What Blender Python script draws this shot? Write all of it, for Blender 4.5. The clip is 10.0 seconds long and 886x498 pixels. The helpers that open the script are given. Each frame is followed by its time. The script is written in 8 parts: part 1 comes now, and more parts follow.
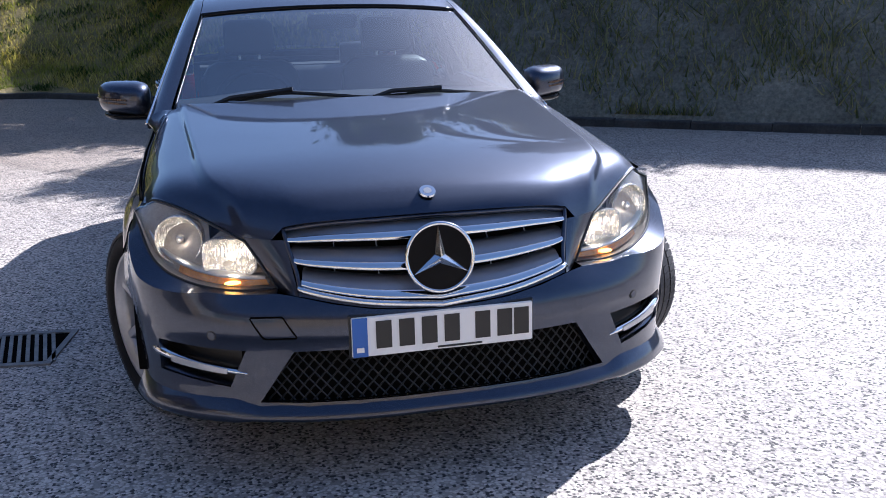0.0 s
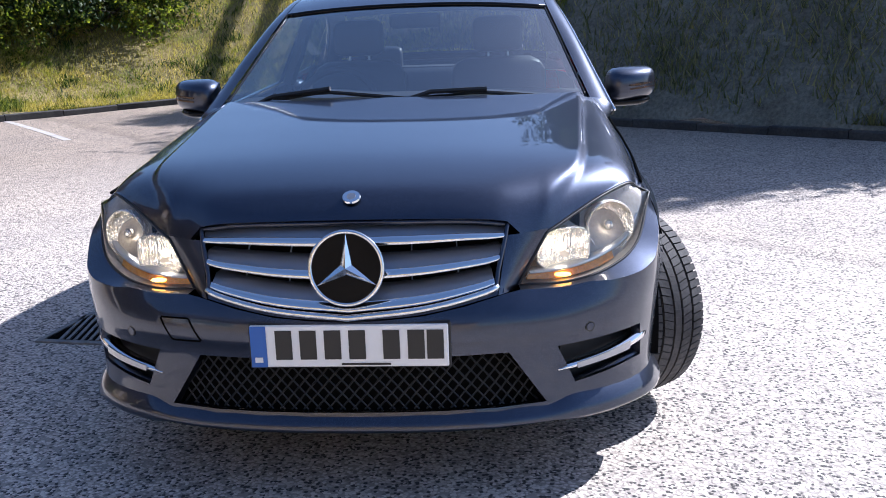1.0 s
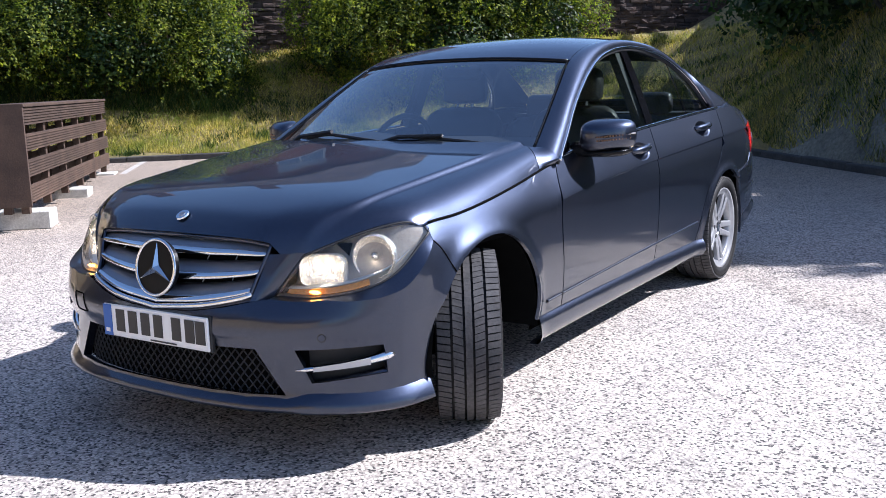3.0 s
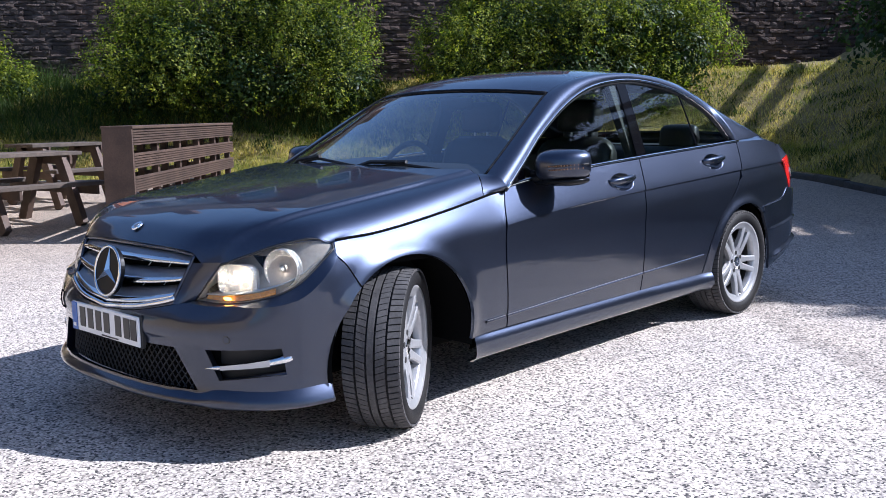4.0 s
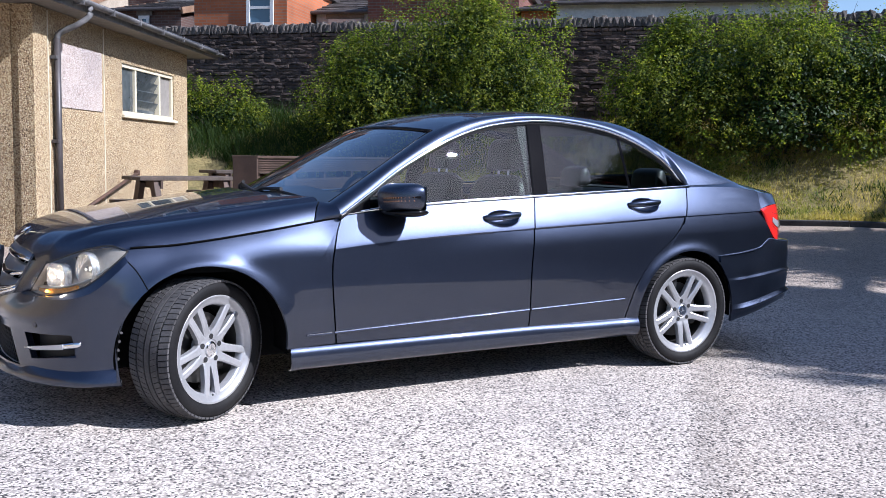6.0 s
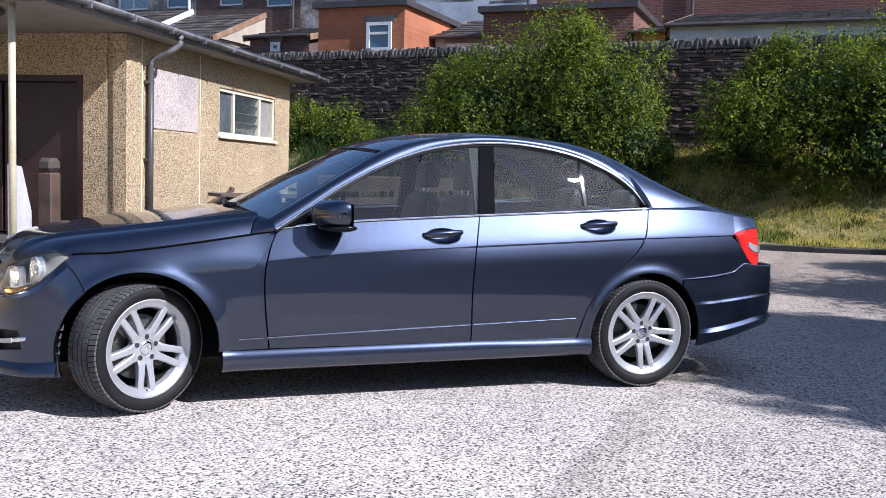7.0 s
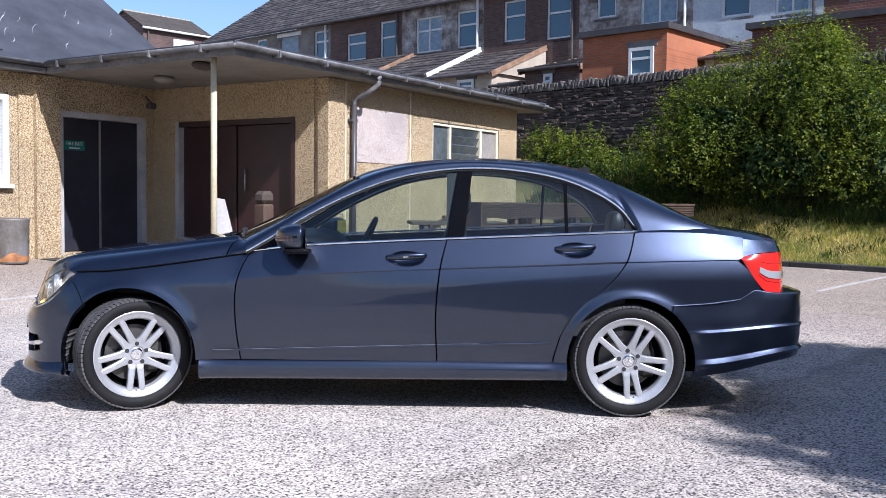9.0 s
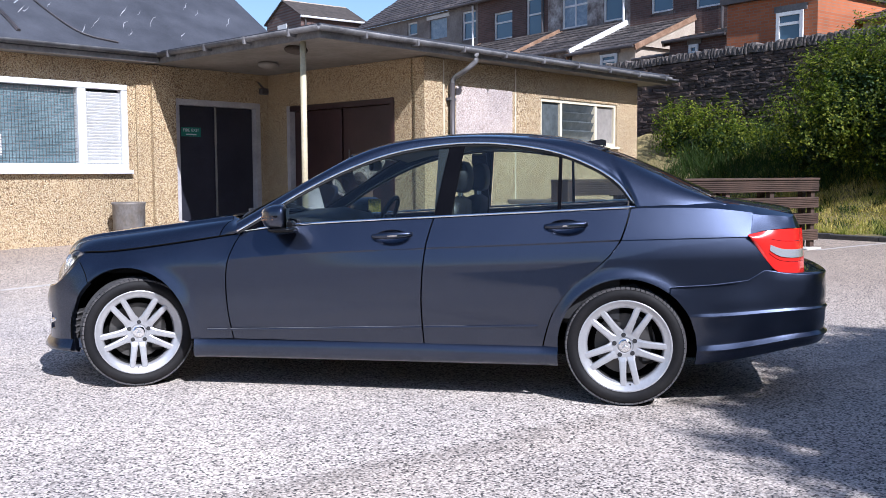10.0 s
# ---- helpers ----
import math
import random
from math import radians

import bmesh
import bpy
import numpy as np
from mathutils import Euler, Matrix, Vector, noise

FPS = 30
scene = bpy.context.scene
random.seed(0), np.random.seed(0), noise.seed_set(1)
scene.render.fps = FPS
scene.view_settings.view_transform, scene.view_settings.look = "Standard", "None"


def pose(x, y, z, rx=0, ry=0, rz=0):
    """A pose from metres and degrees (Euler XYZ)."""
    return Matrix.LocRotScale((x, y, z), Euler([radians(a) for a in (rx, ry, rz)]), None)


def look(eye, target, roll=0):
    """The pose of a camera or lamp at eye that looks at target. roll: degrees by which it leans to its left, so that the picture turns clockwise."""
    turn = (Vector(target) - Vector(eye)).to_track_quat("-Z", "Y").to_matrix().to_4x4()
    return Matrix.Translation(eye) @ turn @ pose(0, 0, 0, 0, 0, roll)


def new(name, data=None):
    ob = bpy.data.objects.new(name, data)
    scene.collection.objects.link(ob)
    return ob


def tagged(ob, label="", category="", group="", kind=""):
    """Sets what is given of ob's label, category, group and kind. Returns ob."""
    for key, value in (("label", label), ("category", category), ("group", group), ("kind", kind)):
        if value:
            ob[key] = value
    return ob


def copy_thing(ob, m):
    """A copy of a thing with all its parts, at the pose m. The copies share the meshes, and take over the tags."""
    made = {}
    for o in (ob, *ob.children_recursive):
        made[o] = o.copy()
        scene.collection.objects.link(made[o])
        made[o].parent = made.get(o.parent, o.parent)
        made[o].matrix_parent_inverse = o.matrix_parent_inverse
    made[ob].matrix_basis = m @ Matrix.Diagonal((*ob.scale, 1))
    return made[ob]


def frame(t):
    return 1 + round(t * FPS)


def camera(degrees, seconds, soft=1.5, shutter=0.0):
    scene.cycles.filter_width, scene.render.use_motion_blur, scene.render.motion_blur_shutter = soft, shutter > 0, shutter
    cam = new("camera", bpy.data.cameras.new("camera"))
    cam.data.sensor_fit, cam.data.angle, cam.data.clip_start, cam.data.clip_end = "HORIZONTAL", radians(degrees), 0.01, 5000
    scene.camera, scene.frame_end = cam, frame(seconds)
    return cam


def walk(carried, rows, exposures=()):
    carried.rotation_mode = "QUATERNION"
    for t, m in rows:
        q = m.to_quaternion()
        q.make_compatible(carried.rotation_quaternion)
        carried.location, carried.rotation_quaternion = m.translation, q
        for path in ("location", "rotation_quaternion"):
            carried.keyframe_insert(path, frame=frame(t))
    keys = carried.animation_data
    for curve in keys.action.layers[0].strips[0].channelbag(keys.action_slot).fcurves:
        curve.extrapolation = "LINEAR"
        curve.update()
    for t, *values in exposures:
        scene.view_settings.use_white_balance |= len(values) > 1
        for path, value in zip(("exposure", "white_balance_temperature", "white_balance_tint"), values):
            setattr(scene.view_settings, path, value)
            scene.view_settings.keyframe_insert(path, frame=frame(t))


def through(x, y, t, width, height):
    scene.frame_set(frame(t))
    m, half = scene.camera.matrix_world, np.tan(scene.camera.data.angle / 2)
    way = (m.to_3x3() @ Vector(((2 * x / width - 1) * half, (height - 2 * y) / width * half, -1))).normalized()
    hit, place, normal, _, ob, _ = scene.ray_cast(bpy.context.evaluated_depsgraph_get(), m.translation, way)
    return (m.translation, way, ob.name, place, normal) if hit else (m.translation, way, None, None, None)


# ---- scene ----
cam = camera(50.2, 10.0, soft=0.8)
PATH = [
    (0, (-0.597, -4.687, 1.301), (-0.137, -2.802, 0.818), -1.4),
    (0.5, (-0.071, -4.606, 1.235), (0.071, -2.669, 0.76), -1.4),
    (1, (0.444, -4.555, 1.239), (0.287, -2.613, 0.785), -2.0),
    (1.5, (0.945, -4.553, 1.257), (0.445, -2.665, 0.828), -2.5),
    (2, (1.445, -4.479, 1.229), (0.701, -2.67, 0.815), -2.2),
    (2.5, (1.986, -4.443, 1.225), (1.053, -2.713, 0.858), -1.8),
    (2.7, (2.231, -4.405, 1.234), (1.249, -2.701, 0.876), -1.8),
    (3.8, (3.266, -4.032, 1.204), (1.937, -2.566, 0.914), -1.1),
    (4, (3.435, -3.942, 1.215), (2.075, -2.503, 0.937), -0.9),
    (4.5, (3.894, -3.623, 1.2), (2.411, -2.303, 0.96), 0.3),
    (5, (4.318, -3.303, 1.202), (2.735, -2.098, 0.997), 0.5),
    (5.5, (4.688, -2.939, 1.192), (3.021, -1.852, 0.99), 0.7),
    (5.7, (4.801, -2.774, 1.185), (3.107, -1.73, 0.984), 0.9),
    (6.8, (5.455, -1.786, 1.181), (3.599, -1.056, 1.024), 1.4),
    (7, (5.61, -1.601, 1.195), (3.735, -0.923, 1.042), 1.7),
    (7.5, (5.885, -1.145, 1.212), (3.949, -0.657, 1.089), 1.0),
    (8, (6.062, -0.686, 1.217), (4.093, -0.354, 1.095), 0.8),
    (8.5, (6.109, -0.178, 1.221), (4.118, -0.034, 1.105), 0.9),
    (9, (6.122, 0.363, 1.217), (4.125, 0.35, 1.109), 0.7),
    (9.5, (6.02, 0.883, 1.193), (4.03, 0.738, 1.063), 1.0),
    (10, (5.849, 1.363, 1.202), (3.89, 0.99, 1.051), -0.3),
]
walk(cam, [(t, look(eye, target, roll)) for t, eye, target, roll in PATH], [(0.0, 1.00, 5350.0, 16.0), (1.0, 1.10, 5400.0, 16.0), (2.5, 1.17, 5450.0, 16.0), (4.5, 0.96, 5300.0, 15.0), (7.5, 0.85, 5350.0, 16.0), (10.0, 0.84, 5350.0, 16.0)])

# ---- world, sun ----
SUN_AZ, SUN_EL = 40.0, 40.0          # degrees from +x towards +y, and above the horizon
world = bpy.data.worlds.new("sky")
scene.world = world
world.use_nodes = True
wn = world.node_tree
sky = wn.nodes.new("ShaderNodeTexSky")
sky.sky_type = "NISHITA"
sky.sun_disc = False
sky.dust_density = 0.9
sky.sun_elevation = radians(SUN_EL)
sky.sun_rotation = radians(90 - SUN_AZ)
wn.links.new(sky.outputs[0], wn.nodes["Background"].inputs[0])
wn.nodes["Background"].inputs[1].default_value = 0.080
sun = new("sun", bpy.data.lights.new("sun", "SUN"))
sun.data.energy, sun.data.angle, sun.data.color = 5.0, radians(0.53), (1.0, 0.925, 0.825)
TO_SUN = Vector((math.cos(radians(SUN_EL)) * math.cos(radians(SUN_AZ)), math.cos(radians(SUN_EL)) * math.sin(radians(SUN_AZ)), math.sin(radians(SUN_EL))))
sun.matrix_world = look(TO_SUN * 60, (0, 0, 0))

# ---- materials ----
def node_mat(name):
    m = bpy.data.materials.new(name)
    m.use_nodes = True
    return m, m.node_tree, m.node_tree.nodes["Principled BSDF"]


def noise_node(nt, co, scale, detail=5.0, rough=0.6):
    n = nt.nodes.new("ShaderNodeTexNoise")
    n.inputs["Scale"].default_value, n.inputs["Detail"].default_value, n.inputs["Roughness"].default_value = scale, detail, rough
    nt.links.new(co, n.inputs["Vector"])
    return n.outputs[0]


def ramp_node(nt, fac, stops):
    r = nt.nodes.new("ShaderNodeValToRGB")
    while len(r.color_ramp.elements) < len(stops):
        r.color_ramp.elements.new(0.5)
    for e, (p, c) in zip(r.color_ramp.elements, stops):
        e.position, e.color = p, (*c, 1) if len(c) == 3 else c
    nt.links.new(fac, r.inputs[0])
    return r.outputs[0]


def mix_node(nt, fac, a, b, blend="MIX"):
    n = nt.nodes.new("ShaderNodeMix")
    n.data_type, n.blend_type = "RGBA", blend
    for sock, v in ((n.inputs[0], fac), (n.inputs[6], a), (n.inputs[7], b)):
        if isinstance(v, (int, float)):
            sock.default_value = v
        elif isinstance(v, tuple):
            sock.default_value = (*v, 1)
        else:
            nt.links.new(v, sock)
    return n.outputs[2]


def bump_node(nt, bsdf, height, strength, distance):
    b = nt.nodes.new("ShaderNodeBump")
    b.inputs["Strength"].default_value, b.inputs["Distance"].default_value = strength, distance
    nt.links.new(height, b.inputs["Height"])
    nt.links.new(b.outputs[0], bsdf.inputs["Normal"])
    return b


def surface(name, dark, light, scale=4.0, grain=60.0, grain_amount=0.35, rough=0.6, rough_var=0.1, metal=0.0, bump=0.0, bump_scale=80.0, depth=0.004, vary=0.0, coat=0.0, spec=0.5):
    """Two tones mottled at a large scale, grain at a small one, relief and a changing roughness."""
    m, nt, b = node_mat(name)
    co = nt.nodes.new("ShaderNodeTexCoord").outputs["Object"]
    big = ramp_node(nt, noise_node(nt, co, scale), [(0.32, dark), (0.68, light)])
    fine = noise_node(nt, co, grain, 3)
    shade = ramp_node(nt, fine, [(0.25, (1 - grain_amount,) * 3), (0.75, (1 + grain_amount * 0.4,) * 3)])
    col = mix_node(nt, 1.0, big, shade, "MULTIPLY")
    if vary:
        info = nt.nodes.new("ShaderNodeObjectInfo").outputs["Random"]
        col = mix_node(nt, 1.0, col, ramp_node(nt, info, [(0, (1 - vary,) * 3), (1, (1 + vary * 0.6,) * 3)]), "MULTIPLY")
    nt.links.new(col, b.inputs["Base Color"])
    rr = nt.nodes.new("ShaderNodeMapRange")
    rr.inputs[3].default_value, rr.inputs[4].default_value = max(rough - rough_var, 0.02), min(rough + rough_var, 1)
    nt.links.new(noise_node(nt, co, scale * 3), rr.inputs[0])
    nt.links.new(rr.outputs[0], b.inputs["Roughness"])
    b.inputs["Metallic"].default_value = metal
    b.inputs["Specular IOR Level"].default_value = spec
    b.inputs["Coat Weight"].default_value = coat
    if bump:
        bump_node(nt, b, noise_node(nt, co, bump_scale, 4), bump, depth)
    return m


def shade_by_island(mat, stops):
    """Let the loose pieces of a joined mesh differ one from the other."""
    nt = mat.node_tree
    isl = nt.nodes.new("ShaderNodeNewGeometry").outputs["Random Per Island"]
    bs = nt.nodes["Principled BSDF"]
    src = bs.inputs["Base Color"].links[0].from_socket
    nt.links.new(mix_node(nt, 1.0, src, ramp_node(nt, isl, stops), "MULTIPLY"), bs.inputs["Base Color"])


def plain(name, col, rough=0.4, metal=0.0, coat=0.0):
    m, nt, b = node_mat(name)
    b.inputs["Base Color"].default_value = (*col, 1)
    b.inputs["Roughness"].default_value, b.inputs["Metallic"].default_value, b.inputs["Coat Weight"].default_value = rough, metal, coat
    return m


def chips(name, stones, scale, ground, share=0.5, rough=0.85, bump=0.6, depth=0.006, patch=0.0):
    """Small stones of several colours set in a ground: pebbledash and chipped asphalt."""
    m, nt, b = node_mat(name)
    co = nt.nodes.new("ShaderNodeTexCoord").outputs["Object"]
    v = nt.nodes.new("ShaderNodeTexVoronoi")
    v.inputs["Scale"].default_value = scale
    nt.links.new(co, v.inputs["Vector"])
    sep = nt.nodes.new("ShaderNodeSeparateColor")
    nt.links.new(v.outputs["Color"], sep.inputs[0])
    n = len(stones)
    tone = ramp_node(nt, sep.outputs[0], [(i / n, c) for i, c in enumerate(stones)])
    tone_nodes = [x for x in nt.nodes if x.bl_idname == "ShaderNodeValToRGB"]
    tone_nodes[-1].color_ramp.interpolation = "CONSTANT"
    gap = ramp_node(nt, v.outputs["Distance"], [(share, (0, 0, 0)), (share + 0.12, (1, 1, 1))])
    col = mix_node(nt, gap, tone, ground)
    wear = ramp_node(nt, noise_node(nt, co, 0.7, 6), [(0.3, (0.80, 0.80, 0.82)), (0.7, (1.08, 1.06, 1.03))])
    col = mix_node(nt, 1.0, col, wear, "MULTIPLY")
    if patch:
        dirt = ramp_node(nt, noise_node(nt, co, 2.3, 7, 0.7), [(0.55, (0, 0, 0)), (0.72, (1, 1, 1))])
        sc = nt.nodes.new("ShaderNodeMath")
        sc.operation = "MULTIPLY"
        sc.inputs[1].default_value = patch
        nt.links.new(dirt, sc.inputs[0])
        col = mix_node(nt, sc.outputs[0], col, tuple(c * 0.55 for c in ground))
    nt.links.new(col, b.inputs["Base Color"])
    b.inputs["Roughness"].default_value = rough
    inv = nt.nodes.new("ShaderNodeMath")
    inv.operation = "SUBTRACT"
    inv.inputs[0].default_value = 1.0
    nt.links.new(v.outputs["Distance"], inv.inputs[1])
    bump_node(nt, b, inv.outputs[0], bump, depth)
    return m


def leaf_mat(name, tones, rough=0.5, through=0.35, glow=1.55):
    """Leaves that differ one from the other and let some light through."""
    m, nt, b = node_mat(name)
    isl = nt.nodes.new("ShaderNodeNewGeometry").outputs["Random Per Island"]
    col = ramp_node(nt, isl, [(i / (len(tones) - 1), c) for i, c in enumerate(tones)])
    nt.links.new(col, b.inputs["Base Color"])
    b.inputs["Roughness"].default_value, b.inputs["Specular IOR Level"].default_value = rough, 0.22
    t = nt.nodes.new("ShaderNodeBsdfTranslucent")
    bright = mix_node(nt, 1.0, col, (glow * 0.97, glow * 1.03, glow * 0.45), "MULTIPLY")
    nt.links.new(bright, t.inputs[0])
    mx = nt.nodes.new("ShaderNodeMixShader")
    mx.inputs[0].default_value = through
    nt.links.new(b.outputs[0], mx.inputs[1])
    nt.links.new(t.outputs[0], mx.inputs[2])
    nt.links.new(mx.outputs[0], nt.nodes["Material Output"].inputs[0])
    return m


def glass_mat(name, tint, rough=0.0, least=0.09, power=3.5):
    """A thin pane: mirror-like gloss over a tinted see-through sheet."""
    m, nt, b = node_mat(name)
    tr = nt.nodes.new("ShaderNodeBsdfTransparent")
    tr.inputs[0].default_value = (*tint, 1)
    gl = nt.nodes.new("ShaderNodeBsdfGlossy")
    gl.inputs["Roughness"].default_value = rough
    lw = nt.nodes.new("ShaderNodeLayerWeight")
    lw.inputs[0].default_value = 0.5
    pw = nt.nodes.new("ShaderNodeMath")
    pw.operation = "POWER"
    pw.inputs[1].default_value = power
    nt.links.new(lw.outputs["Facing"], pw.inputs[0])
    fr = nt.nodes.new("ShaderNodeMapRange")
    fr.inputs[3].default_value, fr.inputs[4].default_value = least, 1.0
    nt.links.new(pw.outputs[0], fr.inputs[0])
    mx = nt.nodes.new("ShaderNodeMixShader")
    nt.links.new(fr.outputs[0], mx.inputs[0])
    nt.links.new(tr.outputs[0], mx.inputs[1])
    nt.links.new(gl.outputs[0], mx.inputs[2])
    nt.links.new(mx.outputs[0], nt.nodes["Material Output"].inputs[0])
    return m


ASPHALT = chips("chipped_asphalt", [(0.66, 0.59, 0.52), (0.76, 0.685, 0.605), (0.60, 0.53, 0.46), (0.80, 0.73, 0.65), (0.062, 0.058, 0.055), (0.66, 0.58, 0.505), (0.06, 0.054, 0.05), (0.70, 0.63, 0.56), (0.26, 0.23, 0.20)], 88.0, (0.40, 0.355, 0.31), 0.52, 0.8, 0.8, 0.004, 0.40)
# older, greyer asphalt beyond a seam that runs past the rear wheel
_nt = ASPHALT.node_tree
_bs = _nt.nodes["Principled BSDF"]
_co = _nt.nodes.new("ShaderNodeTexCoord").outputs["Object"]
_dot = _nt.nodes.new("ShaderNodeVectorMath")
_dot.operation = "DOT_PRODUCT"
_dot.inputs[1].default_value = (0.69, 0.724, 0.0)
_nt.links.new(_co, _dot.inputs[0])
_wob = _nt.nodes.new("ShaderNodeMath")
_wob.operation = "MULTIPLY_ADD"
_wob.inputs[1].default_value = 0.5
_nt.links.new(noise_node(_nt, _co, 1.6, 6, 0.65), _wob.inputs[0])
_nt.links.new(_dot.outputs["Value"], _wob.inputs[2])
_far = _nt.nodes.new("ShaderNodeMapRange")
_far.inputs[1].default_value, _far.inputs[2].default_value = 1.97, 2.12
_nt.links.new(_wob.outputs[0], _far.inputs[0])
_src = _bs.inputs["Base Color"].links[0].from_socket
_old = mix_node(_nt, _far.outputs[0], (0.93, 0.93, 0.93), (0.87, 0.855, 0.84))
_quart = _nt.nodes.new("ShaderNodeMath")
_quart.operation = "MULTIPLY"
_quart.inputs[1].default_value = 0.25
_nt.links.new(_wob.outputs[0], _quart.inputs[0])
_old = mix_node(_nt, 1.0, _old, ramp_node(_nt, _quart.outputs[0], [(0.470, (1, 1, 1)), (0.492, (0.74, 0.73, 0.72)), (0.505, (0.80, 0.79, 0.78)), (0.54, (1, 1, 1))]), "MULTIPLY")
# apart from the seam, the tone darkens from 3.6 to 8 m around a point
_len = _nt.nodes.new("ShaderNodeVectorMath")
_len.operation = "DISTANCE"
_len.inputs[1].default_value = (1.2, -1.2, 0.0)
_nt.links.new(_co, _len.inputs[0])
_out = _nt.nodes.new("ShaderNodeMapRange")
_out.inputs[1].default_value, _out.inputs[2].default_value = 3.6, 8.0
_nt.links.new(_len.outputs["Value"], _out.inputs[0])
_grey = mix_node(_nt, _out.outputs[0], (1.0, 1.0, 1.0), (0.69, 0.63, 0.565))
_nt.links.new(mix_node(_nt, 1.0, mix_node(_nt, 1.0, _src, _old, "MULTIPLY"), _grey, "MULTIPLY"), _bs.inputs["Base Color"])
PEBBLE = chips("pebbledash", [(0.49, 0.385, 0.225), (0.58, 0.475, 0.30), (0.51, 0.405, 0.24), (0.64, 0.54, 0.365), (0.06, 0.034, 0.016), (0.55, 0.445, 0.27), (0.27, 0.17, 0.085), (0.52, 0.41, 0.24), (0.58, 0.475, 0.305), (0.44, 0.325, 0.17)], 76.0, (0.26, 0.175, 0.09), 0.52, 0.85, 1.0, 0.010)
PEBBLE_PALE = chips("pale_pebble_panel", [(0.48, 0.415, 0.375), (0.55, 0.485, 0.445), (0.20, 0.155, 0.13), (0.58, 0.525, 0.48), (0.45, 0.36, 0.31), (0.52, 0.46, 0.42)], 74.0, (0.33, 0.275, 0.245), 0.50, 0.85, 0.6, 0.008)
CREAM = surface("cream_paint", (0.56, 0.50, 0.36), (0.68, 0.62, 0.46), 3, 40, 0.15, 0.5, 0.1, bump=0.1, bump_scale=40)
WHITE_PAINT = surface("white_paint", (0.54, 0.55, 0.55), (0.68, 0.68, 0.67), 3, 30, 0.12, 0.4, 0.1)
GREY_GUTTER = surface("grey_gutter", (0.055, 0.053, 0.055), (0.19, 0.185, 0.185), 2.5, 14, 0.35, 0.6, 0.1)
DARK_PIPE = surface("dark_pipe", (0.035, 0.032, 0.032), (0.07, 0.06, 0.06), 3, 30, 0.2, 0.45, 0.1)
FASCIA_GREY = surface("weathered_fascia_board", (0.11, 0.105, 0.10), (0.22, 0.21, 0.20), 2, 18, 0.35, 0.8, 0.1, bump=0.2, bump_scale=20)
FRAME_PALE = surface("pale_door_frame", (0.34, 0.32, 0.32), (0.46, 0.44, 0.43), 3, 30, 0.2, 0.6, 0.1)
SOFFIT = surface("soffit_board", (0.17, 0.152, 0.13), (0.26, 0.238, 0.21), 1.5, 12, 0.15, 0.7, 0.1, bump=0.1, bump_scale=15)
FELT = surface("roof_felt", (0.030, 0.033, 0.042), (0.062, 0.066, 0.080), 1.5, 60, 0.3, 0.75, 0.1, bump=0.3, bump_scale=120)
BROWN_DOOR = surface("brown_door_paint", (0.026, 0.0105, 0.011), (0.042, 0.018, 0.018), 2, 30, 0.2, 0.42, 0.1)
NAVY_DOOR = surface("dark_door_paint", (0.014, 0.014, 0.022), (0.026, 0.025, 0.036), 2, 30, 0.2, 0.45, 0.1)
STONE = surface("wall_stone", (0.060, 0.043, 0.036), (0.130, 0.095, 0.078), 3, 45, 0.4, 0.9, 0.05, bump=0.7, bump_scale=35, depth=0.02, vary=0.45)
COPING = surface("coping_stone", (0.085, 0.070, 0.062), (0.19, 0.165, 0.145), 4, 45, 0.35, 0.9, 0.05, bump=0.7, bump_scale=30, depth=0.02, vary=0.3)
MORTAR = surface("dark_mortar", (0.035, 0.029, 0.025), (0.075, 0.062, 0.052), 4, 40, 0.3, 0.95, 0.03, bump=0.5, bump_scale=40)
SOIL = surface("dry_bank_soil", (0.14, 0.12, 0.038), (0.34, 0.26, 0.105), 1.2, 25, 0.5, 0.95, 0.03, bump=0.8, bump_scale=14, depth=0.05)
KERB = surface("kerb_concrete", (0.030, 0.028, 0.026), (0.068, 0.064, 0.058), 3, 40, 0.4, 0.9, 0.05, bump=0.5, bump_scale=40)
BROWN_WOOD = surface("brown_stained_wood", (0.045, 0.026, 0.017), (0.10, 0.060, 0.040), 3, 60, 0.3, 0.7, 0.1, bump=0.4, bump_scale=60, vary=0.2)
GREY_WOOD = surface("weathered_wood", (0.050, 0.037, 0.029), (0.11, 0.083, 0.063), 3, 60, 0.35, 0.8, 0.1, bump=0.4, bump_scale=60, vary=0.2)
PALE_BLOCK = surface("pale_concrete_block", (0.45, 0.43, 0.38), (0.62, 0.60, 0.55), 5, 60, 0.3, 0.9, 0.05, bump=0.4, bump_scale=60)
LEAF = leaf_mat("shrub_leaves", [(0.020, 0.038, 0.006), (0.056, 0.082, 0.010), (0.112, 0.138, 0.016), (0.22, 0.232, 0.028)], 0.6, 0.44, 2.3)
# in crown hearts this dark tone stands for inner shade
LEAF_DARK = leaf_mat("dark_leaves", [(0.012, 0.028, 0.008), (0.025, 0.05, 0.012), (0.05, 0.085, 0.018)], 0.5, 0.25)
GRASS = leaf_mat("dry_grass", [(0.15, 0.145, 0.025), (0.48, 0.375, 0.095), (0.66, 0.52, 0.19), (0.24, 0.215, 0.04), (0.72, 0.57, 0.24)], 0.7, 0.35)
_nt = GRASS.node_tree
_bs = _nt.nodes["Principled BSDF"]
_co = _nt.nodes.new("ShaderNodeTexCoord").outputs["Object"]
_green = ramp_node(_nt, noise_node(_nt, _co, 1.3, 5, 0.65), [(0.40, (0.42, 0.58, 0.34)), (0.56, (1.0, 1.0, 1.0))])
_src = _bs.inputs["Base Color"].links[0].from_socket
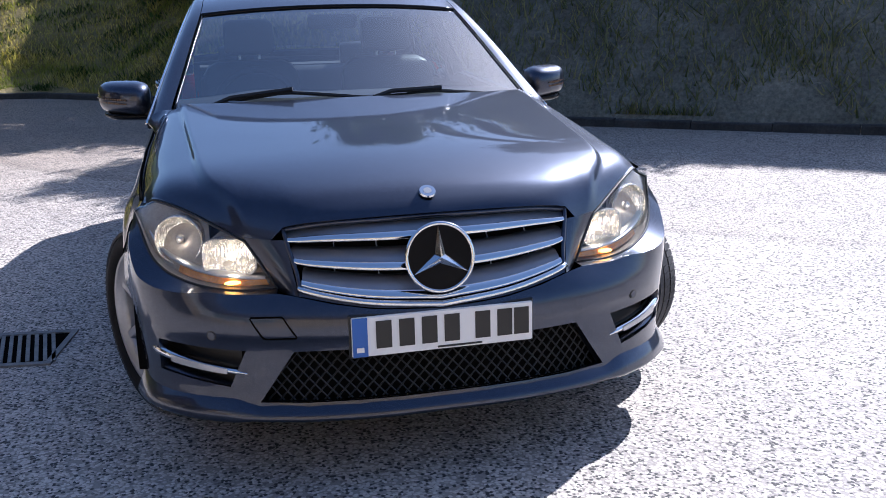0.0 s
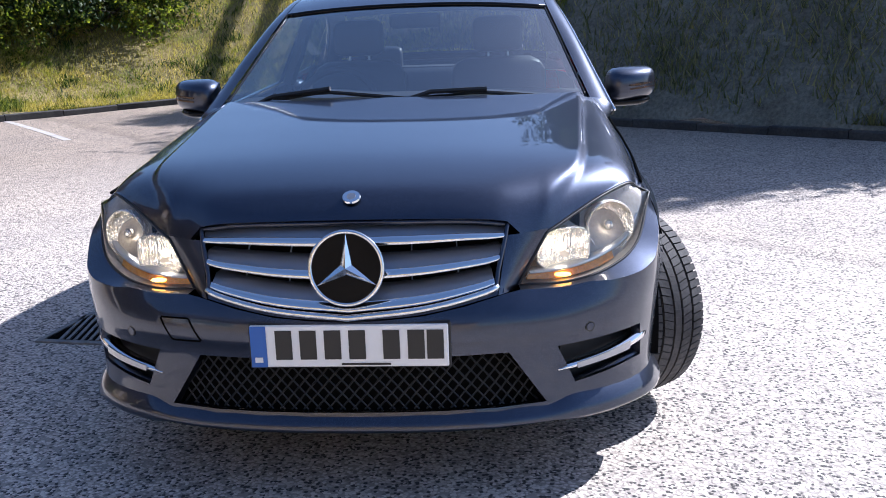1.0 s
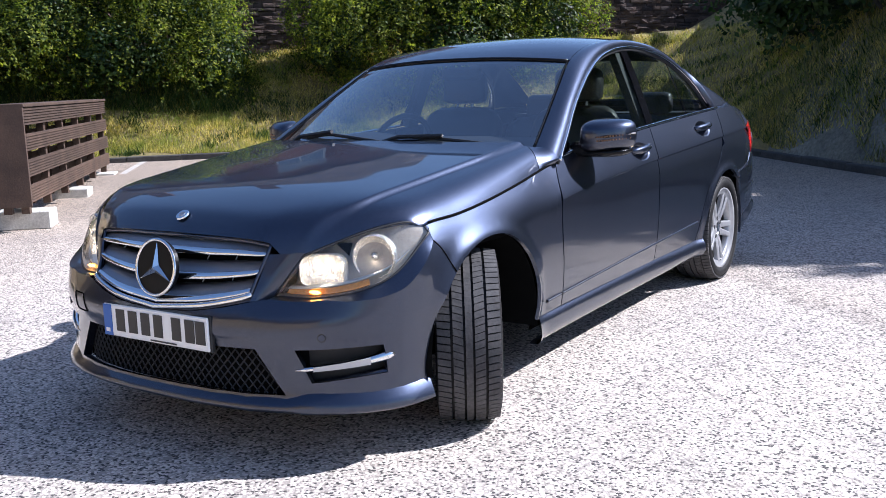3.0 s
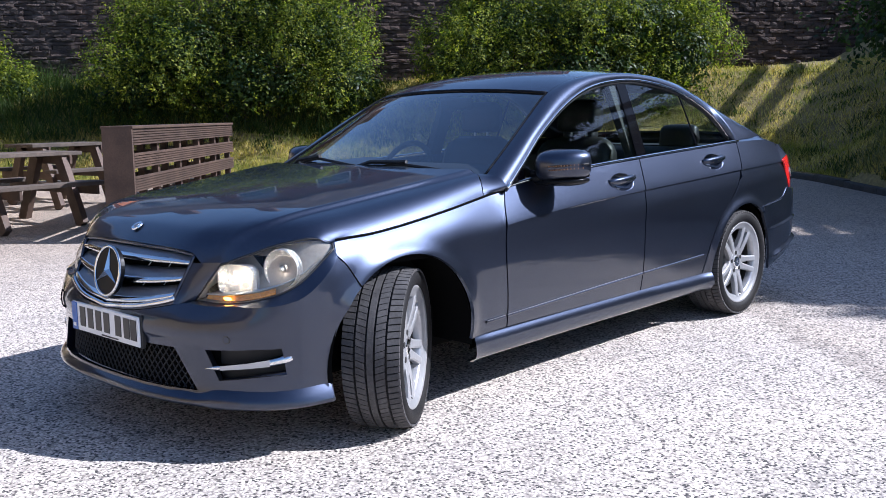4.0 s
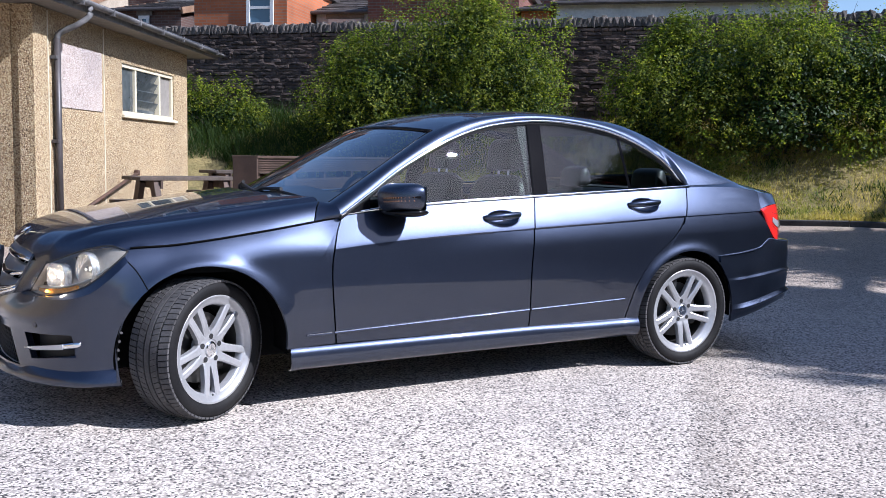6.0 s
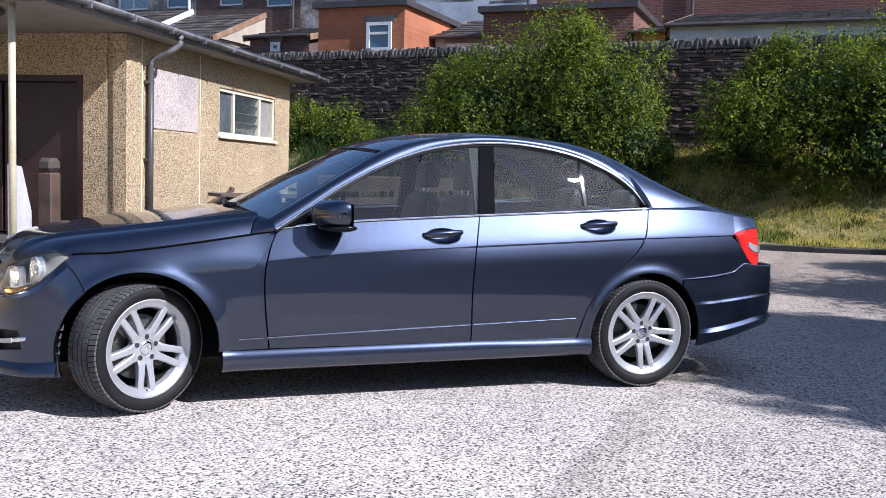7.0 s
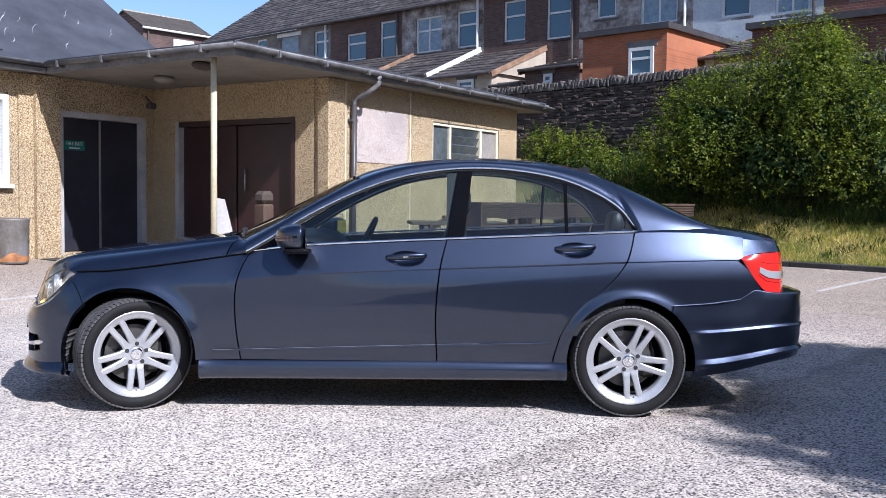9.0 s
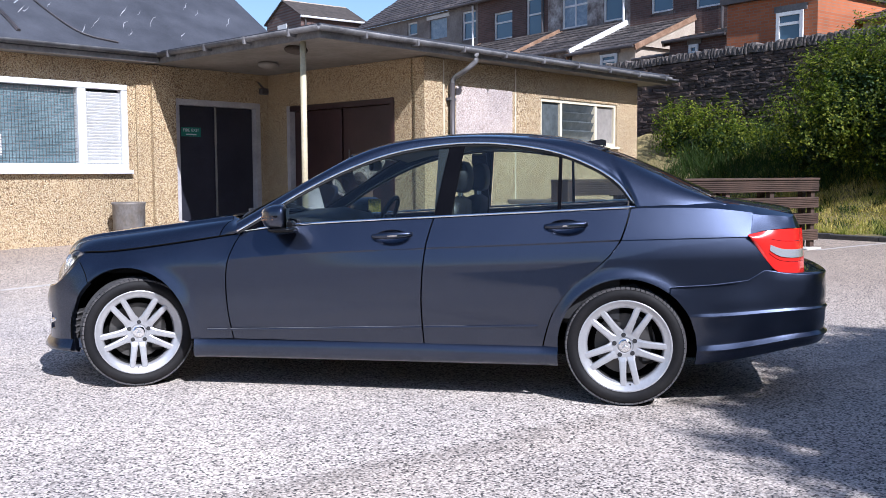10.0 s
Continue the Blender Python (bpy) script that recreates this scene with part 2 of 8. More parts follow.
_mul = mix_node(_nt, 1.0, _src, _green, "MULTIPLY")
_nt.links.new(_mul, _bs.inputs["Base Color"])
for _n in _nt.nodes:
    if _n.bl_idname == "ShaderNodeBsdfTranslucent":
        _nt.links.new(mix_node(_nt, 1.0, _mul, (1.5, 1.6, 0.7), "MULTIPLY"), _n.inputs[0])
# bank soil again, duller and darker: part of its shade is in the colour
EARTH = surface("shade_toned_earth", (0.12, 0.117, 0.088), (0.235, 0.23, 0.18), 1.2, 25, 0.5, 0.95, 0.03, bump=0.8, bump_scale=14, depth=0.05)
# darker copy of the grass, with the bank's shade put into its colour
GRASS_DARK = leaf_mat("shade_toned_grass_blades", [(0.07, 0.085, 0.036), (0.16, 0.165, 0.075), (0.27, 0.25, 0.13)], 0.7, 0.3)
BARK = surface("bark", (0.035, 0.028, 0.02), (0.09, 0.07, 0.05), 6, 40, 0.4, 0.9, 0.05, bump=0.8, bump_scale=25, depth=0.02)


def car_paint(name):
    """Dark metallic paint with fine flakes under clear lacquer, a little dusty."""
    m, nt, b = node_mat(name)
    co = nt.nodes.new("ShaderNodeTexCoord").outputs["Object"]
    v = nt.nodes.new("ShaderNodeTexVoronoi")
    v.inputs["Scale"].default_value = 900
    nt.links.new(co, v.inputs["Vector"])
    sep = nt.nodes.new("ShaderNodeSeparateColor")
    nt.links.new(v.outputs["Color"], sep.inputs[0])
    col = ramp_node(nt, sep.outputs[0], [(0, (0.025, 0.031, 0.052)), (0.8, (0.043, 0.053, 0.084)), (1, (0.073, 0.087, 0.130))])
    dust = ramp_node(nt, noise_node(nt, co, 3.0, 6, 0.65), [(0.45, (0, 0, 0)), (0.85, (0.035, 0.035, 0.035))])
    nt.links.new(mix_node(nt, dust, col, (0.16, 0.15, 0.14)), b.inputs["Base Color"])
    b.inputs["Metallic"].default_value = 1.0
    rr = nt.nodes.new("ShaderNodeMapRange")
    rr.inputs[3].default_value, rr.inputs[4].default_value = 0.36, 0.41
    nt.links.new(noise_node(nt, co, 5.0), rr.inputs[0])
    nt.links.new(rr.outputs[0], b.inputs["Roughness"])
    b.inputs["Coat Weight"].default_value, b.inputs["Coat Roughness"].default_value = 1.0, 0.025
    return m


def lamp_mat(name, col, strength):
    m, nt, b = node_mat(name)
    b.inputs["Base Color"].default_value = (*col, 1)
    b.inputs["Emission Color"].default_value, b.inputs["Emission Strength"].default_value = (*col, 1), strength
    return m


PAINT = car_paint("grey_metallic_paint")
CHROME = plain("chrome", (0.78, 0.79, 0.80), 0.08, 1.0)
SATIN = plain("satin_silver", (0.52, 0.53, 0.55), 0.28, 0.9)
GREY_SLAT = plain("dark_silver_slat", (0.30, 0.31, 0.34), 0.36, 0.85)
ALLOY = surface("alloy_wheel", (0.36, 0.36, 0.37), (0.46, 0.46, 0.47), 4, 60, 0.10, 0.32, 0.06, metal=0.5)
GLOSS_BLACK = plain("gloss_black_trim", (0.006, 0.006, 0.007), 0.16)
GLOSS_BLACK.node_tree.nodes["Principled BSDF"].inputs["Specular IOR Level"].default_value = 0.16
MESH_BLACK = plain("mesh_black", (0.012, 0.012, 0.013), 0.6)
BLACK_PLASTIC = surface("black_plastic", (0.012, 0.012, 0.013), (0.022, 0.022, 0.023), 5, 120, 0.2, 0.55, 0.1)
DARK_VOID = plain("dark_underside", (0.006, 0.006, 0.006), 0.9)
DARK_VOID.node_tree.nodes["Principled BSDF"].inputs["Specular IOR Level"].default_value = 0.0
RUBBER = surface("tyre_rubber", (0.006, 0.006, 0.007), (0.013, 0.012, 0.012), 6, 90, 0.3, 0.66, 0.1, bump=0.2, bump_scale=150, spec=0.2)
TREAD = surface("worn_tread_rubber", (0.050, 0.048, 0.049), (0.095, 0.091, 0.090), 9, 90, 0.3, 0.75, 0.1, bump=0.2, bump_scale=150, spec=0.25)
CABIN = surface("cabin_trim", (0.009, 0.009, 0.010), (0.016, 0.016, 0.018), 4, 90, 0.25, 0.7, 0.1)
SEAT_CLOTH = surface("black_seat_leather", (0.007, 0.007, 0.008), (0.013, 0.013, 0.015), 4, 80, 0.25, 0.5, 0.1)
SCREEN_GLASS = glass_mat("windscreen_glass", (0.86, 0.94, 0.97), least=0.18, power=2.7)
SIDE_GLASS = glass_mat("side_window_glass", (0.73, 0.81, 0.77), least=0.062, power=4.5)
LAMP_GLASS = glass_mat("lamp_cover", (0.92, 0.93, 0.93), least=0.05, power=4.0)
REFLECT = surface("lamp_reflector", (0.82, 0.79, 0.73), (0.90, 0.88, 0.83), 30, 90, 0.10, 0.20, 0.08, metal=0.9, bump=0.7, bump_scale=60, depth=0.010)
LAMP_HOUSE = surface("lamp_housing", (0.38, 0.335, 0.28), (0.52, 0.465, 0.39), 12, 90, 0.15, 0.30, 0.08, metal=0.15)
_nt = REFLECT.node_tree
_map = _nt.nodes.new("ShaderNodeMapping")
_map.inputs["Scale"].default_value = (150, 150, 14)
_nt.links.new(_nt.nodes.new("ShaderNodeTexCoord").outputs["Object"], _map.inputs[0])
bump_node(_nt, _nt.nodes["Principled BSDF"], noise_node(_nt, _map.outputs[0], 1.0, 2), 0.9, 0.012)
BULB = lamp_mat("lit_bulb", (1.0, 0.80, 0.52), 2.2)
AMBER_ON = lamp_mat("lit_indicator", (1.0, 0.45, 0.05), 5.0)
AMBER = surface("amber_lens", (0.50, 0.19, 0.03), (0.78, 0.36, 0.07), 60, 200, 0.3, 0.2, 0.05, coat=0.6)
INDICATOR_DIM = plain("unlit_indicator", (0.16, 0.085, 0.045), 0.3)
RED_RIB = plain("dark_red_rib", (0.16, 0.006, 0.006), 0.2)
RED_LENS = plain("red_tail_lens", (0.58, 0.020, 0.014), 0.14, 0.0, 0.8)
CLEAR_LENS = plain("clear_lens", (0.45, 0.45, 0.46), 0.12, 0.3, 0.8)
PLATE_WHITE = plain("plate_white", (0.78, 0.78, 0.77), 0.35)
PLATE_BLACK = plain("plate_black", (0.01, 0.01, 0.01), 0.4)
PLATE_BLUE = plain("plate_blue", (0.02, 0.11, 0.42), 0.35)
MIRROR = plain("mirror_glass", (0.85, 0.86, 0.87), 0.02, 1.0)
DISC = plain("brake_disc", (0.10, 0.095, 0.09), 0.45, 0.8)
PILLAR_BLACK = surface("gloss_black_pillar", (0.003, 0.003, 0.004), (0.005, 0.005, 0.006), 5, 90, 0.2, 0.05, 0.01, spec=0.07)
BADGE_BLACK = surface("badge_black", (0.003, 0.003, 0.004), (0.006, 0.006, 0.007), 8, 60, 0.1, 0.35, 0.05, spec=0.12)


# ---- building helpers ----
def link_mesh(name, bm, mat, parent=None, label="", smooth=False):
    me = bpy.data.meshes.new(name)
    bm.to_mesh(me)
    bm.free()
    for mm in (mat if isinstance(mat, (list, tuple)) else [mat]):
        me.materials.append(mm)
    if smooth:
        me.polygons.foreach_set("use_smooth", [True] * len(me.polygons))
    ob = new(name, me)
    if parent is not None:
        ob.parent = parent
    if label:
        ob["label"] = label
    return ob


def part(name, bm, mat, parent, label="", smooth=False):
    return link_mesh(name, bm, mat, parent, label, smooth)


def thing(name, m, label, category, group="", kind=""):
    ob = new(name)
    ob.empty_display_size = 0.2
    ob.matrix_basis = m
    return tagged(ob, label, category, group, kind)


def box(bm, x0, x1, y0, y1, z0, z1, m=None, bevel=0.0):
    vs = bmesh.ops.create_cube(bm, size=1)["verts"]
    t = Matrix.Translation(((x0 + x1) / 2, (y0 + y1) / 2, (z0 + z1) / 2)) @ Matrix.Diagonal((abs(x1 - x0), abs(y1 - y0), abs(z1 - z0), 1))
    bmesh.ops.transform(bm, matrix=(m @ t) if m else t, verts=vs)
    if bevel:
        es = list({e for v in vs for e in v.link_edges})
        bmesh.ops.bevel(bm, geom=es, offset=bevel, segments=1, affect="EDGES")
    return bm


def nbox(*a, **k):
    return box(bmesh.new(), *a, **k)


def rod(bm, a, b, r0, r1=None, seg=12, caps=True):
    a, b = Vector(a), Vector(b)
    r1 = r0 if r1 is None else r1
    d = b - a
    m = Matrix.Translation((a + b) / 2) @ d.to_track_quat("Z", "Y").to_matrix().to_4x4()
    bmesh.ops.create_cone(bm, cap_ends=caps, segments=seg, radius1=r0, radius2=r1, depth=d.length, matrix=m)
    return bm


def tube(bm, pts, r, seg=10, closed=False):
    """A round tube along points."""
    pts = [Vector(p) for p in pts]
    rings = []
    n = len(pts)
    up = Vector((0, 0, 1))
    for i, p in enumerate(pts):
        if closed:
            d = pts[(i + 1) % n] - pts[i - 1]
        else:
            d = pts[min(i + 1, n - 1)] - pts[max(i - 1, 0)]
        d.normalize()
        s = d.cross(up)
        if s.length < 0.05:
            s = d.cross(Vector((1, 0, 0)))
        s.normalize()
        w = s.cross(d)
        rings.append([bm.verts.new(p + (s * math.cos(2 * math.pi * k / seg) + w * math.sin(2 * math.pi * k / seg)) * r) for k in range(seg)])
    for i in range(n if closed else n - 1):
        a, b = rings[i], rings[(i + 1) % n]
        for k in range(seg):
            bm.faces.new((a[k], b[k], b[(k + 1) % seg], a[(k + 1) % seg]))
    if not closed:
        bm.faces.new(rings[0])
        bm.faces.new(rings[-1][::-1])
    return bm


def sweep(bm, pts, profile, closed_profile=True, lift=None):
    """A profile (sideways, up) carried level along points; sideways is to the right of the way."""
    pts = [Vector(p) for p in pts]
    rows = []
    for i, p in enumerate(pts):
        d = pts[min(i + 1, len(pts) - 1)] - pts[max(i - 1, 0)]
        d.z = 0
        d.normalize()
        s = Vector((d.y, -d.x, 0))
        rows.append([bm.verts.new(p + s * a + Vector((0, 0, b))) for a, b in profile])
    k = len(profile)
    for a, b in zip(rows, rows[1:]):
        for j in range(k if closed_profile else k - 1):
            bm.faces.new((a[j], a[(j + 1) % k], b[(j + 1) % k], b[j]))
    if closed_profile:
        bm.faces.new(rows[0][::-1])
        bm.faces.new(rows[-1])
    return bm


def spline(pts, n):
    """n points evenly along a smooth curve through the given ones (Catmull-Rom by length)."""
    p = np.array(pts, float)
    q = np.vstack([2 * p[0] - p[1], p, 2 * p[-1] - p[-2]])
    out = []
    for i in range(1, len(q) - 2):
        t = np.linspace(0, 1, 24, endpoint=False)[:, None]
        a, b, c, d = q[i - 1], q[i], q[i + 1], q[i + 2]
        out.append(0.5 * (2 * b + (c - a) * t + (2 * a - 5 * b + 4 * c - d) * t**2 + (3 * b - a - 3 * c + d) * t**3))
    out = np.vstack(out + [p[-1:]])
    s = np.r_[0, np.cumsum(np.linalg.norm(np.diff(out, axis=0), axis=1))]
    g = np.linspace(0, s[-1], n)
    return np.stack([np.interp(g, s, out[:, k]) for k in range(p.shape[1])], 1)


def pieces(name, verts, faces, mat, parent, kind="", label=""):
    """One mesh object from plain vertex and face arrays."""
    me = bpy.data.meshes.new(name)
    me.from_pydata([tuple(v) for v in verts], [], faces)
    me.materials.append(mat)
    ob = new(name, me)
    ob.parent = parent
    if label:
        ob["label"] = label
    if kind:
        ob["kind"] = kind
    return ob


def leaves(name, centres, normals, sizes, mat, parent=None, rng=None, aspect=0.55):
    """Many small folded leaves in one mesh."""
    n = len(centres)
    d = rng.normal(size=(n, 3))
    d -= normals * np.sum(d * normals, 1, keepdims=True)
    d /= np.linalg.norm(d, axis=1, keepdims=True) + 1e-9
    s = np.cross(normals, d)
    L, W = sizes[:, None], sizes[:, None] * aspect
    v = np.stack([centres - d * L * 0.5, centres + s * W * 0.5 + normals * W * 0.15, centres + d * L * 0.5, centres - s * W * 0.5 + normals * W * 0.15], 1).reshape(-1, 3)
    me = bpy.data.meshes.new(name)
    me.vertices.add(4 * n)
    me.vertices.foreach_set("co", v.ravel())
    me.loops.add(4 * n)
    me.loops.foreach_set("vertex_index", np.arange(4 * n))
    me.polygons.add(n)
    me.polygons.foreach_set("loop_start", np.arange(0, 4 * n, 4))
    me.update()
    me.validate()
    me.materials.append(mat)
    ob = new(name, me)
    ob.parent = parent
    return ob


# ---- ground, kerb, bank ----
KA = Vector((-8.0, 6.5, 0))                       # a point on the kerb below the stone wall
DA = Vector((0.700, 0.714, 0))                    # its way
DB = Vector((0.76, -0.65, 0))                     # the way of the kerb on the shaded side
KB = Vector((3.3, 4.85, 0))
N = Vector((0.530, 0.848, 0))                     # away from the pebbledash building


def smooth01(x):
    x = min(max(x, 0.0), 1.0)
    return x * x * (3 - 2 * x)


def ground_z(x, y):
    n = N.x * x + N.y * y
    pa = -DA.y * (x - KA.x) + DA.x * (y - KA.y)
    pb = -DB.y * (x - KB.x) + DB.x * (y - KB.y)
    z = 0.20 * smooth01((pa + 7.5) / 8.0) + 0.10 * smooth01((pb + 4.0) / 5.0)
    z += 0.30 * smooth01((-n - 4.2) / 4.4) * smooth01((-x - 2.0) / 3.5)
    return z


GROUND = tagged(new("ground"), "sunlit light grey chipped asphalt of a car park", "ground", kind="structure")
bm = bmesh.new()
xs = np.unique(np.concatenate([[-600, -300, -150, -80, -45, -30], np.arange(-22, 14.1, 0.5), [18, 25, 45, 80, 150, 300, 600]]))
ys = np.unique(np.concatenate([[-600, -300, -150, -80, -45, -30, -20], np.arange(-14, 18.1, 0.5), [22, 30, 45, 80, 150, 300, 600]]))
grid = [[bm.verts.new((x, y, ground_z(x, y))) for y in ys] for x in xs]
for i in range(len(xs) - 1):
    for j in range(len(ys) - 1):
        bm.faces.new((grid[i][j], grid[i + 1][j], grid[i + 1][j + 1], grid[i][j + 1]))
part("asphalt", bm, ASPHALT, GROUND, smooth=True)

# the kerb's way: along the stone wall, round the corner, along the shaded side
det = DA.x * -DB.y + DB.x * DA.y
w = KB - KA
ta = (w.x * -DB.y + DB.x * w.y) / det
CORNER = KA + DA * ta
kerb_way = []
for k in np.arange(-16, -2.4, 0.4):
    kerb_way.append(CORNER + DA * k)
for f in np.linspace(0, 1, 9):
    a, b, c = CORNER - DA * 2.4, CORNER, CORNER + DB * 2.4
    kerb_way.append(a * (1 - f) ** 2 + b * 2 * f * (1 - f) + c * f * f)
for k in np.arange(2.8, 17, 0.4):
    kerb_way.append(CORNER + DB * k)
kerb_way = [Vector((p.x, p.y, ground_z(p.x, p.y))) for p in kerb_way]

KERBS = tagged(new("kerb"), "low dirty concrete edging below a grass bank", "kerb", kind="structure")
rng = np.random.default_rng(3)
for i in range(0, len(kerb_way) - 2, 2):
    bm = bmesh.new()
    a, b = kerb_way[i], kerb_way[i + 2]
    d = (b - a).normalized()
    h = 0.075 + 0.02 * rng.random()
    sweep(bm, [a + d * 0.006, b - d * 0.006], [(0.0, -0.05), (0.0, h - 0.012), (-0.012, h), (-0.12, h), (-0.12, -0.05)])
    part("kerb_stone", bm, KERB, KERBS)


def bank_z(s, k, rise=0.0):
    """The bank's height above the kerb's foot, s metres behind it; rise makes it a steep embankment."""
    low = 0.06 + 1.75 * smooth01(s / 4.2)
    high = 0.06 + 4.55 * min(max((s - 0.1) / 3.6, 0), 1) ** 0.85
    wave = 0.06 * math.sin(k * 0.9 + s) + 0.05 * math.sin(k * 2.3 - s * 1.7)
    return 0.015 + low + (high - low) * rise + wave * min(1.0, max(s - 0.1, 0) / 0.9)


def rise_at(i):
    return smooth01((i - 37) / 13)


way_n = []
for i, p in enumerate(kerb_way):
    d = kerb_way[min(i + 1, len(kerb_way) - 1)] - kerb_way[max(i - 1, 0)]
    d.z = 0
    d.normalize()
    way_n.append(Vector((-d.y, d.x, 0)))
BANK = tagged(new("grass_bank"), "sloping bank of dry yellowing grass behind the kerb", "bank", kind="structure")
ss = np.r_[0.1, 0.15, 0.22, np.arange(0.35, 7.4, 0.35), 8, 9, 11, 15]
CREST, CREST_Z = Vector((0.776, 0.630, 0)), 4.86   # across the upper crest; it lies 9.32 that way


def crest_z(x, y):
    d = CREST.x * x + CREST.y * y - 9.32
    k = DB.x * (x - CORNER.x) + DB.y * (y - CORNER.y)
    return CREST_Z + 0.15 + min(0.0, d * 1.25) + 0.02 * min(max(d, 0.0), 4.0) - 6 * smooth01((k - 8.0) / 3.0)


def bank_point(i, s):
    p = kerb_way[i] + way_n[i] * s
    z = kerb_way[i].z + bank_z(s, i * 0.4, rise_at(i)) + 0.05 * min(1.0, max(s - 0.1, 0) / 0.6) * noise.noise(Vector((p.x, p.y, 0)) * 1.7)
    return Vector((p.x, p.y, max(z, crest_z(p.x, p.y))))


# from row 46 on the soil takes the tone darkened for shade
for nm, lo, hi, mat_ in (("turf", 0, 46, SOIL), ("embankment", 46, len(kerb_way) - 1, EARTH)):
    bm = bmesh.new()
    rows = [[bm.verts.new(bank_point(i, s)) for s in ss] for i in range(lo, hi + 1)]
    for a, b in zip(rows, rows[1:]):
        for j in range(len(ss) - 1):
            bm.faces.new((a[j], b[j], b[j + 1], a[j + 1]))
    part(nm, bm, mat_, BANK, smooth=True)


# ---- pebbledash building; its own axes: x along the wall, y away from the car ----
B = Matrix.Rotation(radians(148.0), 4, "Z")
BUILDING = thing("pebbledash_building", B, "single-storey beige pebbledash hall with a flat roof and porch", "building", kind="structure")
WA, WF, UB, UE = 4.83, 8.35, 5.22, 10.75          # planes of the long wall, the exit wall, the porch side, the far end
TOP = 2.86


def wall_x(name, x0, x1, y, depth, z0, z1, holes, label=""):
    """A wall along x with rectangular holes (x0, x1, z0, z1), front face at y."""
    bm = bmesh.new()
    xs_ = sorted({x0, x1, *[v for h in holes for v in h[:2]]})
    for a, b in zip(xs_, xs_[1:]):
        cuts = sorted([h for h in holes if h[0] <= a + 1e-6 and h[1] >= b - 1e-6], key=lambda h: h[2])
        z = z0
        for h in cuts:
            if h[2] > z + 1e-6:
                box(bm, a, b, y, y + depth, z, h[2])
            z = h[3]
        if z1 > z + 1e-6:
            box(bm, a, b, y, y + depth, z, z1)
    bmesh.ops.remove_doubles(bm, verts=bm.verts, dist=1e-5)
    return part(name, bm, PEBBLE, BUILDING, label)


wall_x("long_wall", UB + 0.02, UE, WA, 0.25, -0.3, TOP, [(7.87, 10.07, 1.72, 2.45)])
part("end_wall", nbox(UE - 0.25, UE, WA + 0.25, 14.0, -0.3, TOP), PEBBLE, BUILDING)
# porch side wall with the brown doors, and the pier's proud corner strip
part("porch_side_wall", nbox(UB, UB + 0.25, WA + 0.25, 5.42, -0.3, TOP), PEBBLE, BUILDING)
part("porch_door_head", nbox(UB, UB + 0.25, 5.42, 7.85, 2.30, TOP), PEBBLE, BUILDING)
part("porch_side_wall", nbox(UB, UB + 0.25, 7.85, WF, -0.3, TOP), PEBBLE, BUILDING)
part("corner_pier", nbox(UB - 0.03, UB + 0.32, WA - 0.03, 4.98, -0.3, TOP - 0.01), PEBBLE, BUILDING)
wall_x("exit_wall", -9.0, UB + 0.25, WF, 0.25, -0.3, TOP, [(3.52, 5.02, 0.36, 2.36), (-0.55, 2.72, 1.34, 2.52)])
part("pilaster", nbox(3.08, 3.46, WF - 0.10, WF, -0.3, TOP - 0.01), PEBBLE, BUILDING)
part("pilaster", nbox(2.86, 3.08, WF - 0.03, WF, -0.3, TOP - 0.01), PEBBLE, BUILDING)
part("back_wall", nbox(-9.0, UE, 14.0, 14.25, -0.3, TOP), PEBBLE, BUILDING)
part("far_side_wall", nbox(-9.25, -9.0, WF, 14.25, -0.3, TOP), PEBBLE, BUILDING)
part("pale_panel", nbox(5.86, 7.14, WA - 0.012, WA, 1.72, 2.50), PEBBLE_PALE, BUILDING, "pale pink-grey pebble panel")
for xg in (7.22, 5.60):
    part("joint_strip", nbox(xg, xg + 0.02, WA - 0.006, WA, 0.1, TOP - 0.02), CREAM, BUILDING)
part("floor_slab", nbox(-9, UE - 0.3, WF + 0.26, 13.9, -0.2, 0.30), CREAM, BUILDING)
part("porch_step", nbox(3.1, UB - 0.02, 5.3, WF - 0.02, -0.1, 0.30), KERB, BUILDING)

# roofs, fascias, gutters
EAVE, CORN = 4.47, 3.08
part("flat_roof", nbox(CORN + 0.02, 11.3, EAVE + 0.03, 14.3, TOP + 0.10, TOP + 0.17), FELT, BUILDING)
part("soffit", nbox(CORN, 11.3, EAVE, WF + 0.3, TOP + 0.005, TOP + 0.03), SOFFIT, BUILDING)
part("fascia", nbox(CORN, 11.3, EAVE - 0.02, EAVE, TOP - 0.01, TOP + 0.13), FASCIA_GREY, BUILDING)
part("fascia", nbox(CORN - 0.02, CORN, EAVE - 0.02, 7.98, TOP - 0.01, TOP + 0.13), FASCIA_GREY, BUILDING)
part("fascia", nbox(11.3, 11.32, EAVE - 0.02, 14.3, TOP - 0.01, TOP + 0.13), FASCIA_GREY, BUILDING)


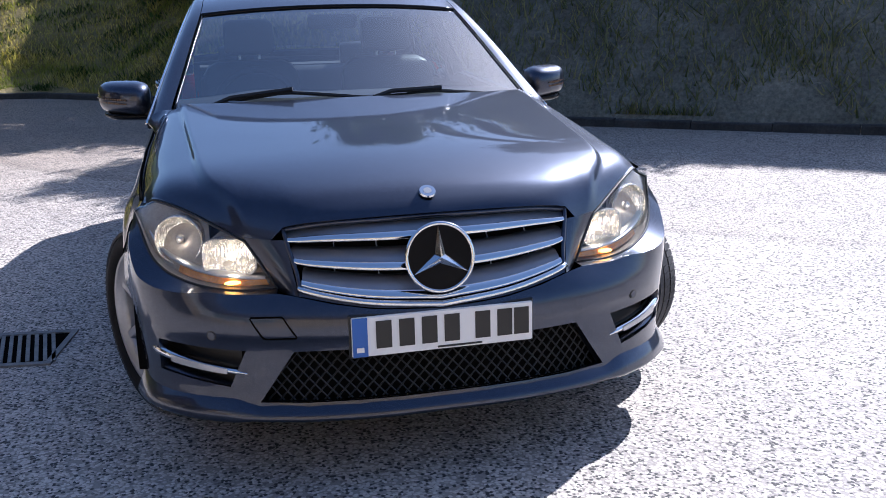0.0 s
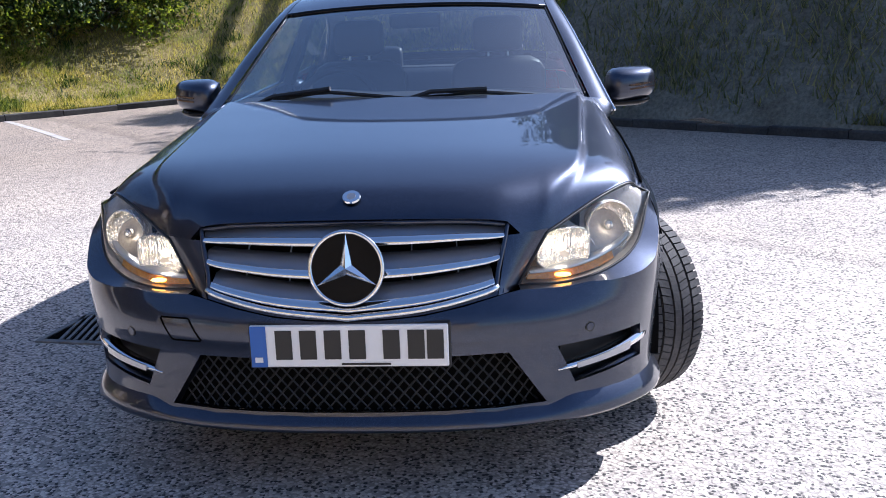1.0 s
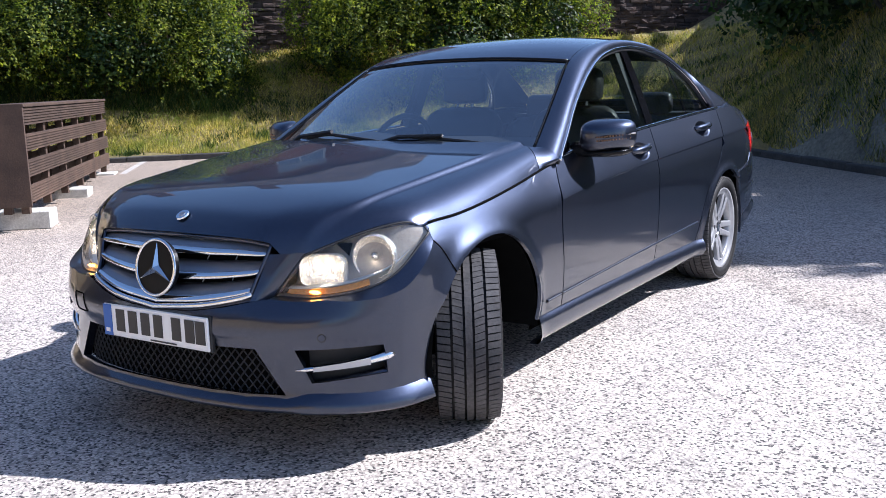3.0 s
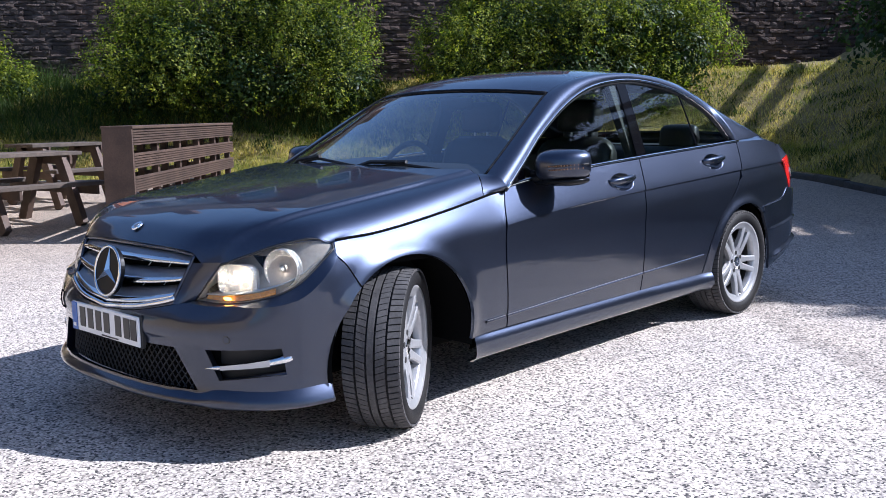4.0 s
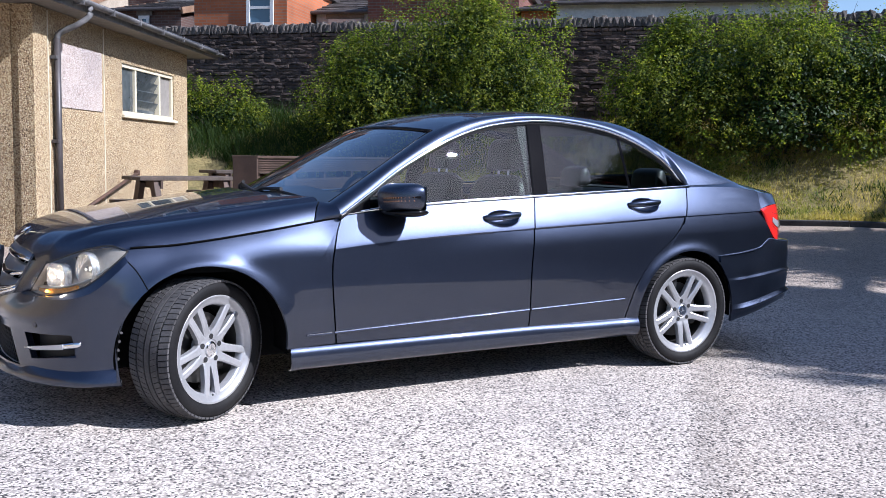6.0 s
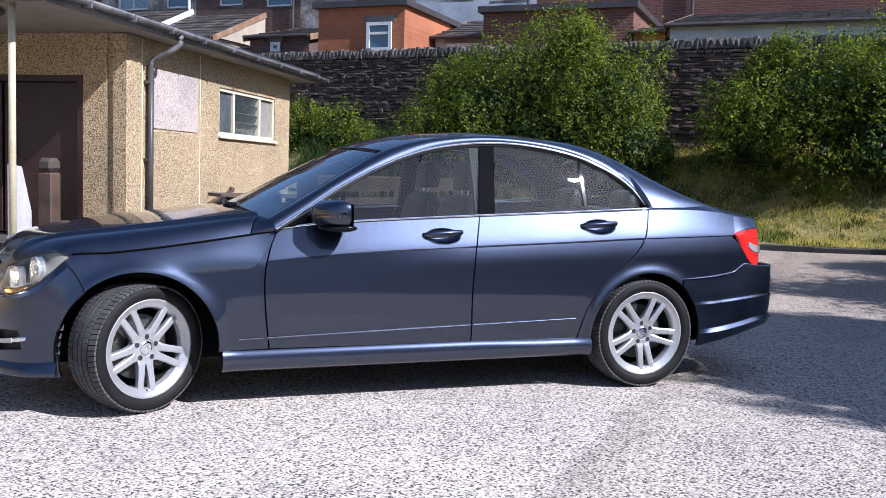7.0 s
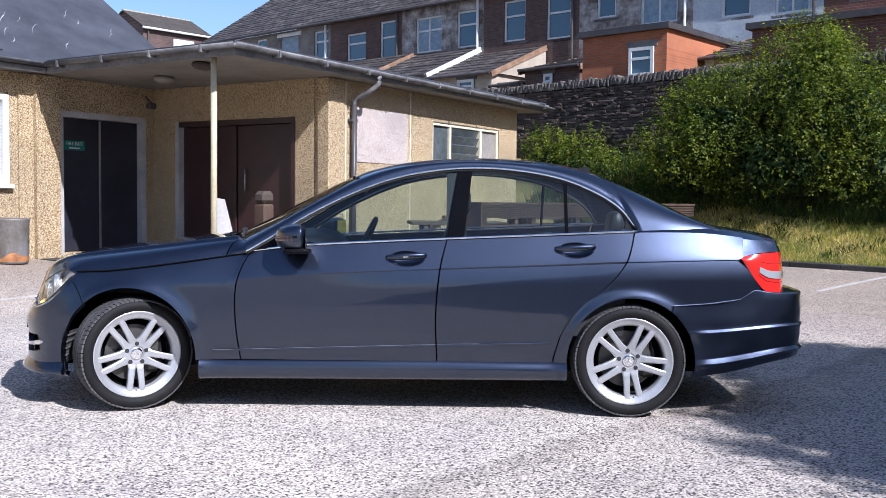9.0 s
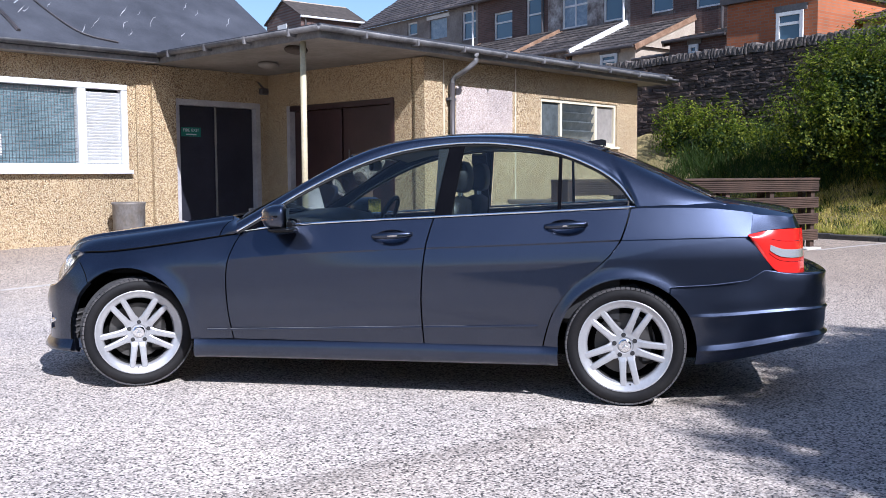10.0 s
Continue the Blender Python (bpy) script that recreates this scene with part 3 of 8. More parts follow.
def half_pipe(bm, a, b, r):
    a, b = Vector(a), Vector(b)
    d = (b - a).normalized()
    s = d.cross(Vector((0, 0, 1)))
    rows_ = []
    for p in (a, b):
        rows_.append([bm.verts.new(p + s * math.cos(t) * r + Vector((0, 0, math.sin(t) * r))) for t in np.linspace(math.pi, 2 * math.pi, 9)])
        rows_[-1] += [bm.verts.new(p + s * math.cos(t) * (r - 0.008) + Vector((0, 0, math.sin(t) * (r - 0.008)))) for t in np.linspace(2 * math.pi, math.pi, 9)]
    k = len(rows_[0])
    for j in range(k):
        bm.faces.new((rows_[0][j], rows_[0][(j + 1) % k], rows_[1][(j + 1) % k], rows_[1][j]))
    bm.faces.new(rows_[0][::-1])
    bm.faces.new(rows_[1])
    return bm


part("gutter", half_pipe(bmesh.new(), (CORN - 0.1, EAVE - 0.08, TOP + 0.12), (11.35, EAVE - 0.08, TOP + 0.08), 0.058), GREY_GUTTER, BUILDING, "pale grey plastic gutter", True)
part("gutter", half_pipe(bmesh.new(), (CORN - 0.08, EAVE - 0.1, TOP + 0.12), (CORN - 0.08, 7.98, TOP + 0.12), 0.058), GREY_GUTTER, BUILDING, smooth=True)
part("gutter", half_pipe(bmesh.new(), (-9.3, 7.93, TOP + 0.10), (CORN - 0.02, 7.93, TOP + 0.12), 0.058), GREY_GUTTER, BUILDING, smooth=True)
for x in np.arange(3.7, 11.2, 0.9):
    part("gutter_bracket", nbox(x - 0.015, x + 0.015, EAVE - 0.145, EAVE - 0.015, TOP + 0.03, TOP + 0.115), GREY_GUTTER, BUILDING)
for y in np.arange(4.9, 7.9, 0.9):
    part("gutter_bracket", nbox(CORN - 0.145, CORN - 0.015, y - 0.015, y + 0.015, TOP + 0.035, TOP + 0.125), GREY_GUTTER, BUILDING)
# pitched felt roof of the main hall
part("hall_fascia", nbox(-9.3, CORN - 0.03, 7.985, 8.01, TOP - 0.01, TOP + 0.12), FASCIA_GREY, BUILDING)
part("hall_soffit", nbox(-9.3, CORN - 0.03, 8.01, WF + 0.1, TOP + 0.005, TOP + 0.03), SOFFIT, BUILDING)
bm = bmesh.new()
RIDGE_Y, RIDGE_Z, VERGE = 12.6, 6.2, 5.72
pv = [(-9.4, 7.97, TOP + 0.12), (VERGE, 7.97, TOP + 0.12), (VERGE, RIDGE_Y, RIDGE_Z), (-9.4, RIDGE_Y, RIDGE_Z), (-9.4, 17.2, TOP + 0.1), (VERGE, 17.2, TOP + 0.1)]
v = [bm.verts.new(p) for p in pv] + [bm.verts.new((p[0], p[1], p[2] - 0.07)) for p in pv]
for q in ((0, 1, 2, 3), (3, 2, 5, 4), (9, 8, 7, 6), (10, 11, 8, 9), (1, 7, 8, 2), (2, 8, 11, 5), (0, 6, 7, 1)):
    bm.faces.new([v[k] for k in q])
hall_roof = part("hall_roof", bm, FELT, BUILDING, "dark blue-grey felted pitched roof with pale scratches")
bm = bmesh.new()
vs = [[bm.verts.new((x, *q)) for q in ((8.2, TOP + 0.17), (16.9, TOP + 0.17), (RIDGE_Y, RIDGE_Z - 0.1))] for x in (VERGE - 0.1, VERGE - 0.3)]
bm.faces.new(vs[0])
bm.faces.new(vs[1][::-1])
part("gable_wall", bm, PEBBLE, BUILDING)
# odd timbers left where the two roofs meet
for k, (x, y, a, w_) in enumerate(((4.62, 7.75, 10, 0.42), (4.9, 7.95, -16, 0.30), (5.2, 7.9, 25, 0.34))):
    part("loose_timber", nbox(-w_ / 2, w_ / 2, -0.05, 0.05, 0, 0.06 + 0.03 * (k == 0), m=Matrix.Translation((x, y, TOP + 0.172)) @ Matrix.Rotation(radians(a), 4, "Z")), GREY_WOOD, hall_roof)
# pale tears in the felt, and a cable that hangs over the slope
TEAR = surface("torn_felt", (0.22, 0.225, 0.24), (0.42, 0.42, 0.43), 9, 60, 0.3, 0.8, 0.1)
rng = np.random.default_rng(77)
pitch = (RIDGE_Z - TOP - 0.12) / (RIDGE_Y - 7.97)


def on_slope(x, y):
    """A point on the long slope."""
    return Vector((x, y, TOP + 0.12 + pitch * (y - 7.97))) + Vector((0, -pitch, 1)).normalized() * 0.006


for _ in range(26):
    x, y = rng.uniform(1.2, 5.3), rng.uniform(8.15, 10.0)
    L, wd = rng.uniform(0.10, 0.34), rng.uniform(0.004, 0.009)
    bow_ = rng.uniform(-0.035, 0.035)
    bm = bmesh.new()
    top_, low_ = [], []
    for f in np.linspace(0, 1, 6):
        c, y_ = x + L * f, y + 1.1 * L * f + bow_ * math.sin(math.pi * f) + rng.uniform(-0.012, 0.012)
        h_ = wd * math.sin(math.pi * min(max(f, 0.08), 0.92))
        top_.append(bm.verts.new(on_slope(c, y_ + h_)))
        low_.append(bm.verts.new(on_slope(c, y_ - h_)))
    for k in range(len(top_) - 1):
        bm.faces.new((low_[k], low_[k + 1], top_[k + 1], top_[k]))
    part("felt_tear", bm, TEAR, hall_roof)
part("roof_cable", tube(bmesh.new(), [on_slope(x, y) + Vector((0, 0, 0.012)) for x, y in spline([(1.45, 10.4), (1.62, 9.4), (1.80, 8.7), (2.05, 8.25), (2.5, 8.12)], 24)], 0.014, 6), DARK_PIPE, hall_roof)
# post of the porch
POST_PAINT = surface("old_cream_paint", (0.40, 0.35, 0.22), (0.54, 0.48, 0.32), 3, 40, 0.2, 0.5, 0.1)
bm = rod(bmesh.new(), (3.19, 4.93, 0.05), (3.19, 4.93, TOP), 0.038, seg=16)
rod(bm, (3.19, 4.93, 0.05), (3.19, 4.93, 0.10), 0.07, seg=16)
part("porch_post", bm, POST_PAINT, BUILDING, "cream painted steel porch post", True)


# ---- the building's doors, windows and fittings ----
WIRE_GLASS = surface("net_covered_pane", (0.10, 0.16, 0.18), (0.20, 0.28, 0.30), 2, 90, 0.3, 0.25, 0.1)
DARK_PANE = surface("dim_window_pane", (0.05, 0.06, 0.065), (0.12, 0.135, 0.14), 1.5, 8, 0.3, 0.12, 0.05)
SIGN_GREEN = plain("green_sign", (0.01, 0.16, 0.11), 0.4)
GALV = surface("stained_galvanised_steel", (0.16, 0.13, 0.10), (0.27, 0.275, 0.28), 2.6, 30, 0.3, 0.55, 0.1, metal=0.3)
SLAT_WHITE = surface("white_shutter", (0.68, 0.68, 0.66), (0.80, 0.80, 0.78), 3, 40, 0.1, 0.5, 0.1)

# fire exit: a pair of leaves in a pale frame
FX = part("exit_doors", nbox(3.52, 5.02, WF + 0.19, WF + 0.21, 0.36, 2.36), NAVY_DOOR, BUILDING, "dark double fire-exit doors in a pale frame")
for x0, x1 in ((3.575, 4.255), (4.285, 4.965)):
    part("door_leaf", nbox(x0, x1, WF + 0.10, WF + 0.145, 0.375, 2.31, bevel=0.004), NAVY_DOOR, FX)
part("door_post", nbox(4.257, 4.283, WF + 0.085, WF + 0.12, 0.375, 2.31), SOFFIT, FX)
for x0, x1, z0, z1 in ((3.50, 3.572, 0.33, 2.40), (4.968, 5.05, 0.33, 2.40)):
    part("frame_post", nbox(x0, x1, WF - 0.012, WF + 0.16, z0, z1), FRAME_PALE, FX)
part("frame_head", nbox(3.573, 4.967, WF - 0.012, WF + 0.16, 2.313, 2.40), FRAME_PALE, FX)
part("exit_sign", nbox(3.66, 4.00, WF + 0.092, WF + 0.099, 1.845, 1.985), SIGN_GREEN, FX, "small green sign with white lettering")
txt = bpy.data.curves.new("sign_words", "FONT")
txt.body = "FIRE EXIT"
txt.size, txt.align_x, txt.align_y, txt.extrude = 0.068, "CENTER", "CENTER", 0.0008
words = new("sign_words", txt)
words.data.materials.append(WHITE_PAINT)
words.parent = FX
words.matrix_basis = Matrix.Translation((3.83, WF + 0.089, 1.938)) @ Matrix.Rotation(radians(90), 4, "X")
part("sign_bar", nbox(3.74, 3.92, WF + 0.089, WF + 0.091, 1.868, 1.886), WHITE_PAINT, FX)

# brown porch doors
BD = part("porch_doors", nbox(UB + 0.19, UB + 0.21, 5.43, 7.84, 0.3, 2.30), BROWN_DOOR, BUILDING, "dark brown double porch doors with a slim pull handle")
for y0, y1 in ((5.50, 6.62), (6.66, 7.78)):
    part("door_leaf", nbox(UB + 0.09, UB + 0.14, y0, y1, 0.31, 2.25, bevel=0.004), BROWN_DOOR, BD)
for y0, y1 in ((5.425, 5.495), (7.785, 7.86)):
    part("frame_post", nbox(UB - 0.012, UB + 0.14, y0, y1, 0.28, 2.34), FRAME_PALE if y0 > 6 else BROWN_DOOR, BD)
part("frame_head", nbox(UB - 0.01, UB + 0.14, 5.497, 7.783, 2.255, 2.335), BROWN_DOOR, BD)
part("pull_handle", rod(bmesh.new(), (UB + 0.055, 6.45, 1.28), (UB + 0.055, 6.45, 1.62), 0.012, seg=10), SATIN, BD, smooth=True)

# long wall's window: three lights in cream frames, louvred panes
WN = part("window_1", nbox(7.88, 10.06, WA + 0.10, WA + 0.11, 1.73, 2.44), DARK_PANE, BUILDING, "cream-framed window with frosted louvre panes")
for x0, x1, z0, z1 in ((7.87, 10.07, 2.395, 2.45), (7.87, 10.07, 1.72, 1.775), (7.87, 7.925, 1.777, 2.393), (8.42, 8.475, 1.777, 2.393), (9.42, 9.49, 1.777, 2.393), (10.015, 10.07, 1.777, 2.393)):
    part("window_frame", nbox(x0, x1, WA + 0.02, WA + 0.098, z0, z1, bevel=0.004), CREAM, WN)
part("window_sill", nbox(7.83, 10.11, WA - 0.05, WA + 0.05, 1.675, 1.718, bevel=0.006), CREAM, WN)
for z in (1.88, 2.03, 2.18, 2.32):
    part("louvre_pane", nbox(8.48, 9.415, -0.002, 0.002, -0.085, 0.085, m=Matrix.Translation((0, WA + 0.075, z)) @ Matrix.Rotation(radians(28), 4, "X")), DARK_PANE, WN)
for x0, x1, mat in ((7.93, 8.415, DARK_PANE), (9.495, 10.01, SOFFIT)):
    part("pane", nbox(x0, x1, WA + 0.06, WA + 0.066, 1.78, 2.39), mat, WN)
# hall window with wire mesh
WL = part("window_2", nbox(-0.54, 2.71, WF + 0.14, WF + 0.15, 1.35, 2.51), DARK_PANE, BUILDING, "large white-framed window behind wire mesh, with a shutter")
for x0, x1, z0, z1 in ((-0.55, 2.72, 2.46, 2.54), (-0.55, 2.72, 1.33, 1.42), (1.98, 2.10, 1.422, 2.458), (2.63, 2.72, 1.422, 2.458), (-0.55, -0.47, 1.422, 2.458)):
    part("window_frame", nbox(x0, x1, WF - 0.03, WF + 0.10, z0, z1, bevel=0.005), WHITE_PAINT, WL)
part("window_sill", nbox(-0.6, 2.76, WF - 0.09, WF + 0.02, 1.275, 1.328, bevel=0.006), WHITE_PAINT, WL)
part("pane", nbox(-0.46, 1.975, WF + 0.075, WF + 0.081, 1.425, 2.455), WIRE_GLASS, WL)
for z in np.arange(1.45, 2.44, 0.045):
    part("shutter_slat", nbox(2.105, 2.625, -0.004, 0.004, -0.024, 0.024, m=Matrix.Translation((0, WF + 0.03, z)) @ Matrix.Rotation(radians(35), 4, "X")), SLAT_WHITE, WL)
bm = bmesh.new()
for x in np.arange(-0.44, 1.97, 0.045):
    rod(bm, (x, WF + 0.012, 1.425), (x, WF + 0.012, 2.455), 0.0034, seg=4, caps=False)
for z in np.arange(1.45, 2.45, 0.045):
    rod(bm, (-0.46, WF + 0.008, z), (1.975, WF + 0.008, z), 0.0034, seg=4, caps=False)
part("wire_mesh", bm, GREY_GUTTER, WL)
part("paper_notice", nbox(0.62, 0.98, WF + 0.070, WF + 0.073, 1.52, 1.80), WHITE_PAINT, WL)

# rainwater pipe, swan neck
DP = 5.72
pts = [(DP + 0.08, EAVE - 0.08, TOP + 0.05), (DP + 0.08, EAVE - 0.08, TOP - 0.05), (DP + 0.02, EAVE + 0.05, TOP - 0.17), (DP, WA - 0.10, TOP - 0.27), (DP, WA - 0.065, TOP - 0.36)]
part("swan_neck", tube(bmesh.new(), spline(pts, 18), 0.036, 10), GREY_GUTTER, BUILDING, "pale swan-neck pipe", True)
part("downpipe", rod(bmesh.new(), (DP, WA - 0.065, TOP - 0.34), (DP, WA - 0.065, 0.05), 0.040, seg=14), DARK_PIPE, BUILDING, "dark rainwater pipe", True)
for z in (2.30, 1.3, 0.4):
    part("pipe_bracket", nbox(DP - 0.065, DP + 0.065, WA - 0.085, WA - 0.001, z - 0.02, z + 0.02), GREY_GUTTER if z > 2 else DARK_PIPE, BUILDING)
# bulkhead lamps under the porch
for x, y in ((3.42, 5.35), (4.15, 6.9)):
    bm = bmesh.new()
    bmesh.ops.create_uvsphere(bm, u_segments=16, v_segments=8, radius=1.0, matrix=Matrix.Translation((x, y, TOP - 0.035)) @ Matrix.Diagonal((0.17, 0.12, 0.06, 1)))
    part("porch_lamp", bm, GREY_WOOD if y < 6 else SOFFIT, BUILDING, "dull oval ceiling lamp", True)
bm = nbox(4.85, 5.0, 8.02, 8.12, 2.52, 2.62, bevel=0.02)
rod(bm, (4.92, 8.07, 2.62), (4.92, 8.2, 2.72), 0.015)
part("flood_lamp", bm, DARK_PIPE, BUILDING, "small dark floodlight")
# things in the porch and by the walls
def ground_b(x, y):
    p = B @ Vector((x, y, 0))
    return ground_z(p.x, p.y)


BIN = thing("steel_bin", B @ Matrix.Translation((2.49, 7.95, ground_b(2.5, 7.95))) @ Matrix.Diagonal((0.98, 0.98, 1.32, 1)), "rusting galvanised steel bin beside the wall", "bin")
bm = bmesh.new()
prof = [(0.0, 0.0), (0.20, 0.0), (0.215, 0.02), (0.225, 0.42), (0.24, 0.44), (0.23, 0.455), (0.215, 0.44), (0.20, 0.05)]
rings = [[bm.verts.new((r * math.cos(a), r * math.sin(a), z)) for a in np.linspace(0, 2 * math.pi, 28, endpoint=False)] for r, z in prof[1:]]
for a, b in zip(rings, rings[1:]):
    for k in range(28):
        bm.faces.new((a[k], a[(k + 1) % 28], b[(k + 1) % 28], b[k]))
bm.faces.new(rings[0][::-1])
part("drum", bm, GALV, BIN, smooth=True)
RUST = surface("orange_rust", (0.22, 0.085, 0.03), (0.42, 0.19, 0.07), 9, 60, 0.4, 0.85, 0.1, bump=0.4, bump_scale=60)
bm = bmesh.new()
ra, rb = [], []
for k, a in enumerate(np.linspace(0, 2 * math.pi, 40, endpoint=False)):
    h = 0.085 + 0.022 * math.sin(3 * a + 1) + 0.012 * math.sin(5 * a)
    ra.append(bm.verts.new((0.2185 * math.cos(a), 0.2185 * math.sin(a), 0.022)))
    rb.append(bm.verts.new(((0.2185 + 0.025 * h) * math.cos(a), (0.2185 + 0.025 * h) * math.sin(a), h)))
for k in range(40):
    bm.faces.new((ra[k], ra[(k + 1) % 40], rb[(k + 1) % 40], rb[k]))
part("rust_band", bm, RUST, BIN, "orange rust round the foot", True)
part("side_hole", rod(bmesh.new(), (0.14, -0.17, 0.22), (0.145, -0.176, 0.22), 0.02, seg=10), DARK_PIPE, BIN)
GB = thing("white_panel", B @ Matrix.Translation((3.27, 5.0, ground_b(3.4, 5.0))), "white leaning board standing in the porch", "board")
bm = bmesh.new()
vs = [bm.verts.new(p) for p in ((0, 0, 0), (0.34, 0, 0), (0.33, 0, 0.66), (0.17, 0, 1.14), (0, 0, 1.16))]
f = bm.faces.new(vs)
ext = bmesh.ops.extrude_face_region(bm, geom=[f])
bmesh.ops.translate(bm, vec=(0, 0.05, 0), verts=[v for v in ext["geom"] if isinstance(v, bmesh.types.BMVert)])
bmesh.ops.recalc_face_normals(bm, faces=bm.faces)
part("board", bm, FRAME_PALE, GB)
LB_ = thing("litter_bin", B @ Matrix.Translation((4.78, 5.6, 0.30)), "dark brown litter bin with a domed lid in the porch", "bin")
part("body", nbox(-0.10, 0.10, -0.10, 0.10, 0, 0.80, bevel=0.02), BROWN_WOOD, LB_)
part("lid", nbox(-0.11, 0.11, -0.11, 0.11, 0.805, 0.98, bevel=0.05), GREY_WOOD, LB_)
# slanting handrail by the long wall
HR = thing("handrail", B @ Matrix.Translation((6.85, WA - 0.12, 0.0)), "dark rusty handrail sloping along the pebbledash wall", "handrail")
HR_MAT = surface("brown_rusted_rail", (0.05, 0.028, 0.018), (0.12, 0.065, 0.04), 8, 60, 0.3, 0.7, 0.1, bump=0.3, bump_scale=60)
part("rail", rod(bmesh.new(), (-1.2, 0, 0.29), (1.2, 0, 0.87), 0.024, seg=10), HR_MAT, HR, smooth=True)
part("end_knob", nbox(1.19, 1.27, -0.035, 0.035, 0.85, 0.93, bevel=0.012), HR_MAT, HR)
for x in (-1.05, 0.0, 1.05):
    part("bracket", rod(bmesh.new(), (x, 0.0, 0.58 + 0.2417 * x - 0.02), (x, 0.125, 0.58 + 0.2417 * x - 0.06), 0.012, seg=8), HR_MAT, HR, smooth=True)
# roof scratches and patched strip of felt on the hall roof
SCUFF = plain("pale_scuff", (0.45, 0.46, 0.48), 0.7)
rng = np.random.default_rng(11)
slope = Vector((0, RIDGE_Y - 7.97, RIDGE_Z - TOP - 0.12))
nrm = Vector((0, -slope.z, slope.y)).normalized()
for i in range(12):
    x, f = rng.uniform(-1.0, 2.6), rng.uniform(0.05, 0.55)
    p = Vector((x, 7.97, TOP + 0.12)) + slope * f + nrm * 0.006
    d = (Vector((1, 0, 0)) * rng.uniform(0.5, 1) + slope.normalized() * rng.uniform(0.2, 0.8)).normalized()
    L = rng.uniform(0.05, 0.22)
    t = d.cross(nrm) * rng.uniform(0.004, 0.011)
    bm = bmesh.new()
    bm.faces.new([bm.verts.new(q) for q in (p - t, p + d * L - t * 0.4, p + d * L + t * 0.4, p + t)])
    part("scuff", bm, SCUFF, hall_roof)
pts = [Vector((0.2 + 0.9 * f + 0.25 * math.sin(f * 3), 7.97, TOP + 0.12)) + slope * (0.50 - 0.46 * f) + nrm * 0.012 for f in np.linspace(0, 1, 14)]
part("felt_seam", tube(bmesh.new(), pts, 0.03, 6), DARK_PIPE, hall_roof)


# ---- the car: x to its left, front towards -y ----
CAR = thing("saloon_car", Matrix.Identity(4), "dark blue-grey metallic four-door saloon car with silver wheels", "car")


def curve(pts):
    a = spline(pts, 240)
    return lambda t: np.interp(t, a[:, 0], a[:, 1])


WY, WZ, WR = 1.385, 0.317, 0.356                 # wheel arches
FY, FR = 1.430, 0.378                            # the front ones lie further forward and are wider
belt = curve([(-0.90, 0.885), (-0.75, 0.902), (-0.4, 0.94), (0.35, 0.982), (1.01, 1.015), (1.41, 1.035), (1.8, 1.035), (2.1, 1.0), (2.3, 0.96)])
shut = curve([(-2.0, 0.735), (-1.735, 0.771), (-1.54, 0.782), (-1.22, 0.822), (-0.8, 0.885), (-0.7, 0.905)])
crease = curve([(-2.2, 0.62), (-1.4, 0.672), (-0.8, 0.748), (-0.37, 0.785), (0.3, 0.82), (0.94, 0.85), (1.35, 0.872), (2.01, 0.893), (2.3, 0.895)])
plan = curve([(-2.0, 0.845), (-1.75, 0.868), (-1.4, 0.884), (-0.95, 0.874), (0.0, 0.869), (0.9, 0.875), (1.4, 0.888), (1.75, 0.875), (2.05, 0.842), (2.3, 0.79)])
door_front = curve([(0.28, -0.80), (0.48, -0.825), (0.67, -0.832), (0.80, -0.805), (0.90, -0.757), (1.0, -0.70)])
b_gap = curve([(0.28, 0.302), (0.56, 0.292), (0.81, 0.312), (0.99, 0.352), (1.1, 0.37)])
door_rear = curve([(0.28, 0.945), (0.38, 0.968), (0.50, 1.01), (0.63, 1.105), (0.74, 1.245), (0.84, 1.335), (0.93, 1.375), (1.04, 1.405)])


def side_x(y, z):
    """Half the body's width on its side at y and height z."""
    p, zc, zb = float(plan(y)), float(crease(y)), float(belt(y) + (shut(y) - belt(y)) * smooth01((-0.75 - y) / 0.1))
    fw = smooth01((-0.8 - y) / 0.35)
    w = smooth01((y + 0.5) / 0.95)
    if z >= zc:
        t = (z - zc) / max(zb - zc, 0.02)
        x = p - 0.006 - (0.066 - 0.014 * fw) * t ** (1.12 + 0.65 * fw) - 0.006 * w
    else:
        t = (zc - z) / max(zc - 0.2, 0.05)
        x = p - 0.020 * w * max(0, 1 - t / 0.16) ** 1.5 - 0.006 * (1 - w) * max(0, 1 - t / 0.3) - 0.055 * max(0.0, (t - 0.40) / 0.6) ** 2
    for wy, wr in ((-FY, FR), (WY, WR)):
        r = math.hypot(y - wy, z - WZ)
        x += 0.016 * math.exp(-(((r - wr) / 0.038) ** 2)) * (1 if z > 0.25 else 0.4)
    return x


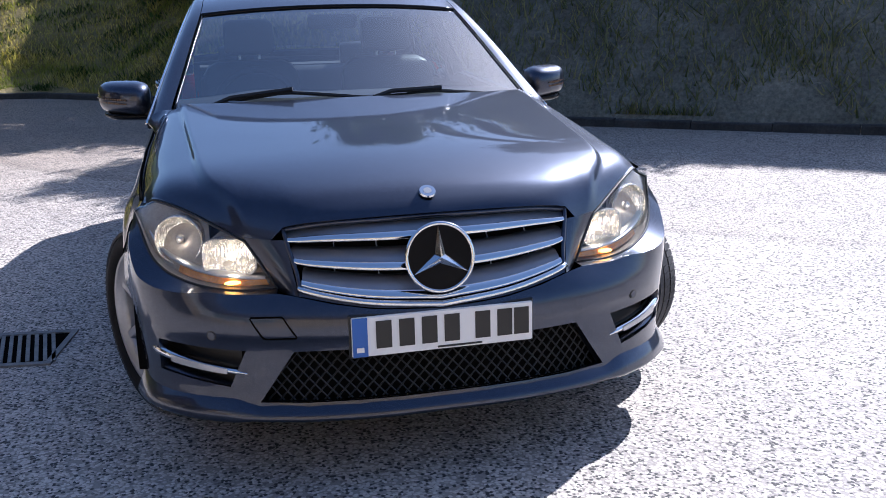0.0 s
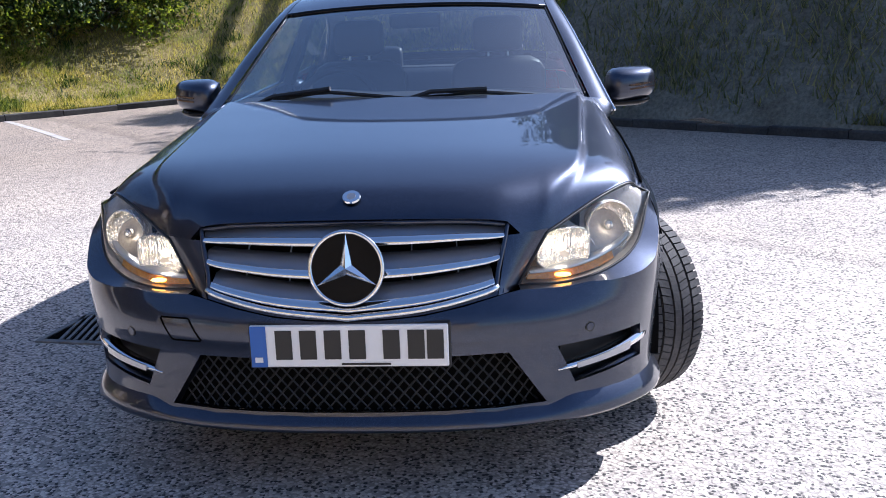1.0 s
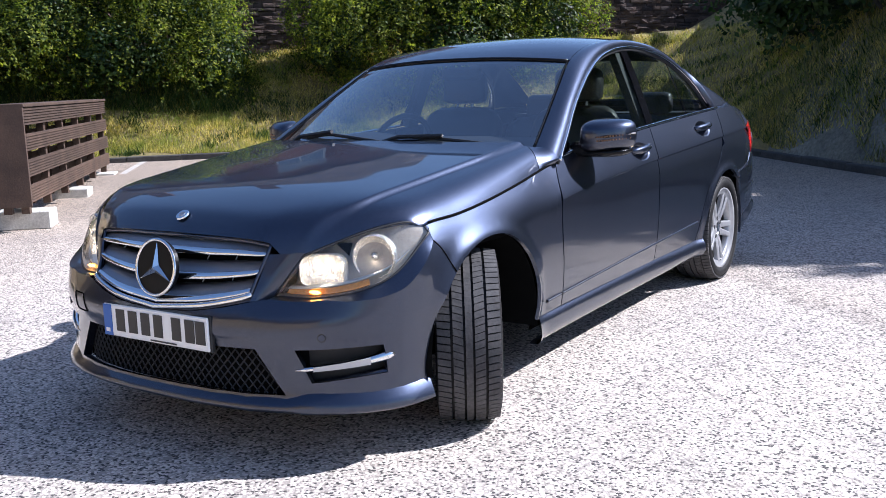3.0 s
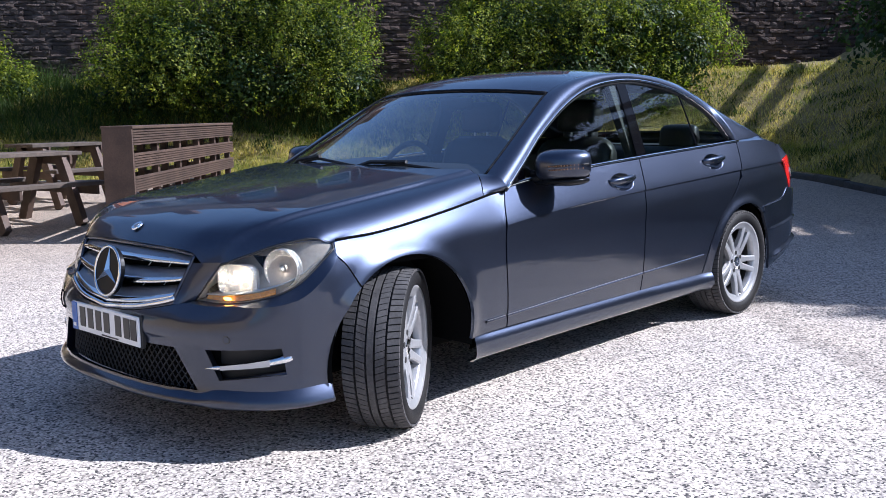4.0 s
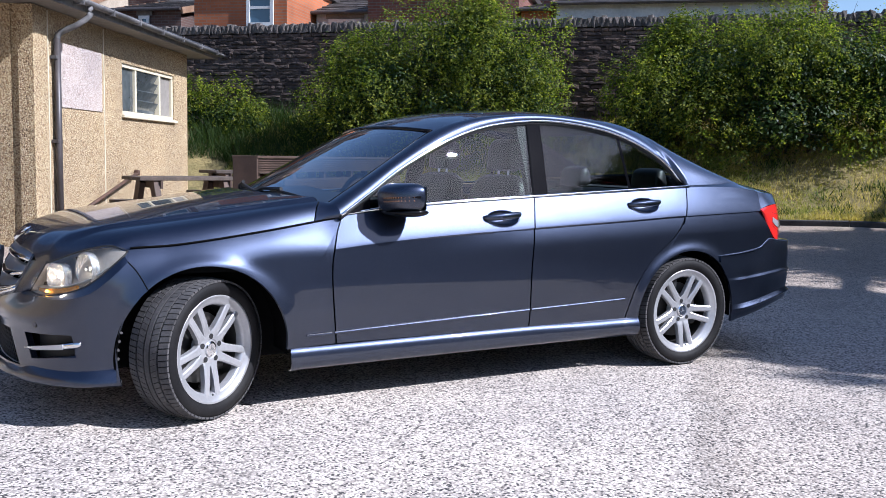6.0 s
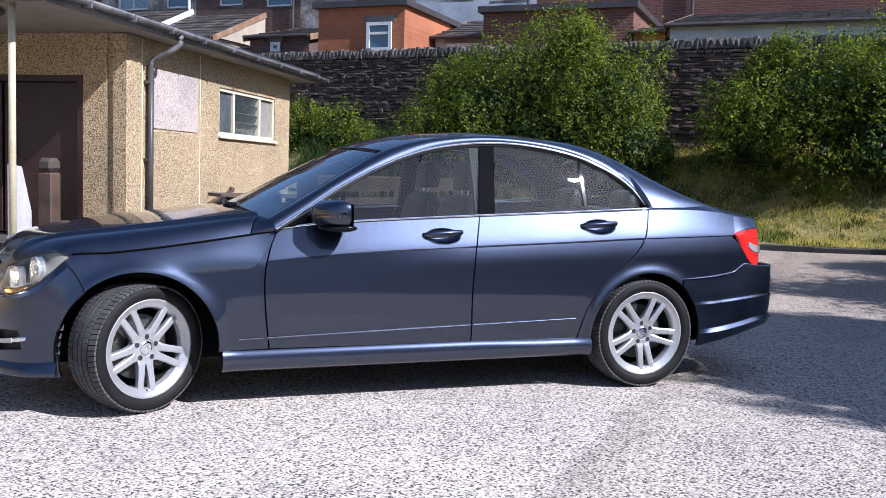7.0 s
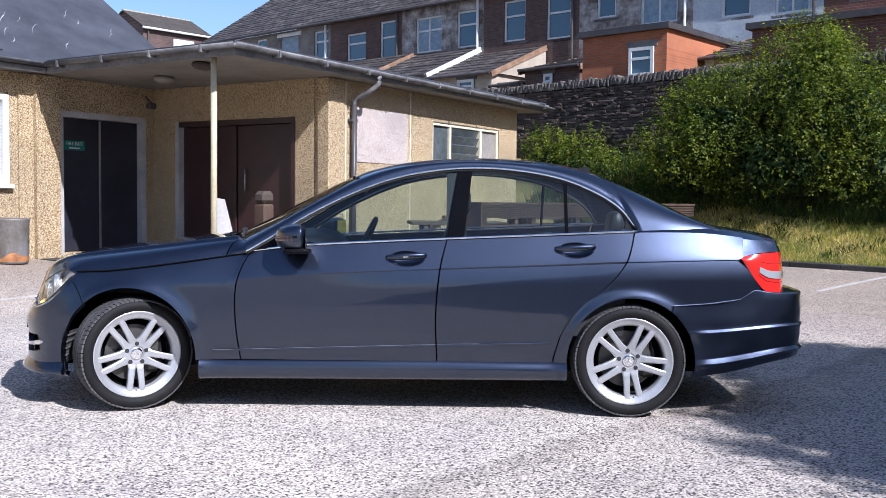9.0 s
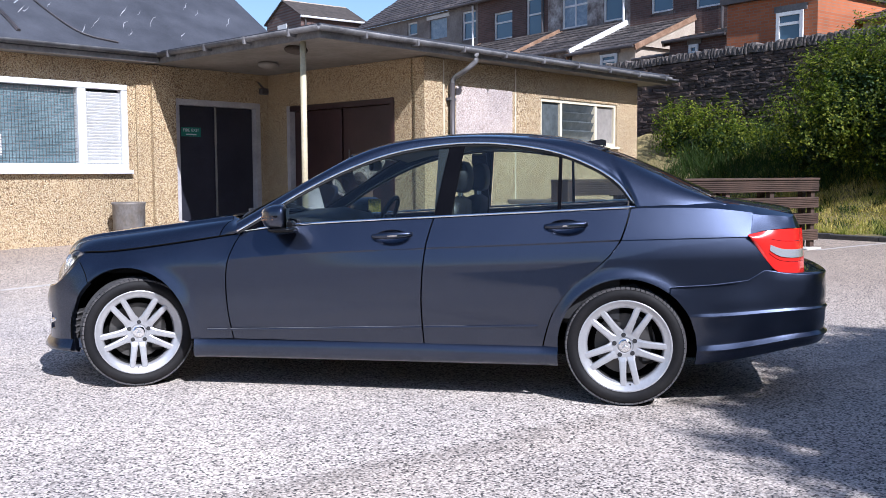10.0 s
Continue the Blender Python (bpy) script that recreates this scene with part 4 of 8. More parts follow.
def skin(name, P, mat, parent=CAR, label="", mask=None, depth=0.014, centre=(0, None, 0.6), smooth=True):
    """A panel from a grid of points, with its edges turned in."""
    P = np.asarray(P, float)
    m, n = P.shape[:2]
    bm = bmesh.new()
    vs = [[bm.verts.new(P[i, j]) for j in range(n)] for i in range(m)]
    for i in range(m - 1):
        for j in range(n - 1):
            if mask is None or mask(i, j):
                f = bm.faces.new((vs[i][j], vs[i + 1][j], vs[i + 1][j + 1], vs[i][j + 1]))
                f.smooth = smooth
    bmesh.ops.delete(bm, geom=[v for v in bm.verts if not v.link_faces], context="VERTS")
    bmesh.ops.remove_doubles(bm, verts=bm.verts, dist=1e-5)
    bmesh.ops.dissolve_degenerate(bm, edges=bm.edges, dist=1e-5)
    bm.normal_update()
    out = 0.0
    for f in bm.faces:
        c = f.calc_center_median()
        ref = Vector((c.x - centre[0], (c.y - centre[1]) if centre[1] is not None else (c.y - max(-1.4, min(1.6, c.y))), c.z - centre[2]))
        out += f.normal.dot(ref.normalized()) * f.calc_area()
    if out < 0:
        bmesh.ops.reverse_faces(bm, faces=bm.faces)
        bm.normal_update()
    if depth:
        rim = [(e, e.link_loops[0].vert, e.link_loops[0].link_loop_next.vert) for e in bm.edges if e.is_boundary]
        quads = [(a.co.copy(), b.co.copy(), b.co - b.normal * depth, a.co - a.normal * depth) for e, a, b in rim]
        for q in quads:
            f = bm.faces.new([bm.verts.new(c) for c in reversed(q)])
            f.smooth = False
    return part(name, bm, mat, parent, label)


def ruled(inner, outer, rows, bulge=0.0):
    """A grid between two lines of as many points."""
    inner, outer = np.asarray(inner, float), np.asarray(outer, float)
    t = np.linspace(0, 1, rows)[:, None, None]
    return inner[None] * (1 - t) + outer[None] * t


def on_side(G, s, gap=0.0):
    return [[(s * (side_x(y, z) - gap), y, z) for y, z in row] for row in G]


def arc(wy, a0, a1, n, r=WR):
    t = np.radians(np.linspace(a0, a1, n))
    return np.stack([wy + r * np.cos(t), WZ + r * np.sin(t)], 1)


def line(a, b, n):
    return np.linspace(a, b, n)


def graph(f, a, b, n, swap=False):
    t = np.linspace(a, b, n)
    v = f(t)
    return np.stack([v, t], 1) if swap else np.stack([t, v], 1)


def cut_recess(door, s, yc, zc, ay, az):
    """Opens an oval in a door's skin and sets a hollow dish in it."""
    bm = bmesh.new()
    bm.from_mesh(door.data)

    def q(c):
        return math.hypot((c.y - yc) / ay, (c.z - zc) / az)

    near = {e_ for f in bm.faces if min(q(v.co) for v in f.verts) < 1.6 for e_ in f.edges}
    bmesh.ops.subdivide_edges(bm, edges=list(near), cuts=3, use_grid_fill=True)
    bmesh.ops.delete(bm, geom=[f for f in bm.faces if q(f.calc_center_median()) < 1.0], context="FACES")
    for v in {v for e_ in bm.edges if e_.is_boundary for v in e_.verts if q(v.co) < 1.5}:
        k = q(v.co)
        y, z = yc + (v.co.y - yc) / k, zc + (v.co.z - zc) / k
        v.co = (s * side_x(y, z), y, z)
    bm.to_mesh(door.data)
    bm.free()
    rows_ = []
    for r, d in ((1.05, -0.0006), (0.98, 0.0006), (0.93, 0.007), (0.82, 0.017), (0.64, 0.025), (0.4, 0.029), (0.01, 0.030)):
        rows_.append([(s * (side_x(yc + ay * r * math.cos(a), zc + az * r * math.sin(a)) - d), yc + ay * r * math.cos(a), zc + az * r * math.sin(a)) for a in np.linspace(0, 2 * math.pi, 33)])
    skin("handle_recess", rows_, PAINT, door, depth=0.0, centre=(0, yc, zc))


G_ = 0.004
# door rows: 0 to 1 below the crease, 1 to 2 above it
DOOR_ROWS = [*np.linspace(0, 0.80, 13), 0.85, 0.89, 0.93, 0.96, 0.985, 0.9985, 1.0015, 1.02, *np.linspace(1.1, 2, 9)]


def door_z(y, t):
    zc, zb = float(crease(y)), float(belt(y)) - 0.004
    return 0.297 + (zc - 0.297) * t if t < 1 else zc + (zb - zc) * (t - 1)


for s in (1, -1):
    # front wing
    inner = np.vstack([arc(-FY, 131, 129, 4, FR), arc(-FY, 128, 18, 30, FR), arc(-FY, 17, -2, 8, FR), line((-FY + FR, 0.29), (-0.812, 0.297), 8)])
    outer = np.vstack([spline([(-1.750, 0.722), (-1.748, 0.745), (-1.738, 0.768)], 4), graph(shut, -1.733, -0.768, 30), graph(door_front, 0.885, 0.50, 8, True) - (G_, 0), graph(door_front, 0.49, 0.298, 8, True) - (G_, 0)])
    skin("front_wing", on_side(ruled(inner, outer, 16), s), PAINT)
    # doors
    rows = []
    for t in DOOR_ROWS:
        row = []
        for q in np.linspace(0, 1, 24):
            z = door_z(-0.8 + 1.1 * q, t)
            y0, y1 = door_front(z) + G_, b_gap(z) - G_
            y = y0 + (y1 - y0) * q
            z = door_z(y, t)
            row.append((s * side_x(y, z), y, z))
        rows.append(row)
    fd = skin("front_door", rows, PAINT)
    rows = []
    for t in DOOR_ROWS:
        row = []
        for q in np.linspace(0, 1, 24):
            z = door_z(0.3 + q, t)
            y0, y1 = b_gap(z) + G_, door_rear(z) - G_
            y = y0 + (y1 - y0) * q
            z = door_z(y, t)
            row.append((s * side_x(y, z), y, z))
        rows.append(row)
    rd = skin("rear_door", rows, PAINT)
    # rear quarter
    inner = np.vstack([arc(WY, 184, 130, 16), arc(WY, 129, 62, 22), arc(WY, 61, 56, 8), arc(WY, 55.5, 62, 14)[::-1] * 0 + arc(WY, 55.8, 52, 14)])
    outer = np.vstack([graph(door_rear, 0.298, 0.868, 16, True) + (G_, 0), graph(lambda v: crease(v) - 0.0012, 1.362, 2.000, 22), spline([(2.005, 0.885), (2.035, 0.84), (2.075, 0.79), (2.115, 0.735)], 8), spline([(2.115, 0.73), (2.03, 0.675), (1.85, 0.650), (WY + WR * math.cos(radians(52)) + 0.002, 0.632)], 14)])
    G = ruled(inner, outer, 26)
    skin("rear_quarter", on_side(G, s), PAINT)
    rows = []
    for t in np.r_[0.002, 0.03, np.linspace(0.1, 1, 9)]:
        row = []
        for q in np.linspace(0, 1, 24):
            y = 1.36 + 0.655 * q
            z = crease(y) + (belt(y) - crease(y)) * t
            y0 = door_rear(z) + G_
            y = y0 + (2.000 + 0.022 * t - y0) * q
            z = crease(y) + (belt(y) - crease(y)) * t
            row.append((s * side_x(y, z), y, z))
        rows.append(row)
    skin("rear_shoulder", rows, PAINT)
    # side skirt
    rows = []
    for z, dx in ((0.292, -0.008), (0.289, 0.001), (0.262, 0.008), (0.225, 0.012), (0.200, 0.006), (0.185, -0.010), (0.183, -0.05)):
        rows.append([(s * (side_x(y, 0.30) + dx + 0.010 * smooth01((y - 0.3) / 0.5) * (1 if 0.21 < z < 0.27 else 0)), y, z + 0.012 * (y + 1) / 2) for y in np.linspace(-1.035, 1.03, 40)])
    skin("side_skirt", rows, PAINT, depth=0.0)
    # rubbing strip with a bright edge, cut at the door gaps
    for y0, y1 in ((-0.955, -0.832), (-0.815, 0.292), (0.305, 0.925)):
        rows = []
        for dz, dx in ((-0.007, 0.0), (-0.006, 0.007), (0.004, 0.008), (0.007, 0.0)):
            rows.append([(s * (side_x(y, 0.345 + 0.036 * (y + 0.95)) + dx - 0.001), y, 0.345 + 0.036 * (y + 0.95) + dz) for y in np.linspace(y0, y1, 16)])
        strip = skin("rubbing_strip", rows, PAINT, fd if y0 < 0.2 else rd, depth=0.0)
        rows = [[(s * (side_x(y, 0.35) + 0.0085), y, 0.350 + 0.036 * (y + 0.95) + dz) for y in np.linspace(y0, y1, 16)] for dz in (0.0, 0.0022)]
        skin("bright_edge", rows, GREY_SLAT, fd if y0 < 0.2 else rd, depth=0.003)
    # handles: a dark recess and a bar
    for door, yc, zc in ((fd, 0.125, 0.878), (rd, 1.07, 0.937)):
        cut_recess(door, s, yc, zc - 0.004, 0.098, 0.043)
        bm = bmesh.new()
        bar = []
        for k in range(19):
            f = k / 18
            y = yc - 0.115 + 0.23 * f
            lift = 0.034 * math.sin(math.pi * f) ** 0.55
            h = 0.010 + 0.009 * math.sin(math.pi * f) ** 0.5
            zz = zc + 0.010 + 0.015 * (f - 0.5)
            x0 = side_x(y, zz)
            bar.append([(s * (x0 + lift + c * 0.010), y, zz + d * h) for c, d in ((-1, -0.6), (0.4, -1), (1, -0.3), (1, 0.4), (0.3, 1), (-1, 0.7))])
        rings = [[bm.verts.new(p) for p in r] for r in bar]
        for a, b in zip(rings, rings[1:]):
            for k in range(6):
                bm.faces.new((a[k], b[k], b[(k + 1) % 6], a[(k + 1) % 6]))
        bm.faces.new(rings[0])
        bm.faces.new(rings[-1])
        bmesh.ops.recalc_face_normals(bm, faces=bm.faces)
        hd = part("door_handle", bm, PAINT, door, "body-coloured handle with a bright strip", True)
        rows = [[(s * (side_x(yc - 0.10 + 0.2 * f, zc + 0.01) + 0.0105 + 0.034 * math.sin(math.pi * (0.065 + 0.87 * f)) ** 0.55), yc - 0.10 + 0.2 * f, zc + 0.0085 + 0.013 * (f - 0.5) + dz) for f in np.linspace(0, 1, 14)] for dz in (-0.004, 0.003)]
        skin("handle_strip", rows, CHROME, door, depth=0.003)

# ---- greenhouse lines: (x, y, z) on the left side ----
def glass_x(z, y=0.0):
    return 0.806 - 0.43 * (z - 0.93) - 0.10 * max(0.0, z - 1.2) ** 1.5 - 0.02 * max(0.0, y - 0.6)


DLO = [(-0.775, 0.905), (-0.6, 1.012), (-0.41, 1.13), (-0.15, 1.258), (0.11, 1.345), (0.40, 1.388), (0.68, 1.388), (0.98, 1.342), (1.20, 1.258), (1.34, 1.165), (1.425, 1.055)]
dlo = spline(DLO, 70)
dlo3 = np.array([(glass_x(z, y) + 0.012, y, z) for y, z in dlo])
EDGE = [(0.735, -0.80, 0.960), (0.690, -0.60, 1.075), (0.640, -0.38, 1.205), (0.592, -0.16, 1.325), (0.572, 0.08, 1.396), (0.560, 0.40, 1.428), (0.555, 0.75, 1.428), (0.560, 1.05, 1.398), (0.578, 1.28, 1.330), (0.605, 1.52, 1.225), (0.631, 1.70, 1.138), (0.652, 1.84, 1.068)]
edge3 = spline(EDGE, 90)
for s in (1, -1):
    S = np.array((s, 1, 1))
    lower = np.vstack([dlo3, spline([(0.790, 1.43, 1.045), (0.785, 1.62, 1.052), (0.762, 1.80, 1.050), (0.742, 1.90, 1.040)], 20)])
    G = ruled(lower, edge3, 12)
    for i in range(12):
        t = i / 11
        bul = 0.018 * 4 * t * (1 - t)
        for j in range(90):
            y = G[i, j, 1]
            G[i, j, 0] += bul * (0.9 if y < 1.3 else 1.3)
            G[i, j, 2] += bul * 0.8
    skin("side_frame", G * S, PAINT, depth=0.0)
    # bright strip round the windows
    for name, pts in (("window_trim", dlo3), ("waist_trim", np.array([(side_x(y, belt(y)) - 0.004, y, belt(y) + 0.006) for y in np.linspace(-0.775, 1.425, 60)]))):
        bm = tube(bmesh.new(), pts * S + np.array((0.004 * s, 0, 0)), 0.0072, 8)
        part(name, bm, CHROME, CAR, "bright metal window surround", True)
    # window glass, pillars between
    def pane(y0b, y1b, y0t, y1t, name, mat, n=20, inset=0.0):
        rows = []
        for t in np.linspace(0, 1, 14):
            row = []
            for q in np.linspace(0, 1, n):
                yb = y0b + (y1b - y0b) * q
                yt = y0t + (y1t - y0t) * q
                y = yb + (yt - yb) * t
                zt = float(np.interp(y, dlo[:, 0], dlo[:, 1]))
                y = yb + (np.clip(yt, -0.77, 1.42) - yb) * t
                zb = float(belt(y)) + 0.006
                zt = max(float(np.interp(y, dlo[:, 0], dlo[:, 1])) - 0.004, zb)
                z = zb + (zt - zb) * t
                row.append((s * (glass_x(z, y) - 0.004 - inset), y, z))
            rows.append(row)
        return skin(name, rows, mat, CAR, depth=0.0)

    pane(-0.60, 0.345, -0.58, 0.405, "front_side_window", SIDE_GLASS, 26)
    pane(-0.77, -0.615, -0.77, -0.595, "mirror_triangle", PILLAR_BLACK, 8)
    pane(0.35, 0.445, 0.41, 0.495, "b_pillar_cover", PILLAR_BLACK, 4, -0.004)
    pane(0.45, 1.015, 0.50, 1.015, "rear_side_window", SIDE_GLASS, 18)
    pane(1.018, 1.038, 1.018, 1.038, "quarter_bar", PILLAR_BLACK, 3, -0.004)
    pane(1.04, 1.42, 1.04, 1.42, "quarter_window", SIDE_GLASS, 14)
    # black seal inside the window edge
    bm = tube(bmesh.new(), dlo3 * S - np.array((0.006 * s, 0, 0.012)), 0.009, 6)
    part("window_seal", bm, BLACK_PLASTIC, CAR, smooth=True)

# ---- roof, screens, bonnet, boot ----
def cross(y_l, pts_l, crown_y, crown_z, n=25, power=2.2):
    """A line from the right edge to the left one, arched between."""
    q = np.linspace(-1, 1, n)
    x, y, z = pts_l
    a = 1 - np.abs(q) ** power
    return np.stack([q * x, y + crown_y * a, z + crown_z * a], 1)


def edge_at(y):
    return np.array([np.interp(y, edge3[:, 1], edge3[:, 0]), y, np.interp(y, edge3[:, 1], edge3[:, 2])])


rows = []
for f in np.linspace(0, 1, 30):
    y = -0.16 + (1.24 + 0.16) * f
    e = edge_at(y) - (0.003, 0, 0)
    cy = -0.075 * (1 - f) ** 3 + 0.045 * f**3
    rows.append(cross(y, e, cy, 0.026 + 0.012 * math.sin(math.pi * f), 33, 2.4))
skin("roof", rows, PAINT)
rows = []
for f in np.linspace(0, 1, 18):
    y = -0.795 + (-0.168 + 0.795) * f
    e = edge_at(y) - (0.012, 0, 0.004)
    rows.append(cross(y, e, -0.16 + 0.085 * f, 0.022 + 0.004 * f, 29, 2.2))
skin("windscreen", rows, SCREEN_GLASS, depth=0.0)
bmw = bmesh.new()
for q in (0, -1):
    tube(bmw, [tuple(p) for p in np.array(rows)[:, q]], 0.005, 6)
tube(bmw, [tuple(p) for p in rows[-1]], 0.012, 6)
part("screen_seal", bmw, GLOSS_BLACK, CAR, smooth=True)
rows = []
for f in np.linspace(0, 1, 16):
    y = 1.25 + (1.80 - 1.25) * f
    e = edge_at(y) - (0.012, 0, 0.004)
    rows.append(cross(y, e, 0.05 + 0.03 * f, 0.024, 25, 2.2))
skin("rear_screen", rows, SCREEN_GLASS, depth=0.0)

bon_c = curve([(-2.14, 0.735), (-2.115, 0.765), (-2.07, 0.801), (-2.0, 0.834), (-1.8, 0.8815), (-1.5, 0.9245), (-1.2, 0.9625), (-0.95, 0.994), (-0.8, 1.01)])
bon_e = curve([(-2.2, 0.66), (-2.1, 0.69), (-2.0, 0.725), (-1.85, 0.757), (-1.735, 0.772), (-1.54, 0.783), (-1.22, 0.823), (-0.8, 0.886), (-0.7, 0.905)])
bon_front = curve([(0, -2.112), (0.3, -2.100), (0.442, -2.074), (0.522, -2.036), (0.60, -1.968), (0.69, -1.882), (0.765, -1.800), (0.80, -1.738)])


bon_crease = curve([(-2.15, 0.46), (-2.05, 0.505), (-1.95, 0.562), (-1.85, 0.614), (-1.70, 0.637), (-1.5, 0.652), (-1.2, 0.674), (-0.95, 0.690), (-0.7, 0.70)])


def bonnet_z(x, y):
    xe = side_x(max(y, -1.8), float(bon_e(max(y, -1.8)))) - 0.003
    t = min(abs(x) / xe, 1.0)
    k = float(bon_crease(y)) / xe
    D = float(bon_c(y)) - float(bon_e(y))
    u = max(t - k, 0.0) / (1 - k)
    step = 0.016 * smooth01((t - k + 0.01) / (0.027 + 0.010 * smooth01((-1.2 - y) / 0.6)))
    fall = 0.15 * D * min(t / k, 1.0) ** 2 + (0.85 * D - 0.016) * (0.28 * u + 0.72 * u**3.7)
    return float(bon_c(y)) - fall - step


bon_edge_z = curve([(0, 0.752), (0.3, 0.747), (0.40, 0.738), (0.43, 0.726), (0.452, 0.697), (0.48, 0.690), (0.522, 0.697), (0.60, 0.733), (0.68, 0.768), (0.765, 0.790), (0.80, 0.770)])


def bonnet_top(x, y):
    yf = float(bon_front(min(abs(x), 0.80)))
    drop = bonnet_z(x, yf) - float(bon_edge_z(min(abs(x), 0.80)))
    return bonnet_z(x, y) - drop * math.exp(-max(y - yf, 0) / 0.038)


half = np.r_[np.linspace(0, 0.62, 14)[:-1], np.linspace(0.62, 0.84, 36)[:-1], np.linspace(0.84, 0.90, 5)[:-1], np.linspace(0.90, 1, 21)]
BON_Q = np.r_[-half[:0:-1], half]
rows = []
for f in np.linspace(0, 1, 44):
    row = []
    for q in BON_Q:
        xr = 0.797 * abs(q)
        y0 = float(bon_front(xr))
        y1 = -0.965 + 0.165 * min(abs(q), 0.9) ** 3 - 0.55 * max(abs(q) - 0.9, 0)
        y = y0 + (y1 - y0) * f**1.8
        xe = side_x(max(y, -1.738), float(bon_e(max(y, -1.738)))) - 0.004
        w_ = smooth01((y + 1.90) / 0.17)
        x = np.sign(q) * (xr * (1 - w_) + abs(q) * xe * w_)
        row.append((x, y, bonnet_top(x, y)))
    rows.append(row)
skin("bonnet", rows, PAINT, centre=(0, -1.4, 0.2))
bonnet_rear = np.array(rows[-1])
for s in (1, -1):
    pts = [(s * (side_x(y, float(shut(y))) + 0.002), y, float(shut(y)) + 0.005) for y in np.linspace(-1.735, -0.775, 40)]
    part("shut_line", tube(bmesh.new(), pts, 0.0045, 6), DARK_VOID, CAR, smooth=True)
    pts = [(s * (side_x(y, z) + 0.0002), y, z) for y, z in spline([(-1.750, 0.720), (-1.725, 0.690), (-1.702, 0.652), (-1.679, 0.604)], 20)]
    part("shut_line", tube(bmesh.new(), pts, 0.0025, 6), DARK_VOID, CAR, smooth=True)
    scr = cross(-0.795, edge_at(-0.795) - (0.012, 0, 0.004), -0.16, 0.022, 145, 2.2)
    scr = np.stack([np.interp(BON_Q, np.linspace(-1, 1, 145), scr[:, c]) for c in range(3)], 1)
    sel = [j for j in range(145) if 0.80 < s * BON_Q[j] < 0.915]
    skin("scuttle_corner", ruled(bonnet_rear[sel] - (0, -0.004, 0.001), scr[sel], 5), PAINT, CAR, depth=0.0, centre=(0, -1.4, 0.2))
# wing tops that run up into the windscreen pillars behind the bonnet's corners
front_col = ruled(dlo3[:1], edge3[:1], 12)[:, 0]
for i in range(12):
    front_col[i] += np.array((0.9, 0, 0.8)) * 0.018 * 4 * (i / 11) * (1 - i / 11)
wing_top = np.array((side_x(-0.772, 0.888), -0.772, 0.8885))
back_line = np.vstack([front_col[::-1], wing_top])
corner = bonnet_rear[BON_Q > 0.895]
corner = np.stack([np.interp(np.linspace(0, 1, 13), np.linspace(0, 1, len(corner)), corner[:, c]) for c in range(3)], 1) + (0, 0.006, 0.0)
for s in (1, -1):
    G = ruled(corner, back_line, 9)
    for i in range(9):
        G[i, :, 2] -= 0.006 * np.sin(np.pi * i / 8) * np.sin(np.pi * np.linspace(0, 1, 13))
    skin("pillar_foot", G * np.array((s, 1, 1)), PAINT, CAR, depth=0.0, centre=(0, -1.2, 0.5))
# cowl under the wipers
rows = []
for f in np.linspace(0, 1, 5):
    rows.append([(q * 0.700, -0.975 + 0.165 * abs(q) ** 3 + 0.06 * f, 0.965 + 0.012 * f - 0.055 * abs(q) ** 3) for q in np.linspace(-1, 1, 25)])
skin("cowl", rows, BLACK_PLASTIC, depth=0.0)
# boot lid with its lip, deck sides, tail
deck = curve([(1.72, 1.122), (1.84, 1.097), (2.0, 1.070), (2.15, 1.048), (2.24, 1.033), (2.275, 1.025)])
rows = []
for f in np.linspace(0, 1, 16):
    y = 1.83 + 0.393 * f
    e = (0.655 + 0.01 * f, y, float(deck(y)) - 0.028)
    rows.append(cross(y, e, 0.05, 0.022, 25, 2.6))
for dy, z in ((0.014, 0.990), (0.013, 0.960), (0.03, 0.88), (0.06, 0.80), (0.065, 0.70)):
    rows.append(cross(2.223 + dy, (0.665, 2.223 + dy, z), 0.05, 0.008, 25, 2.6))
skin("boot_lid", rows, PAINT, centre=(0, 1.9, 0.5))
for s in (1, -1):
    U_ = spline([(side_x(2.022, 1.0), 2.022, 1.005), (side_x(2.085, 0.99), 2.085, 1.0), (side_x(2.155, 0.985) - 0.004, 2.155, 0.996), (0.725, 2.213, 0.990), (0.668, 2.239, 0.998)], 16)
    a = np.vstack([np.array([(side_x(y, belt(y)), y, belt(y)) for y in np.linspace(1.44, 2.015, 24)]), U_])
    b = np.vstack([np.array([(0.785, 1.43, 1.045), (0.784, 1.55, 1.050)]), spline([(0.780, 1.66, 1.052), (0.752, 1.83, 1.062), (0.700, 1.95, 1.052), (0.672, 2.08, 1.032), (0.668, 2.225, 1.003)], 38)])
    lamp_top = spline([(0.830, 2.003, 0.906), (0.815, 2.085, 0.926), (0.791, 2.165, 0.933), (0.742, 2.230, 0.934), (0.668, 2.270, 0.934)], 16)
    skin("tail_corner", ruled(lamp_top, U_, 7) * np.array((s, 1, 1)), PAINT, depth=0.0, centre=(0, 1.6, 0.7))
    skin("deck_side", ruled(a, b, 8) * np.array((s, 1, 1)), PAINT, depth=0.0, centre=(0, 1.6, 0.5))

# ---- front bumper ----
NOSE = spline([(0, -2.235), (0.2, -2.230), (0.4, -2.200), (0.55, -2.148), (0.68, -2.080), (0.77, -2.005), (0.825, -1.930), (0.855, -1.840), (0.872, -1.740), (0.878, -1.66), (0.882, -1.58)], 300)
